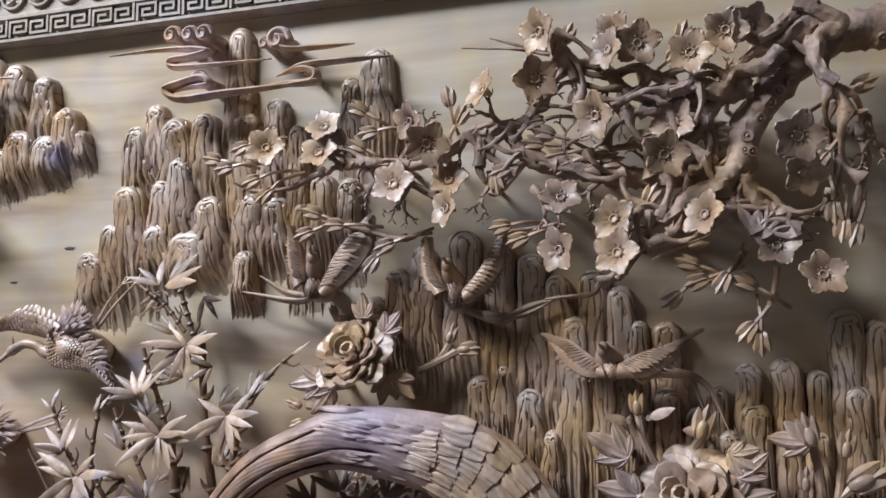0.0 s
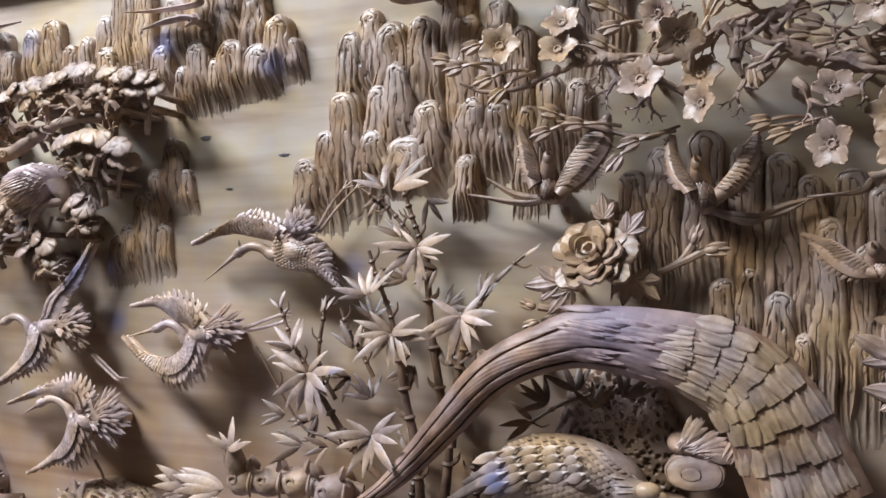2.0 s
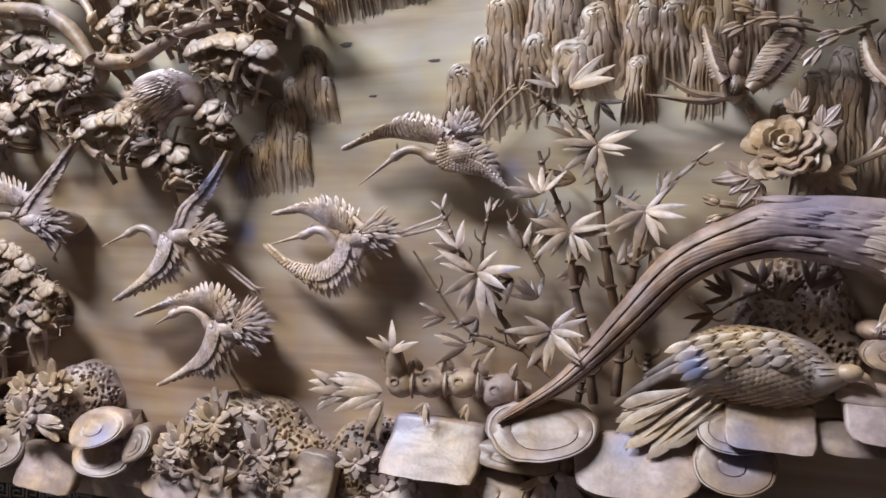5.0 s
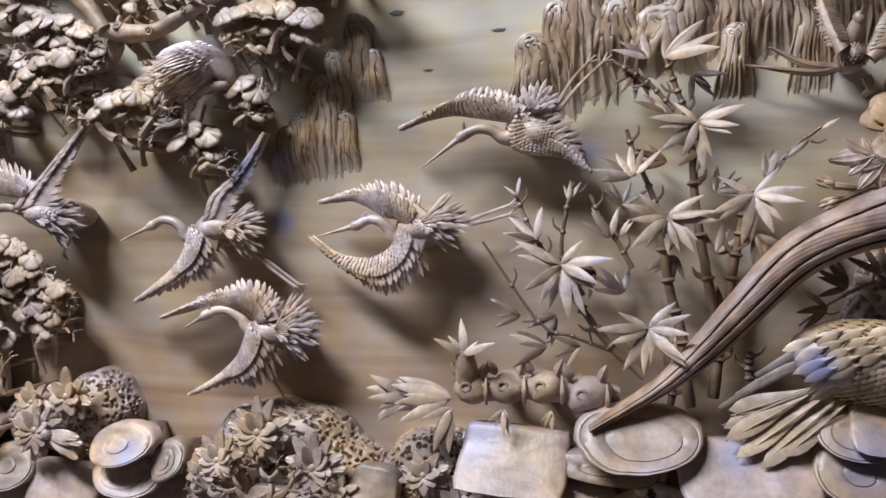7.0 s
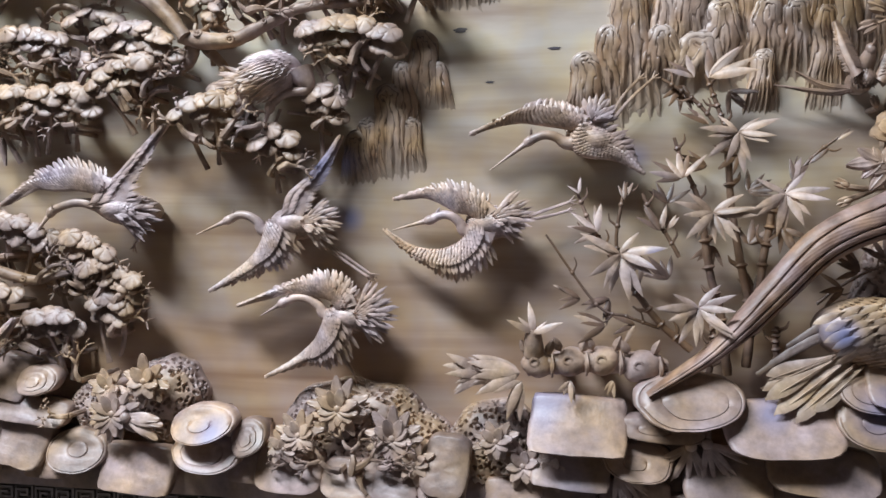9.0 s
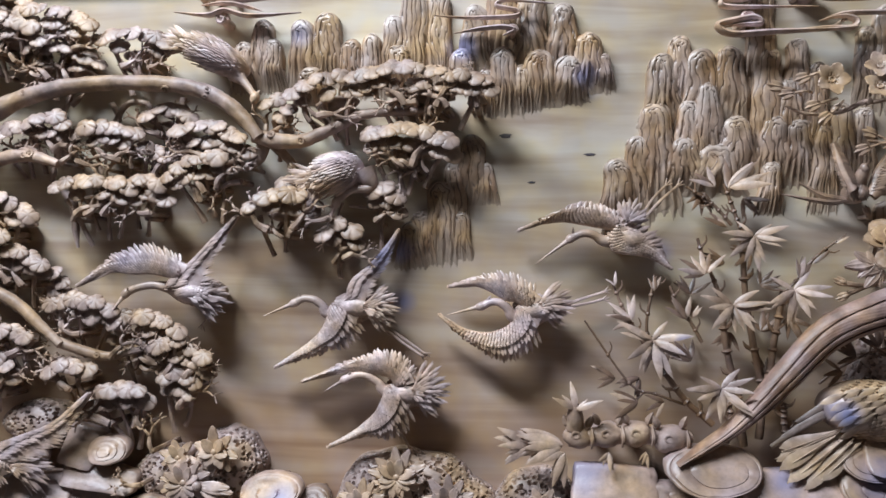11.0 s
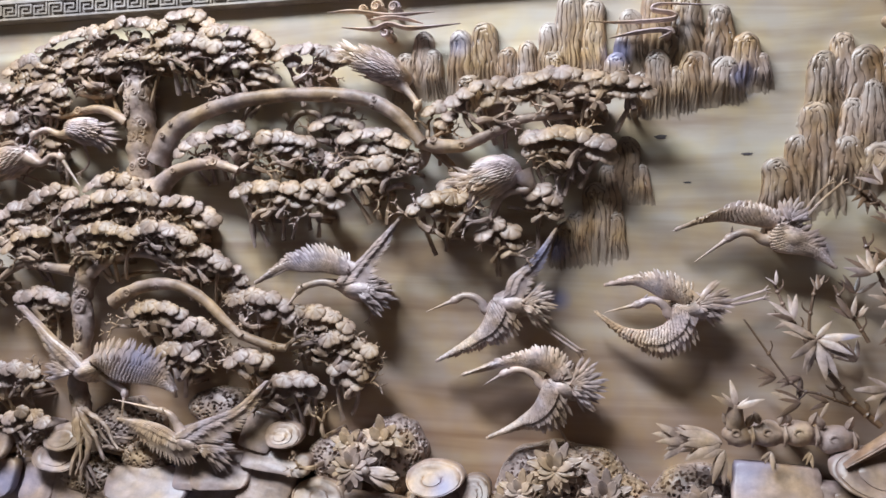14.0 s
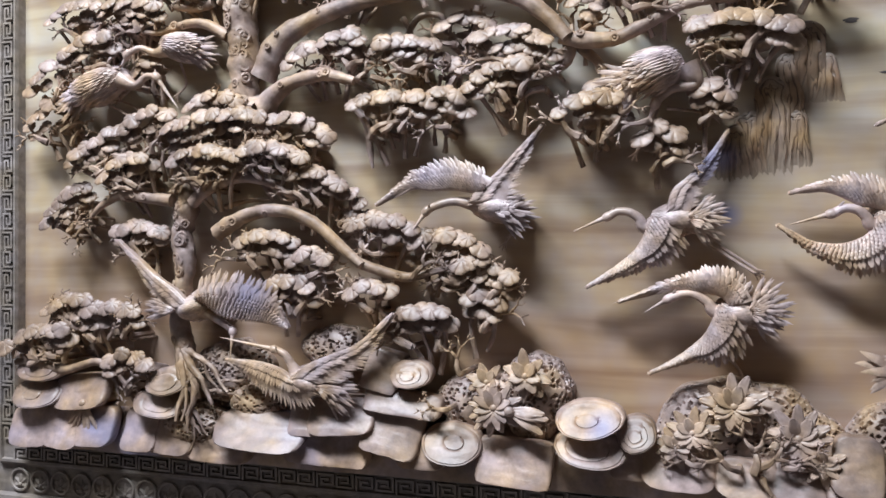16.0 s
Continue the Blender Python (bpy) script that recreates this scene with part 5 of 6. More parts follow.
g = Geo()
petal(g, Vector((0, 0, 0)), Vector((1, 0, 0)), Vector((0, 0, 1)), 1.0, 0.64, -0.16, -0.12, 0.06, 0.58, 8, 8, 0.5)
SCALE = g.mesh("feather", PHEASANT)
g = Geo()
blade(g, Vector((0, 0, 0)), Vector((1, 0, 0)), Vector((0, 0, 1)), 1.0, 0.15, -0.08, 0.3, 8, 0.45, 0.05)
SLIM = g.mesh("feather", TAIL)
# broad shingled back feathers, then slender ones that run out over the straps
spots = [(i, (j + 0.5 * (i // 3 % 2)) / 3.4 - 1, False) for i in range(89, 66, -3) for j in range(8)] + [(rnd.randrange(60, 72), rnd.uniform(-0.95, 0.95), True) for k in range(30)]
for i, u, slim in spots:
    if abs(u) > 1:
        continue
    p = line[i]
    t = (line[i - 2] - line[i]).normalized()
    side = t.cross(OUT).normalized()
    w = half[min(9, int(i / 10))]
    q = p + side * (u * w * 1.02) + t * rnd.uniform(-0.004, 0.004) + OUT * (0.028 * math.sqrt(max(0.0, 1 - 0.88 * u * u)) + (0.002 if slim else 0.005))
    way = t + side * (u * 0.12 + rnd.uniform(-0.08, 0.08)) + OUT * (0.05 if slim else 0.26)
    piece("feather", SLIM if slim else SCALE, great, basis(q, way, OUT + side * u * 0.8, (0.075 if slim else 0.044) * rnd.uniform(0.88, 1.15)))
g = Geo()
ball(g, V((2.84, 0.34), .06), .07, .06, .05, 80, 18, 12)
part("breast", g, TAIL, great)
ruff = stand("carved_ruff", "carved barred ruff feathers beside a round stone", "bird carving")
for tuft, ang, spread, n, length in (((2.674, 0.394), 55, 34, 8, .056), ((2.685, 0.392), 18, 44, 9, .056), ((2.7, 0.388), 0, 30, 6, .05)):
    g = Geo()
    ball(g, V(tuft, .045), .022, .05, .016, 0)
    part("quill_base", g, BIRD, ruff)
    for t in fan_tips(tuft, ang, spread, n, length):
        g = Geo()
        plume(g, tuft, [t], .095, .0085, .01)
        part("feather", g, CRANE, ruff)
bow = smooth_line([V(p, .085) for p in ((2.738, 0.41), (2.765, 0.392), (2.792, 0.376), (2.82, 0.356))], 15)
g = Geo()
tube(g, bow[::3], [.016, .024, .024, .014], 12, 30)
part("quill_base", g, BIRD, ruff)
for p in bow:
    g = Geo()
    blade(g, p + Vector((.012, -.014, .024)), Vector((-.35, -.15, -1)), OUT, .052, .008, -.12, .4, 7, .5, .12)
    part("feather", g, CRANE, ruff)


# ---- carved bamboo ----
def leaf_mesh(seed, width=0.2, bend=-0.12, wood=LEAF):
    g = Geo()
    blade(g, Vector((0, 0, 0)), Vector((1, 0, 0)), Vector((0, 0, 1)), 1.0, width, bend, 0.2, 7, 0.4, (seed - 1) * 0.08)
    return g.mesh("leaf", wood)


LEAVES = [leaf_mesh(s, 0.185 + 0.02 * s) for s in range(3)]
BROAD_LEAVES = [leaf_mesh(s, 0.23) for s in range(2)]
# copies of the leaf in dark stalk wood, shade put into their colour
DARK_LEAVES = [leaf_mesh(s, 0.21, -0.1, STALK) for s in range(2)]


def star(plant, c, r, d, n=8, facing=None, aim=None, spread=360, meshes=LEAVES):
    """Long leaves out of one node; aim and spread in degrees where they do not go all round."""
    for i in range(n):
        a = (-90 + 305 * ((i + 0.5) / n - 0.5) if spread == 360 else (aim or 0) + spread * ((i + 0.5) / n - 0.5)) + rnd.uniform(-13, 13)
        rr = r * rnd.uniform(0.78, 1.1) * (0.8 if math.sin(radians(a)) > 0.6 and spread == 360 else 1)
        way = Vector((math.cos(radians(a)), rnd.uniform(-0.45, 0.1), math.sin(radians(a)) - (0.15 if spread == 360 else 0)))
        nrm = Vector((-0.5 * way.x, -1, 0.35 + rnd.uniform(-0.2, 0.2)))
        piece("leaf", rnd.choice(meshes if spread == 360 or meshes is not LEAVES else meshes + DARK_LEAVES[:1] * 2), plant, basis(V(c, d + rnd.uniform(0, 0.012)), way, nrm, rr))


def stalk(plant, pts, r, d, nodes=6):
    g = Geo()
    r *= 0.72
    line = [V(p, d if isinstance(d, float) else d[0] + (d[1] - d[0]) * i / (len(pts) - 1)) for i, p in enumerate(pts)]
    tube(g, line, [r, r * 0.9, r * 0.7], 8, 8 * len(pts), 0.08)
    fine = smooth_line(line, 30)
    for k in range(1, nodes):
        i = round(30 * k / nodes)
        t = (fine[min(30, i + 1)] - fine[i - 1]).normalized()
        tube(g, [fine[i] - t * 0.004, fine[i], fine[i] + t * 0.004], [r * 0.9, r * 1.45, r * 0.9], 8, 4)
        if k % 2:
            s = t.cross(OUT) * (1 if k % 4 == 1 else -1)
            tube(g, [fine[i], fine[i] + s * 0.014 + t * 0.008, fine[i] + s * 0.018 + t * 0.02], [r * 0.7, r * 0.5, 0.001], 6, 6)
    part("stalk", g, STALK, plant)


bamboo = stand("carved_bamboo", "carved bamboo clump with starry pale leaf sprays", "plant")
for pts, r, d in (
        ([(2.281, 0.258), (2.27, 0.351), (2.249, 0.44), (2.238, 0.529)], .011, .05),
        ([(2.238, 0.53), (2.222, 0.576), (2.202, 0.621), (2.19, 0.658)], .006, .06),
        ([(2.313, 0.27), (2.32, 0.355), (2.304, 0.443), (2.288, 0.54), (2.279, 0.666)], .011, .035),
        ([(2.329, 0.355), (2.336, 0.444), (2.347, 0.507), (2.354, 0.559)], .010, .045),
        ([(2.219, 0.302), (2.17, 0.344), (2.129, 0.397), (2.084, 0.462)], .009, .07),
        ([(2.088, 0.462), (2.055, 0.507), (2.027, 0.573)], .005, .07),
        ([(2.257, 0.684), (2.219, 0.726), (2.17, 0.759)], .005, .05),
        ([(2.279, 0.666), (2.261, 0.711), (2.242, 0.765)], .006, .05),
        ([(2.2, 0.457), (2.175, 0.501), (2.155, 0.528), (2.139, 0.565)], .005, .06),):
    stalk(bamboo, pts, r, d)
for pts, r, d in (
        ([(2.351, 0.551), (2.376, 0.577), (2.41, 0.621), (2.451, 0.655)], .0045, .05),
        ([(2.169, 0.336), (2.114, 0.355), (2.063, 0.375), (1.976, 0.495)], .004, .06),
        ([(2.129, 0.416), (2.097, 0.471), (2.104, 0.546), (2.115, 0.584)], .005, .055),
        ([(2.366, 0.27), (2.361, 0.314), (2.363, 0.34)], .008, .03),
        ([(2.253, 0.255), (2.261, 0.305), (2.256, 0.35)], .008, .03),):
    stalk(bamboo, pts, r, d)
for c, r, d, n in (((2.288, 0.662), .062, .085, 8), ((2.249, 0.531), .06, .09, 9), ((2.225, 0.377), .066, .105, 9), ((2.361, 0.561), .06, .085, 8), ((2.101, 0.463), .07, .09, 9)):
    star(bamboo, c, r * 1.08, d, n + 3)
for c, r, d, n, aim, sp in (
        ((2.243, 0.753), .075, .075, 5, 45, 100),
        ((2.221, 0.756), .06, .065, 3, 130, 60),
        ((2.2, 0.588), .06, .08, 7, 120, 170),
        ((2.246, 0.679), .05, .05, 3, 130, 40),
        ((2.378, 0.581), .05, .06, 4, 75, 70),
        ((2.403, 0.611), .045, .06, 3, 40, 40),
        ((2.064, 0.498), .055, .075, 6, 140, 150),
        ((2.033, 0.564), .03, .07, 3, 100, 60),
        ((2.108, 0.555), .035, .06, 3, 80, 50),
        ((2.168, 0.501), .05, .065, 4, 110, 80),
        ((2.078, 0.34), .055, .07, 4, 170, 80),
        ((2.036, 0.384), .05, .06, 4, 165, 100),):
    star(bamboo, c, r, d, n, None, aim, sp)
for c, r, d, n, aim, sp in (
        ((2.128, 0.343), .05, .07, 4, 200, 90),
        ((2.448, 0.649), .03, .05, 2, 40, 20),
        ((2.18, 0.502), .04, .06, 3, 80, 60),):
    star(bamboo, c, r, d, n, None, aim, sp)

# low dark sprays whose colour deepens the shade behind the pale stars
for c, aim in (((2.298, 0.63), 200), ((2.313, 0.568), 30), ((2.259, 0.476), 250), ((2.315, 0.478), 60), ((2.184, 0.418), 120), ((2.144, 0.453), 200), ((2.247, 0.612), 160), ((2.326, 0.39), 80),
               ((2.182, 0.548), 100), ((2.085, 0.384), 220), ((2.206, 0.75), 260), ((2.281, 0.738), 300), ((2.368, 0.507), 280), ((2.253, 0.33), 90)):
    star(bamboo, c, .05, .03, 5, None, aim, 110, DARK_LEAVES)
root = stand("carved_bamboo_root", "carved knobbly bamboo root with pointed leaves", "plant")
g = Geo()
knobs = [((1.965, 0.272), 0.03), ((2.022, 0.277), 0.031), ((2.077, 0.28), 0.032), ((2.138, 0.272), 0.036)]
tube(g, [V((1.945, 0.265), 0.07), V((2.0, 0.273), 0.075), V((2.06, 0.278), 0.075), V((2.12, 0.276), 0.07), V((2.178, 0.268), 0.05)], [0.014, 0.019, 0.017, 0.021, 0.018, 0.023, 0.016], 12, 40, 0.12)
for k, ((x, z), r) in enumerate(knobs):
    ball(g, V((x, z), 0.075), r * 0.95, r * 0.8, r * 0.76, 8, 18, 12, 0.25)
    tube(g, [V((x + r * 0.8, z - 0.02), 0.09), V((x + r * 0.86, z), 0.099), V((x + r * 0.8, z + 0.02), 0.09)], [0.002, 0.004, 0.002], 6, 10)
    q = V((x - 0.006, z + 0.006), 0.075 + r * 0.74)
    tube(g, [q + Vector((0.007 * math.cos(i * math.pi / 4), 0, 0.006 * math.sin(i * math.pi / 4))) for i in range(9)], [0.0026, 0.0026], 6, 20)
    for dx in (-0.6, 0.5):
        blade(g, V((x + dx * r, z + r * 0.6), 0.085), Vector((dx * 0.8, -0.25, 1)), OUT, 0.03, 0.016, 0, 0.35, 5)
tube(g, [V((1.958, 0.29), 0.08), V((1.957, 0.315), 0.09), V((1.958, 0.335), 0.095)], [0.019, 0.016, 0.012], 12, 10)
for x, z in ((2.0, 0.273), (2.06, 0.278), (2.12, 0.276)):
    tube(g, [V((x, z), 0.07), V((x, z), -0.004)], [0.016, 0.016], 8)
part("rhizome", g, BARK, root)
for ang, l in ((85, 0.062), (150, 0.06), (30, 0.06), (118, 0.035), (60, 0.03)):
    star(root, (1.958, 0.328), l, 0.1, 1, None, ang, 4, BROAD_LEAVES)
star(root, (1.935, 0.258), 0.085, 0.085, 8, None, 176, 62, BROAD_LEAVES)
star(root, (1.905, 0.256), 0.07, 0.08, 7, None, 180, 70, BROAD_LEAVES)
star(root, (1.938, 0.245), 0.065, 0.09, 5, None, 240, 80, BROAD_LEAVES)
star(root, (1.875, 0.257), 0.07, 0.085, 7, None, 182, 66, BROAD_LEAVES)
star(root, (2.02, 0.25), 0.035, 0.1, 4, None, 250, 100, BROAD_LEAVES)
star(root, (2.09, 0.252), 0.03, 0.1, 3, None, 250, 60, BROAD_LEAVES)


# ---- carved peonies ----
def peony(label, c, r, d, leaves):
    plant = stand("carved_peony", label, "flower", "carved peonies")
    axis = Vector((-0.22, -1, 0.62)).normalized()
    e1 = (Vector((1, 0, 0)) - axis * axis.x).normalized()
    e2 = axis.cross(e1)
    for ring, (n, rad, lift, open_) in enumerate(((3, 0.16, 0.8, 0.1), (4, 0.38, 0.66, 0.28), (5, 0.6, 0.46, 0.62), (7, 0.8, 0.28, 0.95), (8, 1.0, 0.05, 1.25))):
        for i in range(n):
            a = 2 * math.pi * (i + 0.37 * ring) / n + rnd.uniform(-0.4, 0.4)
            o = (e1 * math.cos(a) + e2 * math.sin(a)) * rnd.uniform(0.85, 1.2)
            way = (o * open_ * rnd.uniform(0.7, 1.5) + axis * 0.75).normalized()
            nrm = (axis * open_ - o * 0.9).normalized()
            g = Geo()
            petal(g, V(c, d) + o * rad * r * 0.55 + axis * lift * r * 0.35, way, nrm, r * (0.45 + 0.17 * ring), r * (0.55 + 0.17 * ring) * rnd.uniform(0.8, 1.15), rnd.uniform(0.1, 0.34), -0.3 * open_ * rnd.uniform(0.3, 1.4), 0.004, 0, 8, 6, 0.5)
            part("petal", g, FLOWER, plant)
    g = Geo()
    ball(g, V(c, d * 0.55), r * 0.6, d * 0.6, r * 0.55, 0, 14, 10)
    part("calyx", g, LEAF, plant)
    for p, ang, size in leaves:
        leaf_spray(plant, p, ang, size, d)
    return plant


def leaf_spray(plant, p, ang, size, d):
    """A lobed leaf: three toothed blades from one stem."""
    g, size = Geo(), size * 0.75
    for da, k in ((-38, 0.75), (0, 1.0), (38, 0.75), (-70, 0.45), (70, 0.45)):
        a = radians(ang + da)
        way = Vector((math.cos(a), -0.15, math.sin(a)))
        petal(g, V(p, d), way, Vector((0, -1, 0.35)), size * k, size * 0.42 * k + 0.006, -0.12, -0.12, 0.003, 0.8, 6, 6, 0.3)
    tube(g, [V(p, -0.003), V(p, d)], [0.006, 0.004], 6, 4)
    part("leaf", g, LEAF, plant)


def bud(plant, p, ang, size, d, stem=None):
    g, size = Geo(), size * 0.72
    a = radians(ang)
    way = Vector((math.cos(a), -0.1, math.sin(a)))
    side = way.cross(OUT)
    for k in (-0.5, 0, 0.5):
        blade(g, V(p, d) + side * k * size * 0.25, way + side * k * 0.25, OUT + side * k, size * (1.1 - abs(k) * 0.3), size * 0.34, 0, 0.42, 6, 0.45)
    ball(g, V(p, d) + way * size * 0.32, size * 0.34, size * 0.19, size * 0.19, ang, 10, 8)
    tube(g, [V(s, d * 0.7) for s in stem] if stem else [V(p, -0.003), V(p, d)], [0.005, 0.005, 0.006], 7)
    part("bud", g, FLOWER, plant)


plant = peony("carved peony in full bloom with toothed leaves", (2.557, 0.648), .037, .08, (((2.507, 0.614), 185, .07), ((2.519, 0.602), 230, .06), ((2.613, 0.621), -40, .06), ((2.602, 0.618), -100, .05), ((2.601, 0.683), 50, .05), ((2.57, 0.704), 95, .045)))
bud(plant, (2.466, 0.574), 160, .035, .06, [(2.534, 0.574), (2.499, 0.57), (2.466, 0.574)])
bud(plant, (2.471, 0.553), 200, .035, .06, [(2.519, 0.574), (2.491, 0.561), (2.471, 0.553)])
bud(plant, (2.703, 0.657), 5, .045, .06, [(2.639, 0.627), (2.675, 0.643), (2.703, 0.658)])
bud(plant, (2.686, 0.666), 70, .04, .05, [(2.639, 0.627), (2.668, 0.643), (2.686, 0.666)])
bud(plant, (2.512, 0.703), 110, .03, .045)
plant = peony("carved large peony bloom with rolled petals", (3.001, 0.472), .043, .085, (((2.932, 0.526), 150, .075), ((2.944, 0.48), 170, .07), ((3.055, 0.474), 20, .07), ((3.056, 0.534), -25, .06), ((3.062, 0.507), 40, .06)))
bud(plant, (2.945, 0.574), 92, .045, .07, [(2.964, 0.513), (2.95, 0.543), (2.945, 0.574)])
bud(plant, (3.02, 0.547), 75, .06, .08, [(3.008, 0.502), (3.005, 0.522), (3.02, 0.546)])
g = Geo()
for p, q in (((2.933, 0.567), (2.9, 0.572)), ((2.959, 0.572), (2.995, 0.586)), ((3.022, 0.556), (2.997, 0.559))):
    blade(g, V(p, .075), V(q, .085) - V(p, .075), Vector((0, -1, .4)), (V(q, .08) - V(p, .08)).length, .014, .1, .2, 6)
    tube(g, [V(p, -.003), V(p, .076)], [.004, .004], 6, 3)
part("leaf", g, LEAF, plant)
plant = stand("carved_lotus_buds", "carved slender buds and leaves on thin stems", "flower")
for p, ang, s, st in (((3.149, 0.544), 105, .055, [(3.162, 0.451), (3.158, 0.504), (3.151, 0.543)]), ((3.183, 0.532), 80, .045, [(3.171, 0.452), (3.179, 0.491), (3.184, 0.531)]), ((3.138, 0.491), 85, .04, [(3.134, 0.45), (3.138, 0.47), (3.139, 0.489)]), ((3.186, 0.497), 30, .07, [(3.171, 0.452), (3.178, 0.478), (3.191, 0.492)])):
    bud(plant, p, ang, s, .08, st)
leaf_spray(plant, (3.144, 0.549), 172, .06, .075)


# ---- carved plum tree ----
def blossom_mesh(seed):
    g, r = Geo(), random.Random(seed)
    for i in range(5):
        a = 2 * math.pi * i / 5 + r.uniform(-0.08, 0.08)
        o = Vector((math.cos(a), math.sin(a), 0))
        petal(g, o * 0.2, o + Vector((0, 0, 0.95)), Vector((0, 0, 1)) - o * 0.95, 1.0, 1.08, 0.16, -0.4, 0.05, 0.28, 6, 6, 0.42)
    tube(g, [Vector((0.2 * math.cos(a * math.pi / 5), 0.2 * math.sin(a * math.pi / 5), 0.16)) for a in range(11)], [0.055, 0.055], 6, 20)
    for k in range(9):
        a = 2 * math.pi * k / 9
        ball(g, Vector((0.32 * math.cos(a), 0.32 * math.sin(a), 0.24)), 0.035, 0.035, 0.035, 0, 6, 4)
    tube(g, [Vector((0, 0, -0.5)), Vector((0, 0, 0.12))], [0.1, 0.2], 8, 4)
    return g.mesh("blossom", FLOWER)


BLOSSOMS = [blossom_mesh(s) for s in range(3)]
plum = stand("carved_plum_tree", "carved gnarled plum tree full of open blossom", "tree")
limbs = []
branch(plum, [(3.291, 1.054), (3.244, 1.056), (3.194, 1.048), (3.155, 1.02), (3.122, 0.981), (3.094, 0.941), (3.082, 0.892), (3.051, 0.855)], [.028, .027, .024, .022, .022, .02, .017, .012], (.06, .1), 24, "trunk", 0.1, True)
for pts, r, d, k in (
        ([(3.065, 0.862), (3.024, 0.846), (2.99, 0.823), (2.97, 0.831), (2.946, 0.85)], [.018, .014, .01, .007, .004], .1, 4),
        ([(2.997, 0.826), (2.993, 0.805), (2.968, 0.788), (2.934, 0.797)], [.009, .007, .006, .004], .1, 2),
        ([(3.096, 0.986), (3.07, 0.982), (3.043, 0.981), (3.018, 0.972), (3.002, 0.995), (2.974, 1.013), (2.96, 1.026)], [.024, .018, .014, .011, .009, .008, .006], .1, 6),
        ([(3.074, 0.909), (3.019, 0.884), (2.97, 0.88), (2.907, 0.891), (2.848, 0.902), (2.806, 0.924), (2.78, 0.957), (2.752, 0.952)], [.022, .02, .018, .017, .016, .014, .012, .01], (.07, .09), 7),):
    branch(plum, pts, [min(q * 0.85, 0.004 + q * 0.55) for q in r], d, (k + 1) // 2, "branch", 0.3, True)
    if max(r) > 0.0055:
        limbs += [(Vector(p).lerp(Vector(q), f), d if isinstance(d, float) else d[1]) for p, q in zip(pts, pts[1:]) for f in (0.0, 0.5)]
for pts, r, d, k in (
        ([(2.756, 0.951), (2.732, 0.953), (2.708, 0.935), (2.667, 0.918), (2.617, 0.917), (2.574, 0.924), (2.539, 0.921), (2.503, 0.958)], [.013, .012, .011, .01, .008, .007, .006, .004], .09, 5),
        ([(2.748, 0.948), (2.744, 0.909), (2.752, 0.885)], [.009, .007, .005], .09, 2),
        ([(2.772, 0.958), (2.811, 0.967), (2.834, 1.003), (2.858, 1.04), (2.873, 1.037), (2.91, 1.035), (2.938, 1.001), (2.967, 0.987), (3.009, 1.002)], [.008, .009, .008, .008, .008, .008, .009, .01, .01], .09, 3),
        ([(2.865, 1.039), (2.858, 1.059), (2.855, 1.079), (2.869, 1.039), (2.878, 1.015)], [.006, .006, .005, .006, .007], .1, 1),):
    branch(plum, pts, [min(q * 0.85, 0.004 + q * 0.55) for q in r], d, (k + 1) // 2, "branch", 0.3, True)
    if max(r) > 0.0055:
        limbs += [(Vector(p).lerp(Vector(q), f), d if isinstance(d, float) else d[1]) for p, q in zip(pts, pts[1:]) for f in (0.0, 0.5)]
for pts, r, d, k in (
        ([(2.857, 0.978), (2.909, 0.981), (2.944, 0.963), (2.98, 0.964), (3.015, 0.965)], [.003, .005, .006, .006, .008], .1, 1),
        ([(2.893, 0.915), (2.936, 0.918), (2.979, 0.92), (3.006, 0.907), (3.041, 0.944), (3.063, 0.975)], [.003, .005, .006, .007, .007, .01], .1, 1),
        ([(3.041, 0.944), (3.044, 0.911), (3.032, 0.883)], [.006, .006, .004], .1, 1),
        ([(3.167, 1.037), (3.175, 0.994), (3.183, 0.972), (3.201, 0.964), (3.219, 0.972)], [.016, .014, .012, .008, .004], .11, 4),
        ([(3.194, 0.961), (3.199, 0.94), (3.223, 0.94)], [.007, .006, .003], .11, 0),):
    branch(plum, pts, [min(q * 0.85, 0.004 + q * 0.55) for q in r], d, (k + 1) // 2, "branch", 0.3, True)
    if max(r) > 0.0055:
        limbs += [(Vector(p).lerp(Vector(q), f), d if isinstance(d, float) else d[1]) for p, q in zip(pts, pts[1:]) for f in (0.0, 0.5)]
for pts, r, d, k in (
        ([(3.084, 0.869), (3.099, 0.837), (3.117, 0.83), (3.132, 0.819), (3.141, 0.805), (3.134, 0.788)], [.012, .009, .008, .007, .006, .005], .1, 1),
        ([(3.099, 0.835), (3.091, 0.807), (3.097, 0.796), (3.113, 0.799)], [.007, .006, .005, .004], .1, 0),
        ([(3.07, 0.842), (3.057, 0.829), (3.03, 0.829)], [.008, .006, .005], .1, 0),
        ([(3.168, 1.058), (3.129, 1.034), (3.103, 1.026), (3.083, 1.01), (3.062, 0.984)], [.02, .012, .008, .007, .006], .11, 3),
        ([(3.123, 1.031), (3.133, 1.048), (3.143, 1.068)], [.008, .006, .004], .11, 0),
        ([(3.199, 0.93), (3.194, 0.896), (3.19, 0.863), (3.182, 0.836)], [.005, .006, .005, .004], .08, 0),):
    branch(plum, pts, [min(q * 0.85, 0.004 + q * 0.55) for q in r], d, (k + 1) // 2, "branch", 0.3, True)
    if max(r) > 0.0055:
        limbs += [(Vector(p).lerp(Vector(q), f), d if isinstance(d, float) else d[1]) for p, q in zip(pts, pts[1:]) for f in (0.0, 0.5)]
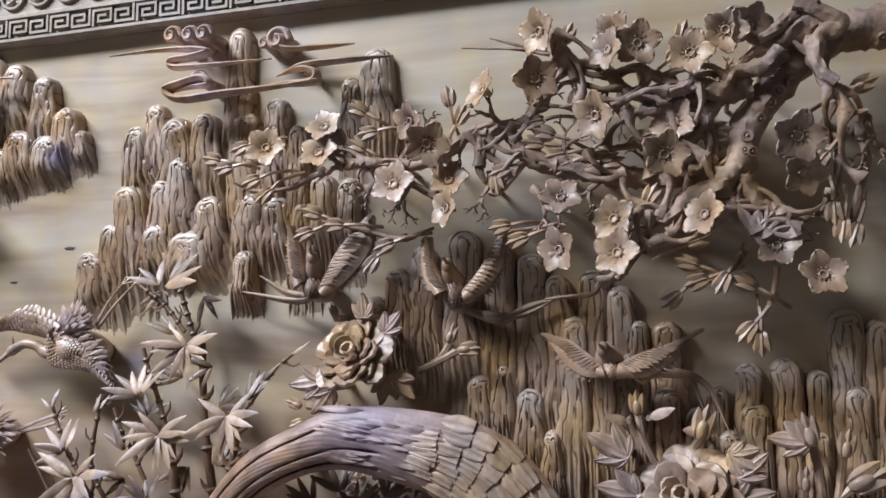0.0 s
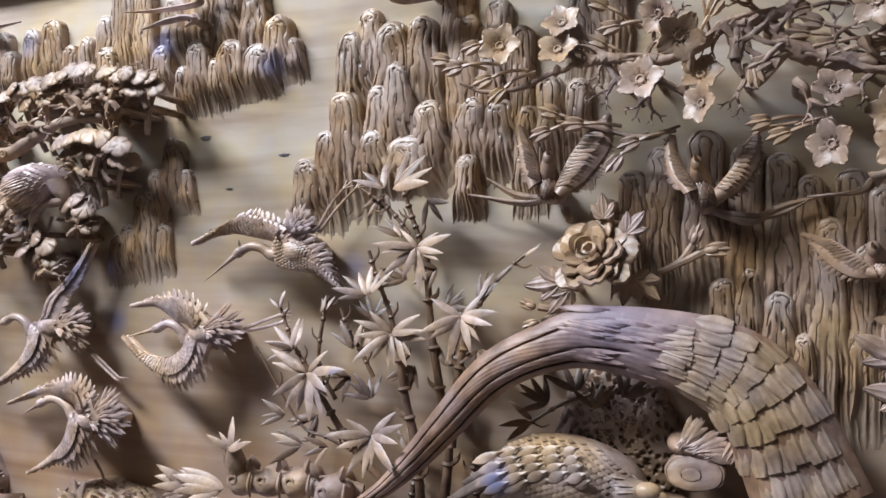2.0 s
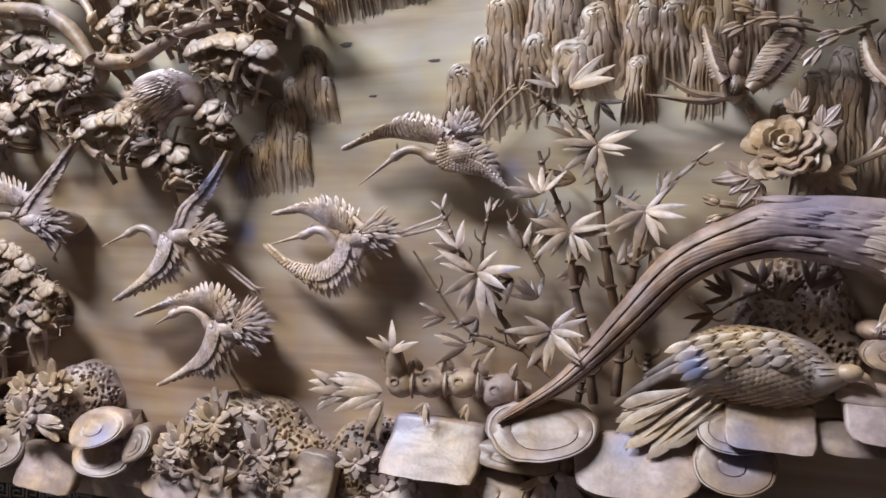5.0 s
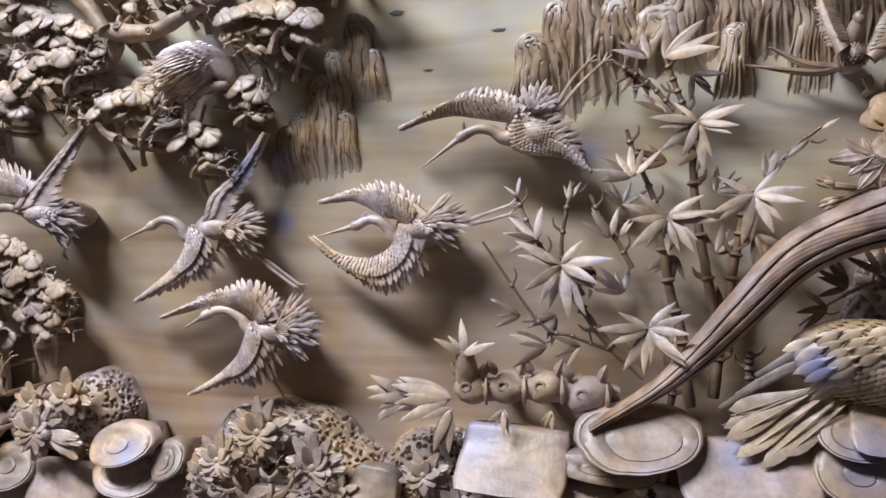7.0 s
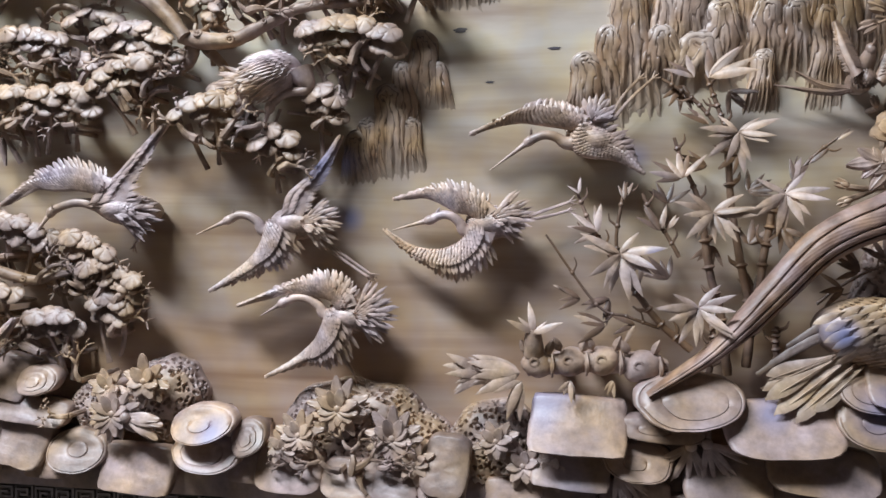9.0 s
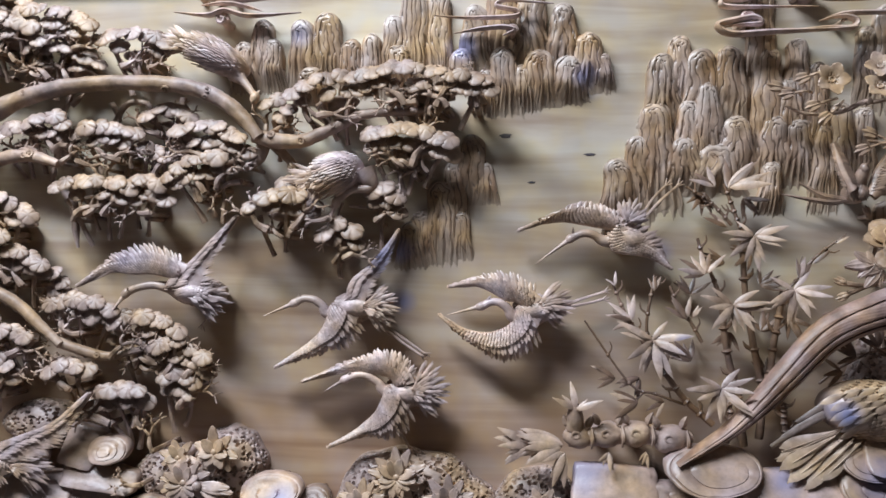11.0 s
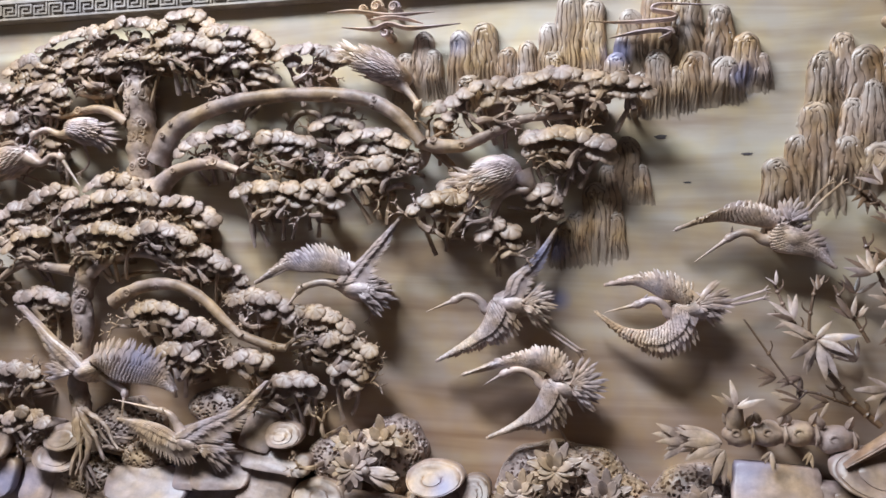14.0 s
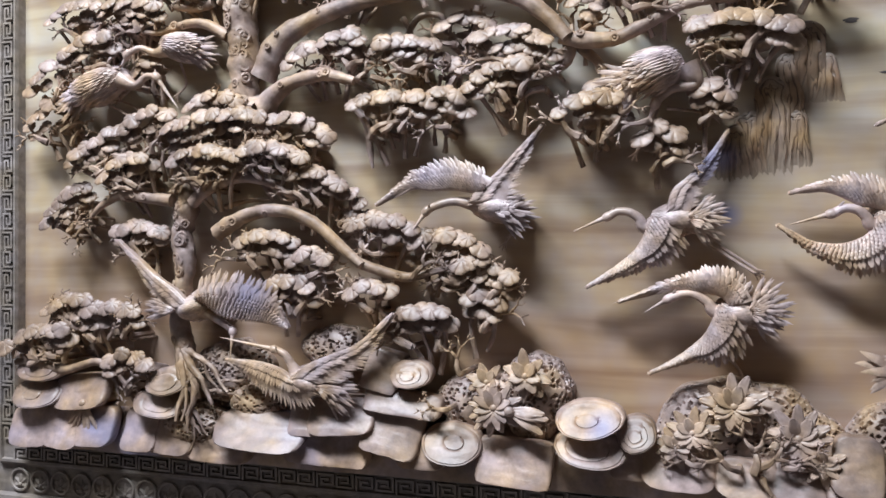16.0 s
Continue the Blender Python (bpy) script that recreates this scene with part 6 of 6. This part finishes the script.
for pts, r, d, k in (
        ([(3.217, 0.935), (3.224, 0.887), (3.212, 0.841), (3.205, 0.809)], [.005, .006, .005, .004], .08, 0),
        ([(2.617, 0.917), (2.642, 0.892), (2.675, 0.87), (2.699, 0.849)], [.006, .006, .005, .004], .085, 0),
        ([(2.574, 0.92), (2.591, 0.891), (2.617, 0.877), (2.625, 0.853)], [.006, .006, .005, .004], .085, 0),
        ([(2.675, 0.954), (2.683, 0.933), (2.7, 0.924)], [.006, .006, .005], .085, 0),
        ([(2.81, 0.92), (2.795, 0.898), (2.763, 0.869), (2.756, 0.901)], [.007, .006, .005, .004], .085, 0),
        ([(2.925, 0.751), (2.903, 0.744), (2.889, 0.73), (2.83, 0.725)], [.006, .005, .004, .002], .08, 0),):
    branch(plum, pts, [min(q * 0.85, 0.004 + q * 0.55) for q in r], d, (k + 1) // 2, "branch", 0.3, True)
    if max(r) > 0.0055:
        limbs += [(Vector(p).lerp(Vector(q), f), d if isinstance(d, float) else d[1]) for p, q in zip(pts, pts[1:]) for f in (0.0, 0.5)]
for pts, r, d, k in (
        ([(2.954, 0.786), (2.939, 0.765), (2.925, 0.749)], [.006, .006, .006], .085, 0),
        ([(3.082, 0.782), (3.068, 0.761), (3.048, 0.748), (3.021, 0.735)], [.005, .004, .004, .002], .08, 0),
        ([(3.118, 0.76), (3.112, 0.726), (3.101, 0.699)], [.005, .004, .003], .08, 0),
        ([(2.86, 0.828), (2.815, 0.822), (2.776, 0.816), (2.752, 0.794)], [.002, .004, .004, .002], .07, 0),
        ([(2.499, 0.919), (2.444, 0.897), (2.388, 0.896), (2.349, 0.911)], [.006, .005, .004, .002], .07, 0),
        ([(2.5, 0.844), (2.553, 0.833), (2.622, 0.814), (2.672, 0.828)], [.003, .005, .005, .002], .07, 0),):
    branch(plum, pts, [min(q * 0.85, 0.004 + q * 0.55) for q in r], d, (k + 1) // 2, "branch", 0.3, True)
    if max(r) > 0.0055:
        limbs += [(Vector(p).lerp(Vector(q), f), d if isinstance(d, float) else d[1]) for p, q in zip(pts, pts[1:]) for f in (0.0, 0.5)]
for pts, r, d, k in (
        ([(3.146, 1.075), (3.171, 1.065), (3.195, 1.044), (3.17, 1.029), (3.171, 0.994), (3.189, 0.974)], [.012, .012, .011, .01, .009, .006], .125, 2),
        ([(2.994, 0.981), (3.036, 0.985), (3.063, 0.979), (3.077, 0.999), (3.11, 1), (3.131, 1.019)], [.008, .01, .011, .01, .012, .014], .12, 1),
        ([(3.105, 1.036), (3.125, 1.045), (3.145, 1.064), (3.172, 1.079)], [.007, .009, .01, .012], .12, 1),
        ([(2.842, 1.059), (2.798, 1.071), (2.717, 1.081)], [.004, .003, .001], .08, 0),
        ([(2.838, 1.064), (2.799, 1.076), (2.758, 1.091)], [.004, .003, .001], .08, 0),):
    branch(plum, pts, [min(q * 0.85, 0.004 + q * 0.55) for q in r], d, (k + 1) // 2, "branch", 0.3, True)
    if max(r) > 0.0055:
        limbs += [(Vector(p).lerp(Vector(q), f), d if isinstance(d, float) else d[1]) for p, q in zip(pts, pts[1:]) for f in (0.0, 0.5)]
# short bowed links with flared ends tie neighbouring branches into an open lattice
links = 0
for i, (p, dp) in enumerate(limbs):
    near = [q for q in limbs if 0.028 < (q[0] - p).length < 0.085]
    if not near or links > 85 or rnd.random() < 0.35:
        continue
    q, dq = rnd.choice(near)
    links += 1
    across = Vector((p.y - q.y, q.x - p.x)) * rnd.choice((-0.2, -0.1, 0.1, 0.2))
    g = Geo()
    tube(g, [V(p, dp), V(p.lerp(q, 0.3) + across * 0.85, dp + 0.004), V(p.lerp(q, 0.7) + across * 0.85, dq + 0.004), V(q, dq)], [0.0095, 0.0042, 0.0034, 0.0042, 0.0095], 8, 16, 0.25, 1.0, i)
    part("link", g, BARK, plum)
for (x, z), a, s in zip([(2.96, 1.026), (2.938, 1.001), (2.872, 1.015), (2.811, 0.967), (2.78, 0.957), (2.732, 0.953), (2.683, 0.929), (2.625, 0.917), (2.574, 0.922), (3.015, 0.968), (3.043, 0.977), (3.07, 0.982), (2.907, 0.891), (2.848, 0.902), (2.97, 0.88), (3.019, 0.884), (2.996, 0.824), (3.031, 0.847), (3.1, 0.837), (3.135, 0.818), (2.755, 0.885), (2.817, 0.874), (2.642, 0.892), (2.591, 0.895), (3.191, 0.956), (3.227, 0.939), (3.11, 1.007)],
                        (200, 250, 200, 60, 130, 230, 120, 60, 240, 60, 240, 110, 240, 60, 100, 250, 200, 240, -40, 10, 250, 300, 250, 230, 250, 280, 60), (.03, .028, .022) * 9):
    twig(plum, (x, z), a, s, .085)
for (x, z), d in zip([(2.837, 1.077), (2.93, 1.073), (2.926, 1.042), (2.961, 1.047), (3.025, 1.024), (3.068, 1.053), (3.094, 1.057), (2.756, 1.006), (2.827, 1.017), (2.908, 0.958), (3.004, 0.947), (2.989, 0.898), (2.859, 0.852), (2.926, 0.823), (2.858, 0.786), (2.931, 0.778), (3.037, 0.822), (3.117, 0.783), (3.163, 0.745), (3.142, 0.911), (3.149, 0.87), (2.649, 0.976), (2.675, 0.94), (2.423, 0.953), (2.513, 0.979), (2.509, 0.939), (2.624, 0.887), (2.701, 0.889), (2.705, 0.848)], [.12, .1, .12, .12, .13, .12, .12, .11, .11, .12, .1, .13, .12, .11, .12, .13, .12, .1, .12, .13, .11, .1, .11, .1, .09, .1, .1, .09, .11] ):
    way = Vector((rnd.uniform(-1, 1), 0, rnd.uniform(-1, 1)))
    nrm = Vector((rnd.uniform(-1.0, 0.35), -1, rnd.uniform(-0.4, 0.5)))
    piece("blossom", rnd.choice(BLOSSOMS), plum, basis(V((x, z), d), way, nrm, rnd.uniform(.023, .028)))
for (x, z), a in zip([(2.86, 1.067), (2.877, 1.004), (2.843, 0.984), (2.836, 0.966), (2.85, 0.942), (2.865, 0.918), (2.872, 0.906), (2.835, 0.932), (2.789, 0.904), (2.894, 0.912), (2.908, 0.9), (2.766, 0.898), (2.944, 0.924), (3.041, 0.934), (2.996, 1.03), (3.011, 1.051), (2.578, 0.995), (2.595, 0.969), (2.703, 0.993), (2.711, 0.968), (2.578, 0.942), (2.543, 0.953), (2.388, 0.964), (2.361, 0.932), (2.341, 0.942), (2.408, 0.912), (2.427, 0.894), (2.509, 0.85), (2.496, 0.829), (2.544, 0.835), (2.621, 0.808), (2.596, 0.789), (2.788, 0.825), (2.811, 0.809), (2.963, 0.842), (3.012, 0.79), (3.028, 0.762), (3.038, 0.748), (3.004, 0.731), (3.061, 0.754), (3.095, 0.733), (3.09, 0.692), (3.096, 0.682), (3.184, 0.838), (3.195, 0.817), (3.21, 0.81), (3.181, 0.899), (3.209, 0.973), (3.157, 1.063), (3.097, 1.026)],
                     (60, 270, 170, 190, 160, 190, 200, 170, 200, 20, 10, 280, 20, 0, 40, 70, 150, 190, 100, 60, 150, 130, 200, 190, 170, 200, 220, 160, 200, 180, 200, 230, 190, 200, 60, 20, 160, 200, 220, 240, 150, 230, 270, 270, 260, 250, 230, 20, 60, 40)):
    g = Geo()
    w = Vector((math.cos(radians(a)), -.15, math.sin(radians(a))))
    s = w.cross(OUT)
    for k in (-1, 0, 1):
        blade(g, V((x, z), .09) + s * k * .003, w + s * k * .22, OUT + s * k * .5, .034 - abs(k) * .006, .012, 0, .45, 5, .45)
    tube(g, [V((x, z), .09), V((x, z), .09) - w * .02, V((x, z), .06) - w * .045], [.003, .0025, .003], 5, 6)
    part("bud", g, FLOWER, plum)


# ---- carved rocks along the foot ----
def slab(g, c, rx, rz, d, turn=0.0, square=2.0, tilt=0.55, thick=0.022, ring=0.6):
    """A water-worn stone: a rounded or squarish plate with stepped contour lines, its face tipped up to the light."""
    n, rings = 40, (0.0, 0.2, 0.3, 0.325, 0.35, 0.45, 0.57, 0.59, 0.61, 0.75, 0.875, 0.895, 0.915, 0.96, 1.0)
    ca, sa = math.cos(radians(turn)), math.sin(radians(turn))
    seed = rnd.uniform(0, 50)
    marks = ((0.59, 0.895), (0.325, 0.59, 0.895), (0.325, 0.895))[int(seed) % 3] if square < 3.4 else ()
    fine = 1.3 if square < 3.4 else 0.0
    verts, faces = [], []
    def spot(r, j, back, shrink=1.0):
        a = 2 * math.pi * j / n
        c1, s1 = math.cos(a), math.sin(a)
        k = (abs(c1) ** square + abs(s1) ** square) ** (-1 / square)
        k *= 1 + 0.05 * noise.noise(Vector((c1 * 1.1, s1 * 1.1, seed))) + 0.03 * noise.noise(Vector((c1 * 3, s1 * 3, seed)))
        x, z = r * k * c1 * rx * shrink, r * k * s1 * rz * shrink
        x, z = x + 0.03 * rx * r * (1 - r) * math.sin(3 * a + seed) , z + (1 - r) * rz * 0.12 * math.sin(seed * 3)
        x += (1 - r) * rx * 0.25 * math.sin(seed)
        low = max(0.0, min(1.0, 0.55 - 0.9 * s1 + 0.8 * noise.noise(Vector((c1 * 1.5 + r * 4, s1 * 1.5, seed)))))
        step = 0.001 * fine * sum(1 for q in marks if r < q) - 0.0034 * low * (r in marks)
        dome = 0.006 * (1 - r ** 4) + step + 0.003 * noise.noise(Vector((x * 18, z * 24, seed))) + 0.0012 * noise.noise(Vector((x * 30, z * 120, seed)))
        y = d + dome - 1.15 * tilt * (z - 0.32 * z * z / rz) - back
        return (c[0] + ca * x - sa * z, -y, c[1] + sa * x + ca * z)
    verts.append(spot(0, 0, 0))
    for r in rings[1:]:
        verts += [spot(r, j, 0.004 * (r == 1.0)) for j in range(n)]
    verts += [spot(1.0, j, thick) for j in range(n)]
    verts += [spot(0.86, j, thick + 0.012) for j in range(n)]
    verts.append((c[0], 0.003, c[1] + rz * 0.3))
    for j in range(n):
        k = (j + 1) % n
        faces.append((0, 1 + j, 1 + k))
        for i in range(len(rings)):
            o = 1 + i * n
            faces.append((o + j, o + n + j, o + n + k, o + k))
        o = 1 + (len(rings) + 0) * n
        faces.append((o + j, len(verts) - 1, o + k))
    g.add(verts, faces)


def rock(label, c, rx, rz, d, turn=0.0, square=2.0, tilt=0.55):
    g = Geo()
    slab(g, c, rx * 1.1, rz * (0.9 if square < 2.5 else 1.1), 0.1 + 0.6 * (d - 0.1), turn, square if square < 2.5 else square * 1.5 if square < 3.5 else square * 2.2, tilt)
    return thing("carved_stone", g, ROCK, label, "carving", "carved foot stones")


g = Geo()
nx, prof = 120, ((0.0, 0.055), (0.03, 0.062), (0.06, 0.055), (0.085, 0.04), (0.1, 0.015), (0.105, -0.003))
vv = [(X1 * i / nx, -(d + 0.012 * noise.noise(Vector((i * 0.21, h * 30, 0)))), h + 0.02 * h / 0.1 * noise.noise(Vector((i * 0.17, 4, 0)))) for i in range(nx + 1) for h, d in prof]
k = len(prof)
bank = stand("carved_rock_bank", "rough carved rock bank along the foot of the panel", "carving")
for i0 in range(0, nx, 8):
    g = Geo()
    g.add(vv[i0 * k:(i0 + 9) * k], [(i * k + j, i * k + j + 1, (i + 1) * k + j + 1, (i + 1) * k + j) for i in range(8) for j in range(k - 1)])
    part("ledge", g, ROCK, bank)
ROUND, CUT = "smooth oval carved stone with contour rings", "squared carved stone slab with worn edges"
for c, rx, rz, d, turn, sq, tilt in (
        ((0.117, 0.188), 0.060, 0.028, 0.1, 0, 2.2, 0.5),
        ((0.11, 0.136), 0.061, 0.036, 0.1, 0, 2.2, 0.6),
        ((0.088, 0.058), 0.055, 0.042, 0.085, 0, 3, 0.3),
        ((0.173, 0.067), 0.051, 0.049, 0.08, 0, 3, 0.3),
        ((0.258, 0.067), 0.046, 0.041, 0.08, 0, 3, 0.3),
        ((0.22, 0.143), 0.065, 0.036, 0.085, 5, 2.6, 0.4),
        ((0.468, 0.181), 0.050, 0.033, 0.12, 5, 2, 0.5),
        ((0.443, 0.131), 0.060, 0.033, 0.11, -5, 2.2, 0.6),
        ((0.383, 0.068), 0.041, 0.043, 0.085, 0, 3.4, 0.3),
        ((0.457, 0.055), 0.052, 0.034, 0.08, 0, 3, 0.3),
        ((0.69, 0.09), 0.093, 0.033, 0.12, -2, 2.8, 0.8),):
    rock(ROUND if sq < 2.5 else CUT, c, rx, rz, d, turn, sq, tilt)
for c, rx, rz, d, turn, sq, tilt in (
        ((0.578, 0.035), 0.068, 0.024, 0.08, 0, 3, 0.3),
        ((0.797, 0.116), 0.040, 0.030, 0.1, 0, 3, 0.4),
        ((0.87, 0.129), 0.066, 0.034, 0.105, 3, 3.2, 0.5),
        ((0.794, 0.061), 0.051, 0.032, 0.09, -2, 4, 0.3),
        ((0.876, 0.061), 0.045, 0.034, 0.085, -3, 4, 0.3),
        ((0.953, 0.219), 0.036, 0.038, 0.07, -14, 5, 0.3),
        ((1.016, 0.216), 0.040, 0.031, 0.09, 0, 2.1, 0.5),
        ((0.997, 0.159), 0.073, 0.021, 0.09, -6, 4, 0.6),
        ((0.98, 0.101), 0.054, 0.040, 0.1, -12, 4, 0.4),
        ((1.034, 0.063), 0.047, 0.029, 0.085, 0, 3, 0.3),
        ((1.102, 0.088), 0.054, 0.041, 0.1, -4, 2.2, 0.6),):
    rock(ROUND if sq < 2.5 else CUT, c, rx, rz, d, turn, sq, tilt)
for c, rx, rz, d, turn, sq, tilt in (
        ((1.224, 0.059), 0.067, 0.038, 0.1, -3, 5, 0.35),
        ((1.367, 0.155), 0.057, 0.036, 0.14, 5, 2, 0.7),
        ((1.369, 0.1), 0.062, 0.035, 0.12, -5, 2.2, 0.7),
        ((1.449, 0.131), 0.033, 0.034, 0.12, 20, 2.2, 0.6),
        ((1.441, 0.07), 0.040, 0.025, 0.08, 0, 3.4, 0.3),
        ((1.52, 0.075), 0.058, 0.036, 0.095, -4, 3, 0.4),
        ((1.642, 0.061), 0.054, 0.031, 0.1, -4, 2.6, 0.5),
        ((1.719, 0.063), 0.040, 0.030, 0.1, -5, 2.6, 0.5),
        ((1.808, 0.096), 0.038, 0.045, 0.11, -6, 2.5, 0.4),
        ((2.033, 0.177), 0.074, 0.039, 0.11, -2, 6, 0.7),
        ((2.02, 0.103), 0.060, 0.031, 0.09, -3, 6, 0.5),):
    rock(ROUND if sq < 2.5 else CUT, c, rx, rz, d, turn, sq, tilt)
for c, rx, rz, d, turn, sq, tilt in (
        ((2.011, 0.046), 0.051, 0.026, 0.07, -2, 6, 0.3),
        ((1.801, 0.077), 0.038, 0.052, 0.1, 0, 2.6, 0.4),
        ((2.211, 0.226), 0.080, 0.046, 0.13, 2, 2.1, 0.75),
        ((2.167, 0.173), 0.075, 0.023, 0.1, -4, 2.4, 0.5),
        ((2.132, 0.12), 0.053, 0.036, 0.1, -4, 2.3, 0.6),
        ((2.128, 0.049), 0.053, 0.028, 0.075, -2, 4, 0.3),
        ((2.358, 0.187), 0.083, 0.037, 0.13, 2, 2.8, 0.75),
        ((2.277, 0.096), 0.063, 0.041, 0.085, -4, 6, 0.4),
        ((2.421, 0.119), 0.077, 0.032, 0.11, -3, 3, 0.6),
        ((2.491, 0.202), 0.052, 0.041, 0.13, -4, 2.2, 0.7),
        ((2.497, 0.249), 0.052, 0.033, 0.12, 0, 2.4, 0.6),):
    rock(ROUND if sq < 2.5 else CUT, c, rx, rz, d, turn, sq, tilt)
for c, rx, rz, d, turn, sq, tilt in (
        ((1.925, 0.04), 0.046, 0.028, 0.08, -2, 4, 0.3),
        ((2.263, 0.036), 0.076, 0.019, 0.065, -2, 5, 0.3),
        ((2.509, 0.067), 0.045, 0.025, 0.09, 0, 3, 0.4),
        ((2.538, 0.26), 0.055, 0.028, 0.13, -3, 4, 0.7),
        ((2.693, 0.285), 0.056, 0.033, 0.13, -4, 2.6, 0.7),
        ((2.659, 0.31), 0.035, 0.013, 0.11, -4, 4, 0.4),
        ((2.647, 0.246), 0.049, 0.020, 0.1, -2, 3, 0.4),
        ((2.755, 0.247), 0.045, 0.025, 0.11, -2, 3, 0.5),
        ((2.694, 0.364), 0.036, 0.026, 0.085, 0, 2.1, 0.3),):
    rock(ROUND if sq < 2.5 else CUT, c, rx, rz, d, turn, sq, tilt)


def sponge(label, c, rx, rz, d):
    """A pitted lake stone: a dome eaten by deep round holes."""
    g = Geo()
    nu, nv = 150, 64
    verts, faces = [], []
    for i in range(nv + 1):
        th = math.pi / 2 * i / nv
        for j in range(nu):
            a = 2 * math.pi * j / nu
            r = math.sin(th)
            lump = 1 + 0.14 * noise.noise(Vector((math.cos(a) * 2, math.sin(a) * 2, c[0] * 5)))
            x, z = r * math.cos(a) * rx * lump, r * math.sin(a) * rz * lump
            p = Vector((x, -d * math.cos(th) ** 0.55, z))
            n = Vector((math.cos(a) * r ** 2.5, -math.cos(th) ** 0.6, math.sin(a) * r ** 2.5)).normalized()
            dist = noise.voronoi(p * 112)[0][0]
            pit = min(1.0, max(0.0, (0.46 - dist) / 0.16))
            p -= n * (0.0095 * pit * (i < nv - 1))
            verts.append((c[0] + p.x, p.y + 0.003 * (i == nv), c[1] + p.z))
    for i in range(nv):
        for j in range(nu):
            k = (j + 1) % nu
            faces.append((i * nu + j, i * nu + k, (i + 1) * nu + k, (i + 1) * nu + j))
    g.add(verts, faces)
    return thing("carved_lake_stone", g, SPONGE, label, "carving", "carved pitted stones")


SPONGY = "pitted carved lake stone with many small holes"
for c, rx, rz, d in (((1.249, 0.175), .075, .085, .085), ((1.125, 0.158), .075, .06, .08), ((1.626, 0.125), .15, .1, .08), ((1.728, 0.107), .08, .07, .085),
                     ((1.889, 0.113), .085, .085, .075), ((0.579, 0.196), .09, .07, .085), ((0.66, 0.136), .08, .05, .1), ((0.507, 0.079), .09, .05, .105), ((0.834, 0.253), .09, .05, .07),
                     ((2.578, 0.367), .1, .09, .035), ((2.575, 0.418), .08, .08, .03)):
    sponge(SPONGY, c, rx, rz, d)


def rosette(label, c, r, d, n, wide, aim=None, spread=360, name="carved_flower", rise=0.2):
    """A flower or leaf whorl lying on the rocks."""
    plant = stand(name, label, "flower", "carved flowers on the rocks")
    for k in range(2 if spread == 360 else 1):
        for i in range(n + 2 - k if spread == 360 else n):
            a = radians((aim or 0) + spread * ((i + 0.5 * k + 0.5) / (n + 2 - k if spread == 360 else n) - 0.5) + rnd.uniform(-8, 8))
            g = Geo()
            way = Vector((math.cos(a), -rise - 0.2 * k, math.sin(a) * 0.9))
            petal(g, V(c, d + 0.006 * k), way, Vector((0, -1, 0.5)) - way * 0.2, r * 0.88 * (1 - 0.3 * k) * rnd.uniform(0.88, 1.1), r * wide, 0.04, -0.18, 0.003, 0.3, 6, 6, 0.35)
            part("petal", g, LEAF, plant)
    g = Geo()
    tube(g, [V(c, 0.0), V(c, d + 0.004)], [0.012, 0.008], 8, 4)
    ball(g, V(c, d + 0.006), r * 0.13, r * 0.1, r * 0.13, 0, 8, 6)
    part("heart", g, LEAF, plant)
    return plant


for c, r, d, n, w in (((1.614, 0.187), .062, .1, 9, .36), ((1.545, 0.139), .05, .11, 8, .38), ((1.716, 0.141), .062, .11, 9, .36), ((1.517, 0.113), .045, .11, 7, .38), ((1.754, 0.099), .045, .11, 7, .36),
                      ((1.249, 0.225), .055, .11, 5, .42), ((1.175, 0.211), .045, .11, 5, .42), ((1.895, 0.142), .045, .1, 6, .4), ((1.94, 0.099), .05, .09, 6, .36), ((1.989, 0.092), .04, .09, 6, .45)):
    rosette("carved many-petalled flower on pitted stone", c, r, d, n, w)
rosette("carved drooping palm-like leaf whorl on stone", (1.191, 0.165), .062, .12, 9, .3, None, 360, "carved_leaf_whorl")
rosette("carved broad leaf spreading over stone", (1.223, 0.162), .075, .13, 3, .3, -10, 60, "carved_leaf_whorl")
for c, a in (((2.216, 0.149), 255), ((2.098, 0.104), 300), ((0.242, 0.119), 255), ((2.241, 0.154), 300)):
    rosette("carved grass tuft hanging over stones", c, .075, .1, 8, .13, a, 95, "carved_grass_tuft", .1)
coral = stand("carved_root_tangle", "carved coral-like root tangle on the stones", "plant")
for p, a, s in (((1.645, 0.079), 90, .04), ((1.65, 0.089), 30, .035), ((1.623, 0.082), 150, .035), ((1.559, 0.087), 170, .03), ((1.658, 0.071), -60, .03), ((1.694, 0.092), 20, .03), ((1.125, 0.224), 100, .03), ((1.103, 0.158), 180, .03)):
    twig(coral, p, a, s, .125)
# the fern's dark leaves paint in shade beneath the tail
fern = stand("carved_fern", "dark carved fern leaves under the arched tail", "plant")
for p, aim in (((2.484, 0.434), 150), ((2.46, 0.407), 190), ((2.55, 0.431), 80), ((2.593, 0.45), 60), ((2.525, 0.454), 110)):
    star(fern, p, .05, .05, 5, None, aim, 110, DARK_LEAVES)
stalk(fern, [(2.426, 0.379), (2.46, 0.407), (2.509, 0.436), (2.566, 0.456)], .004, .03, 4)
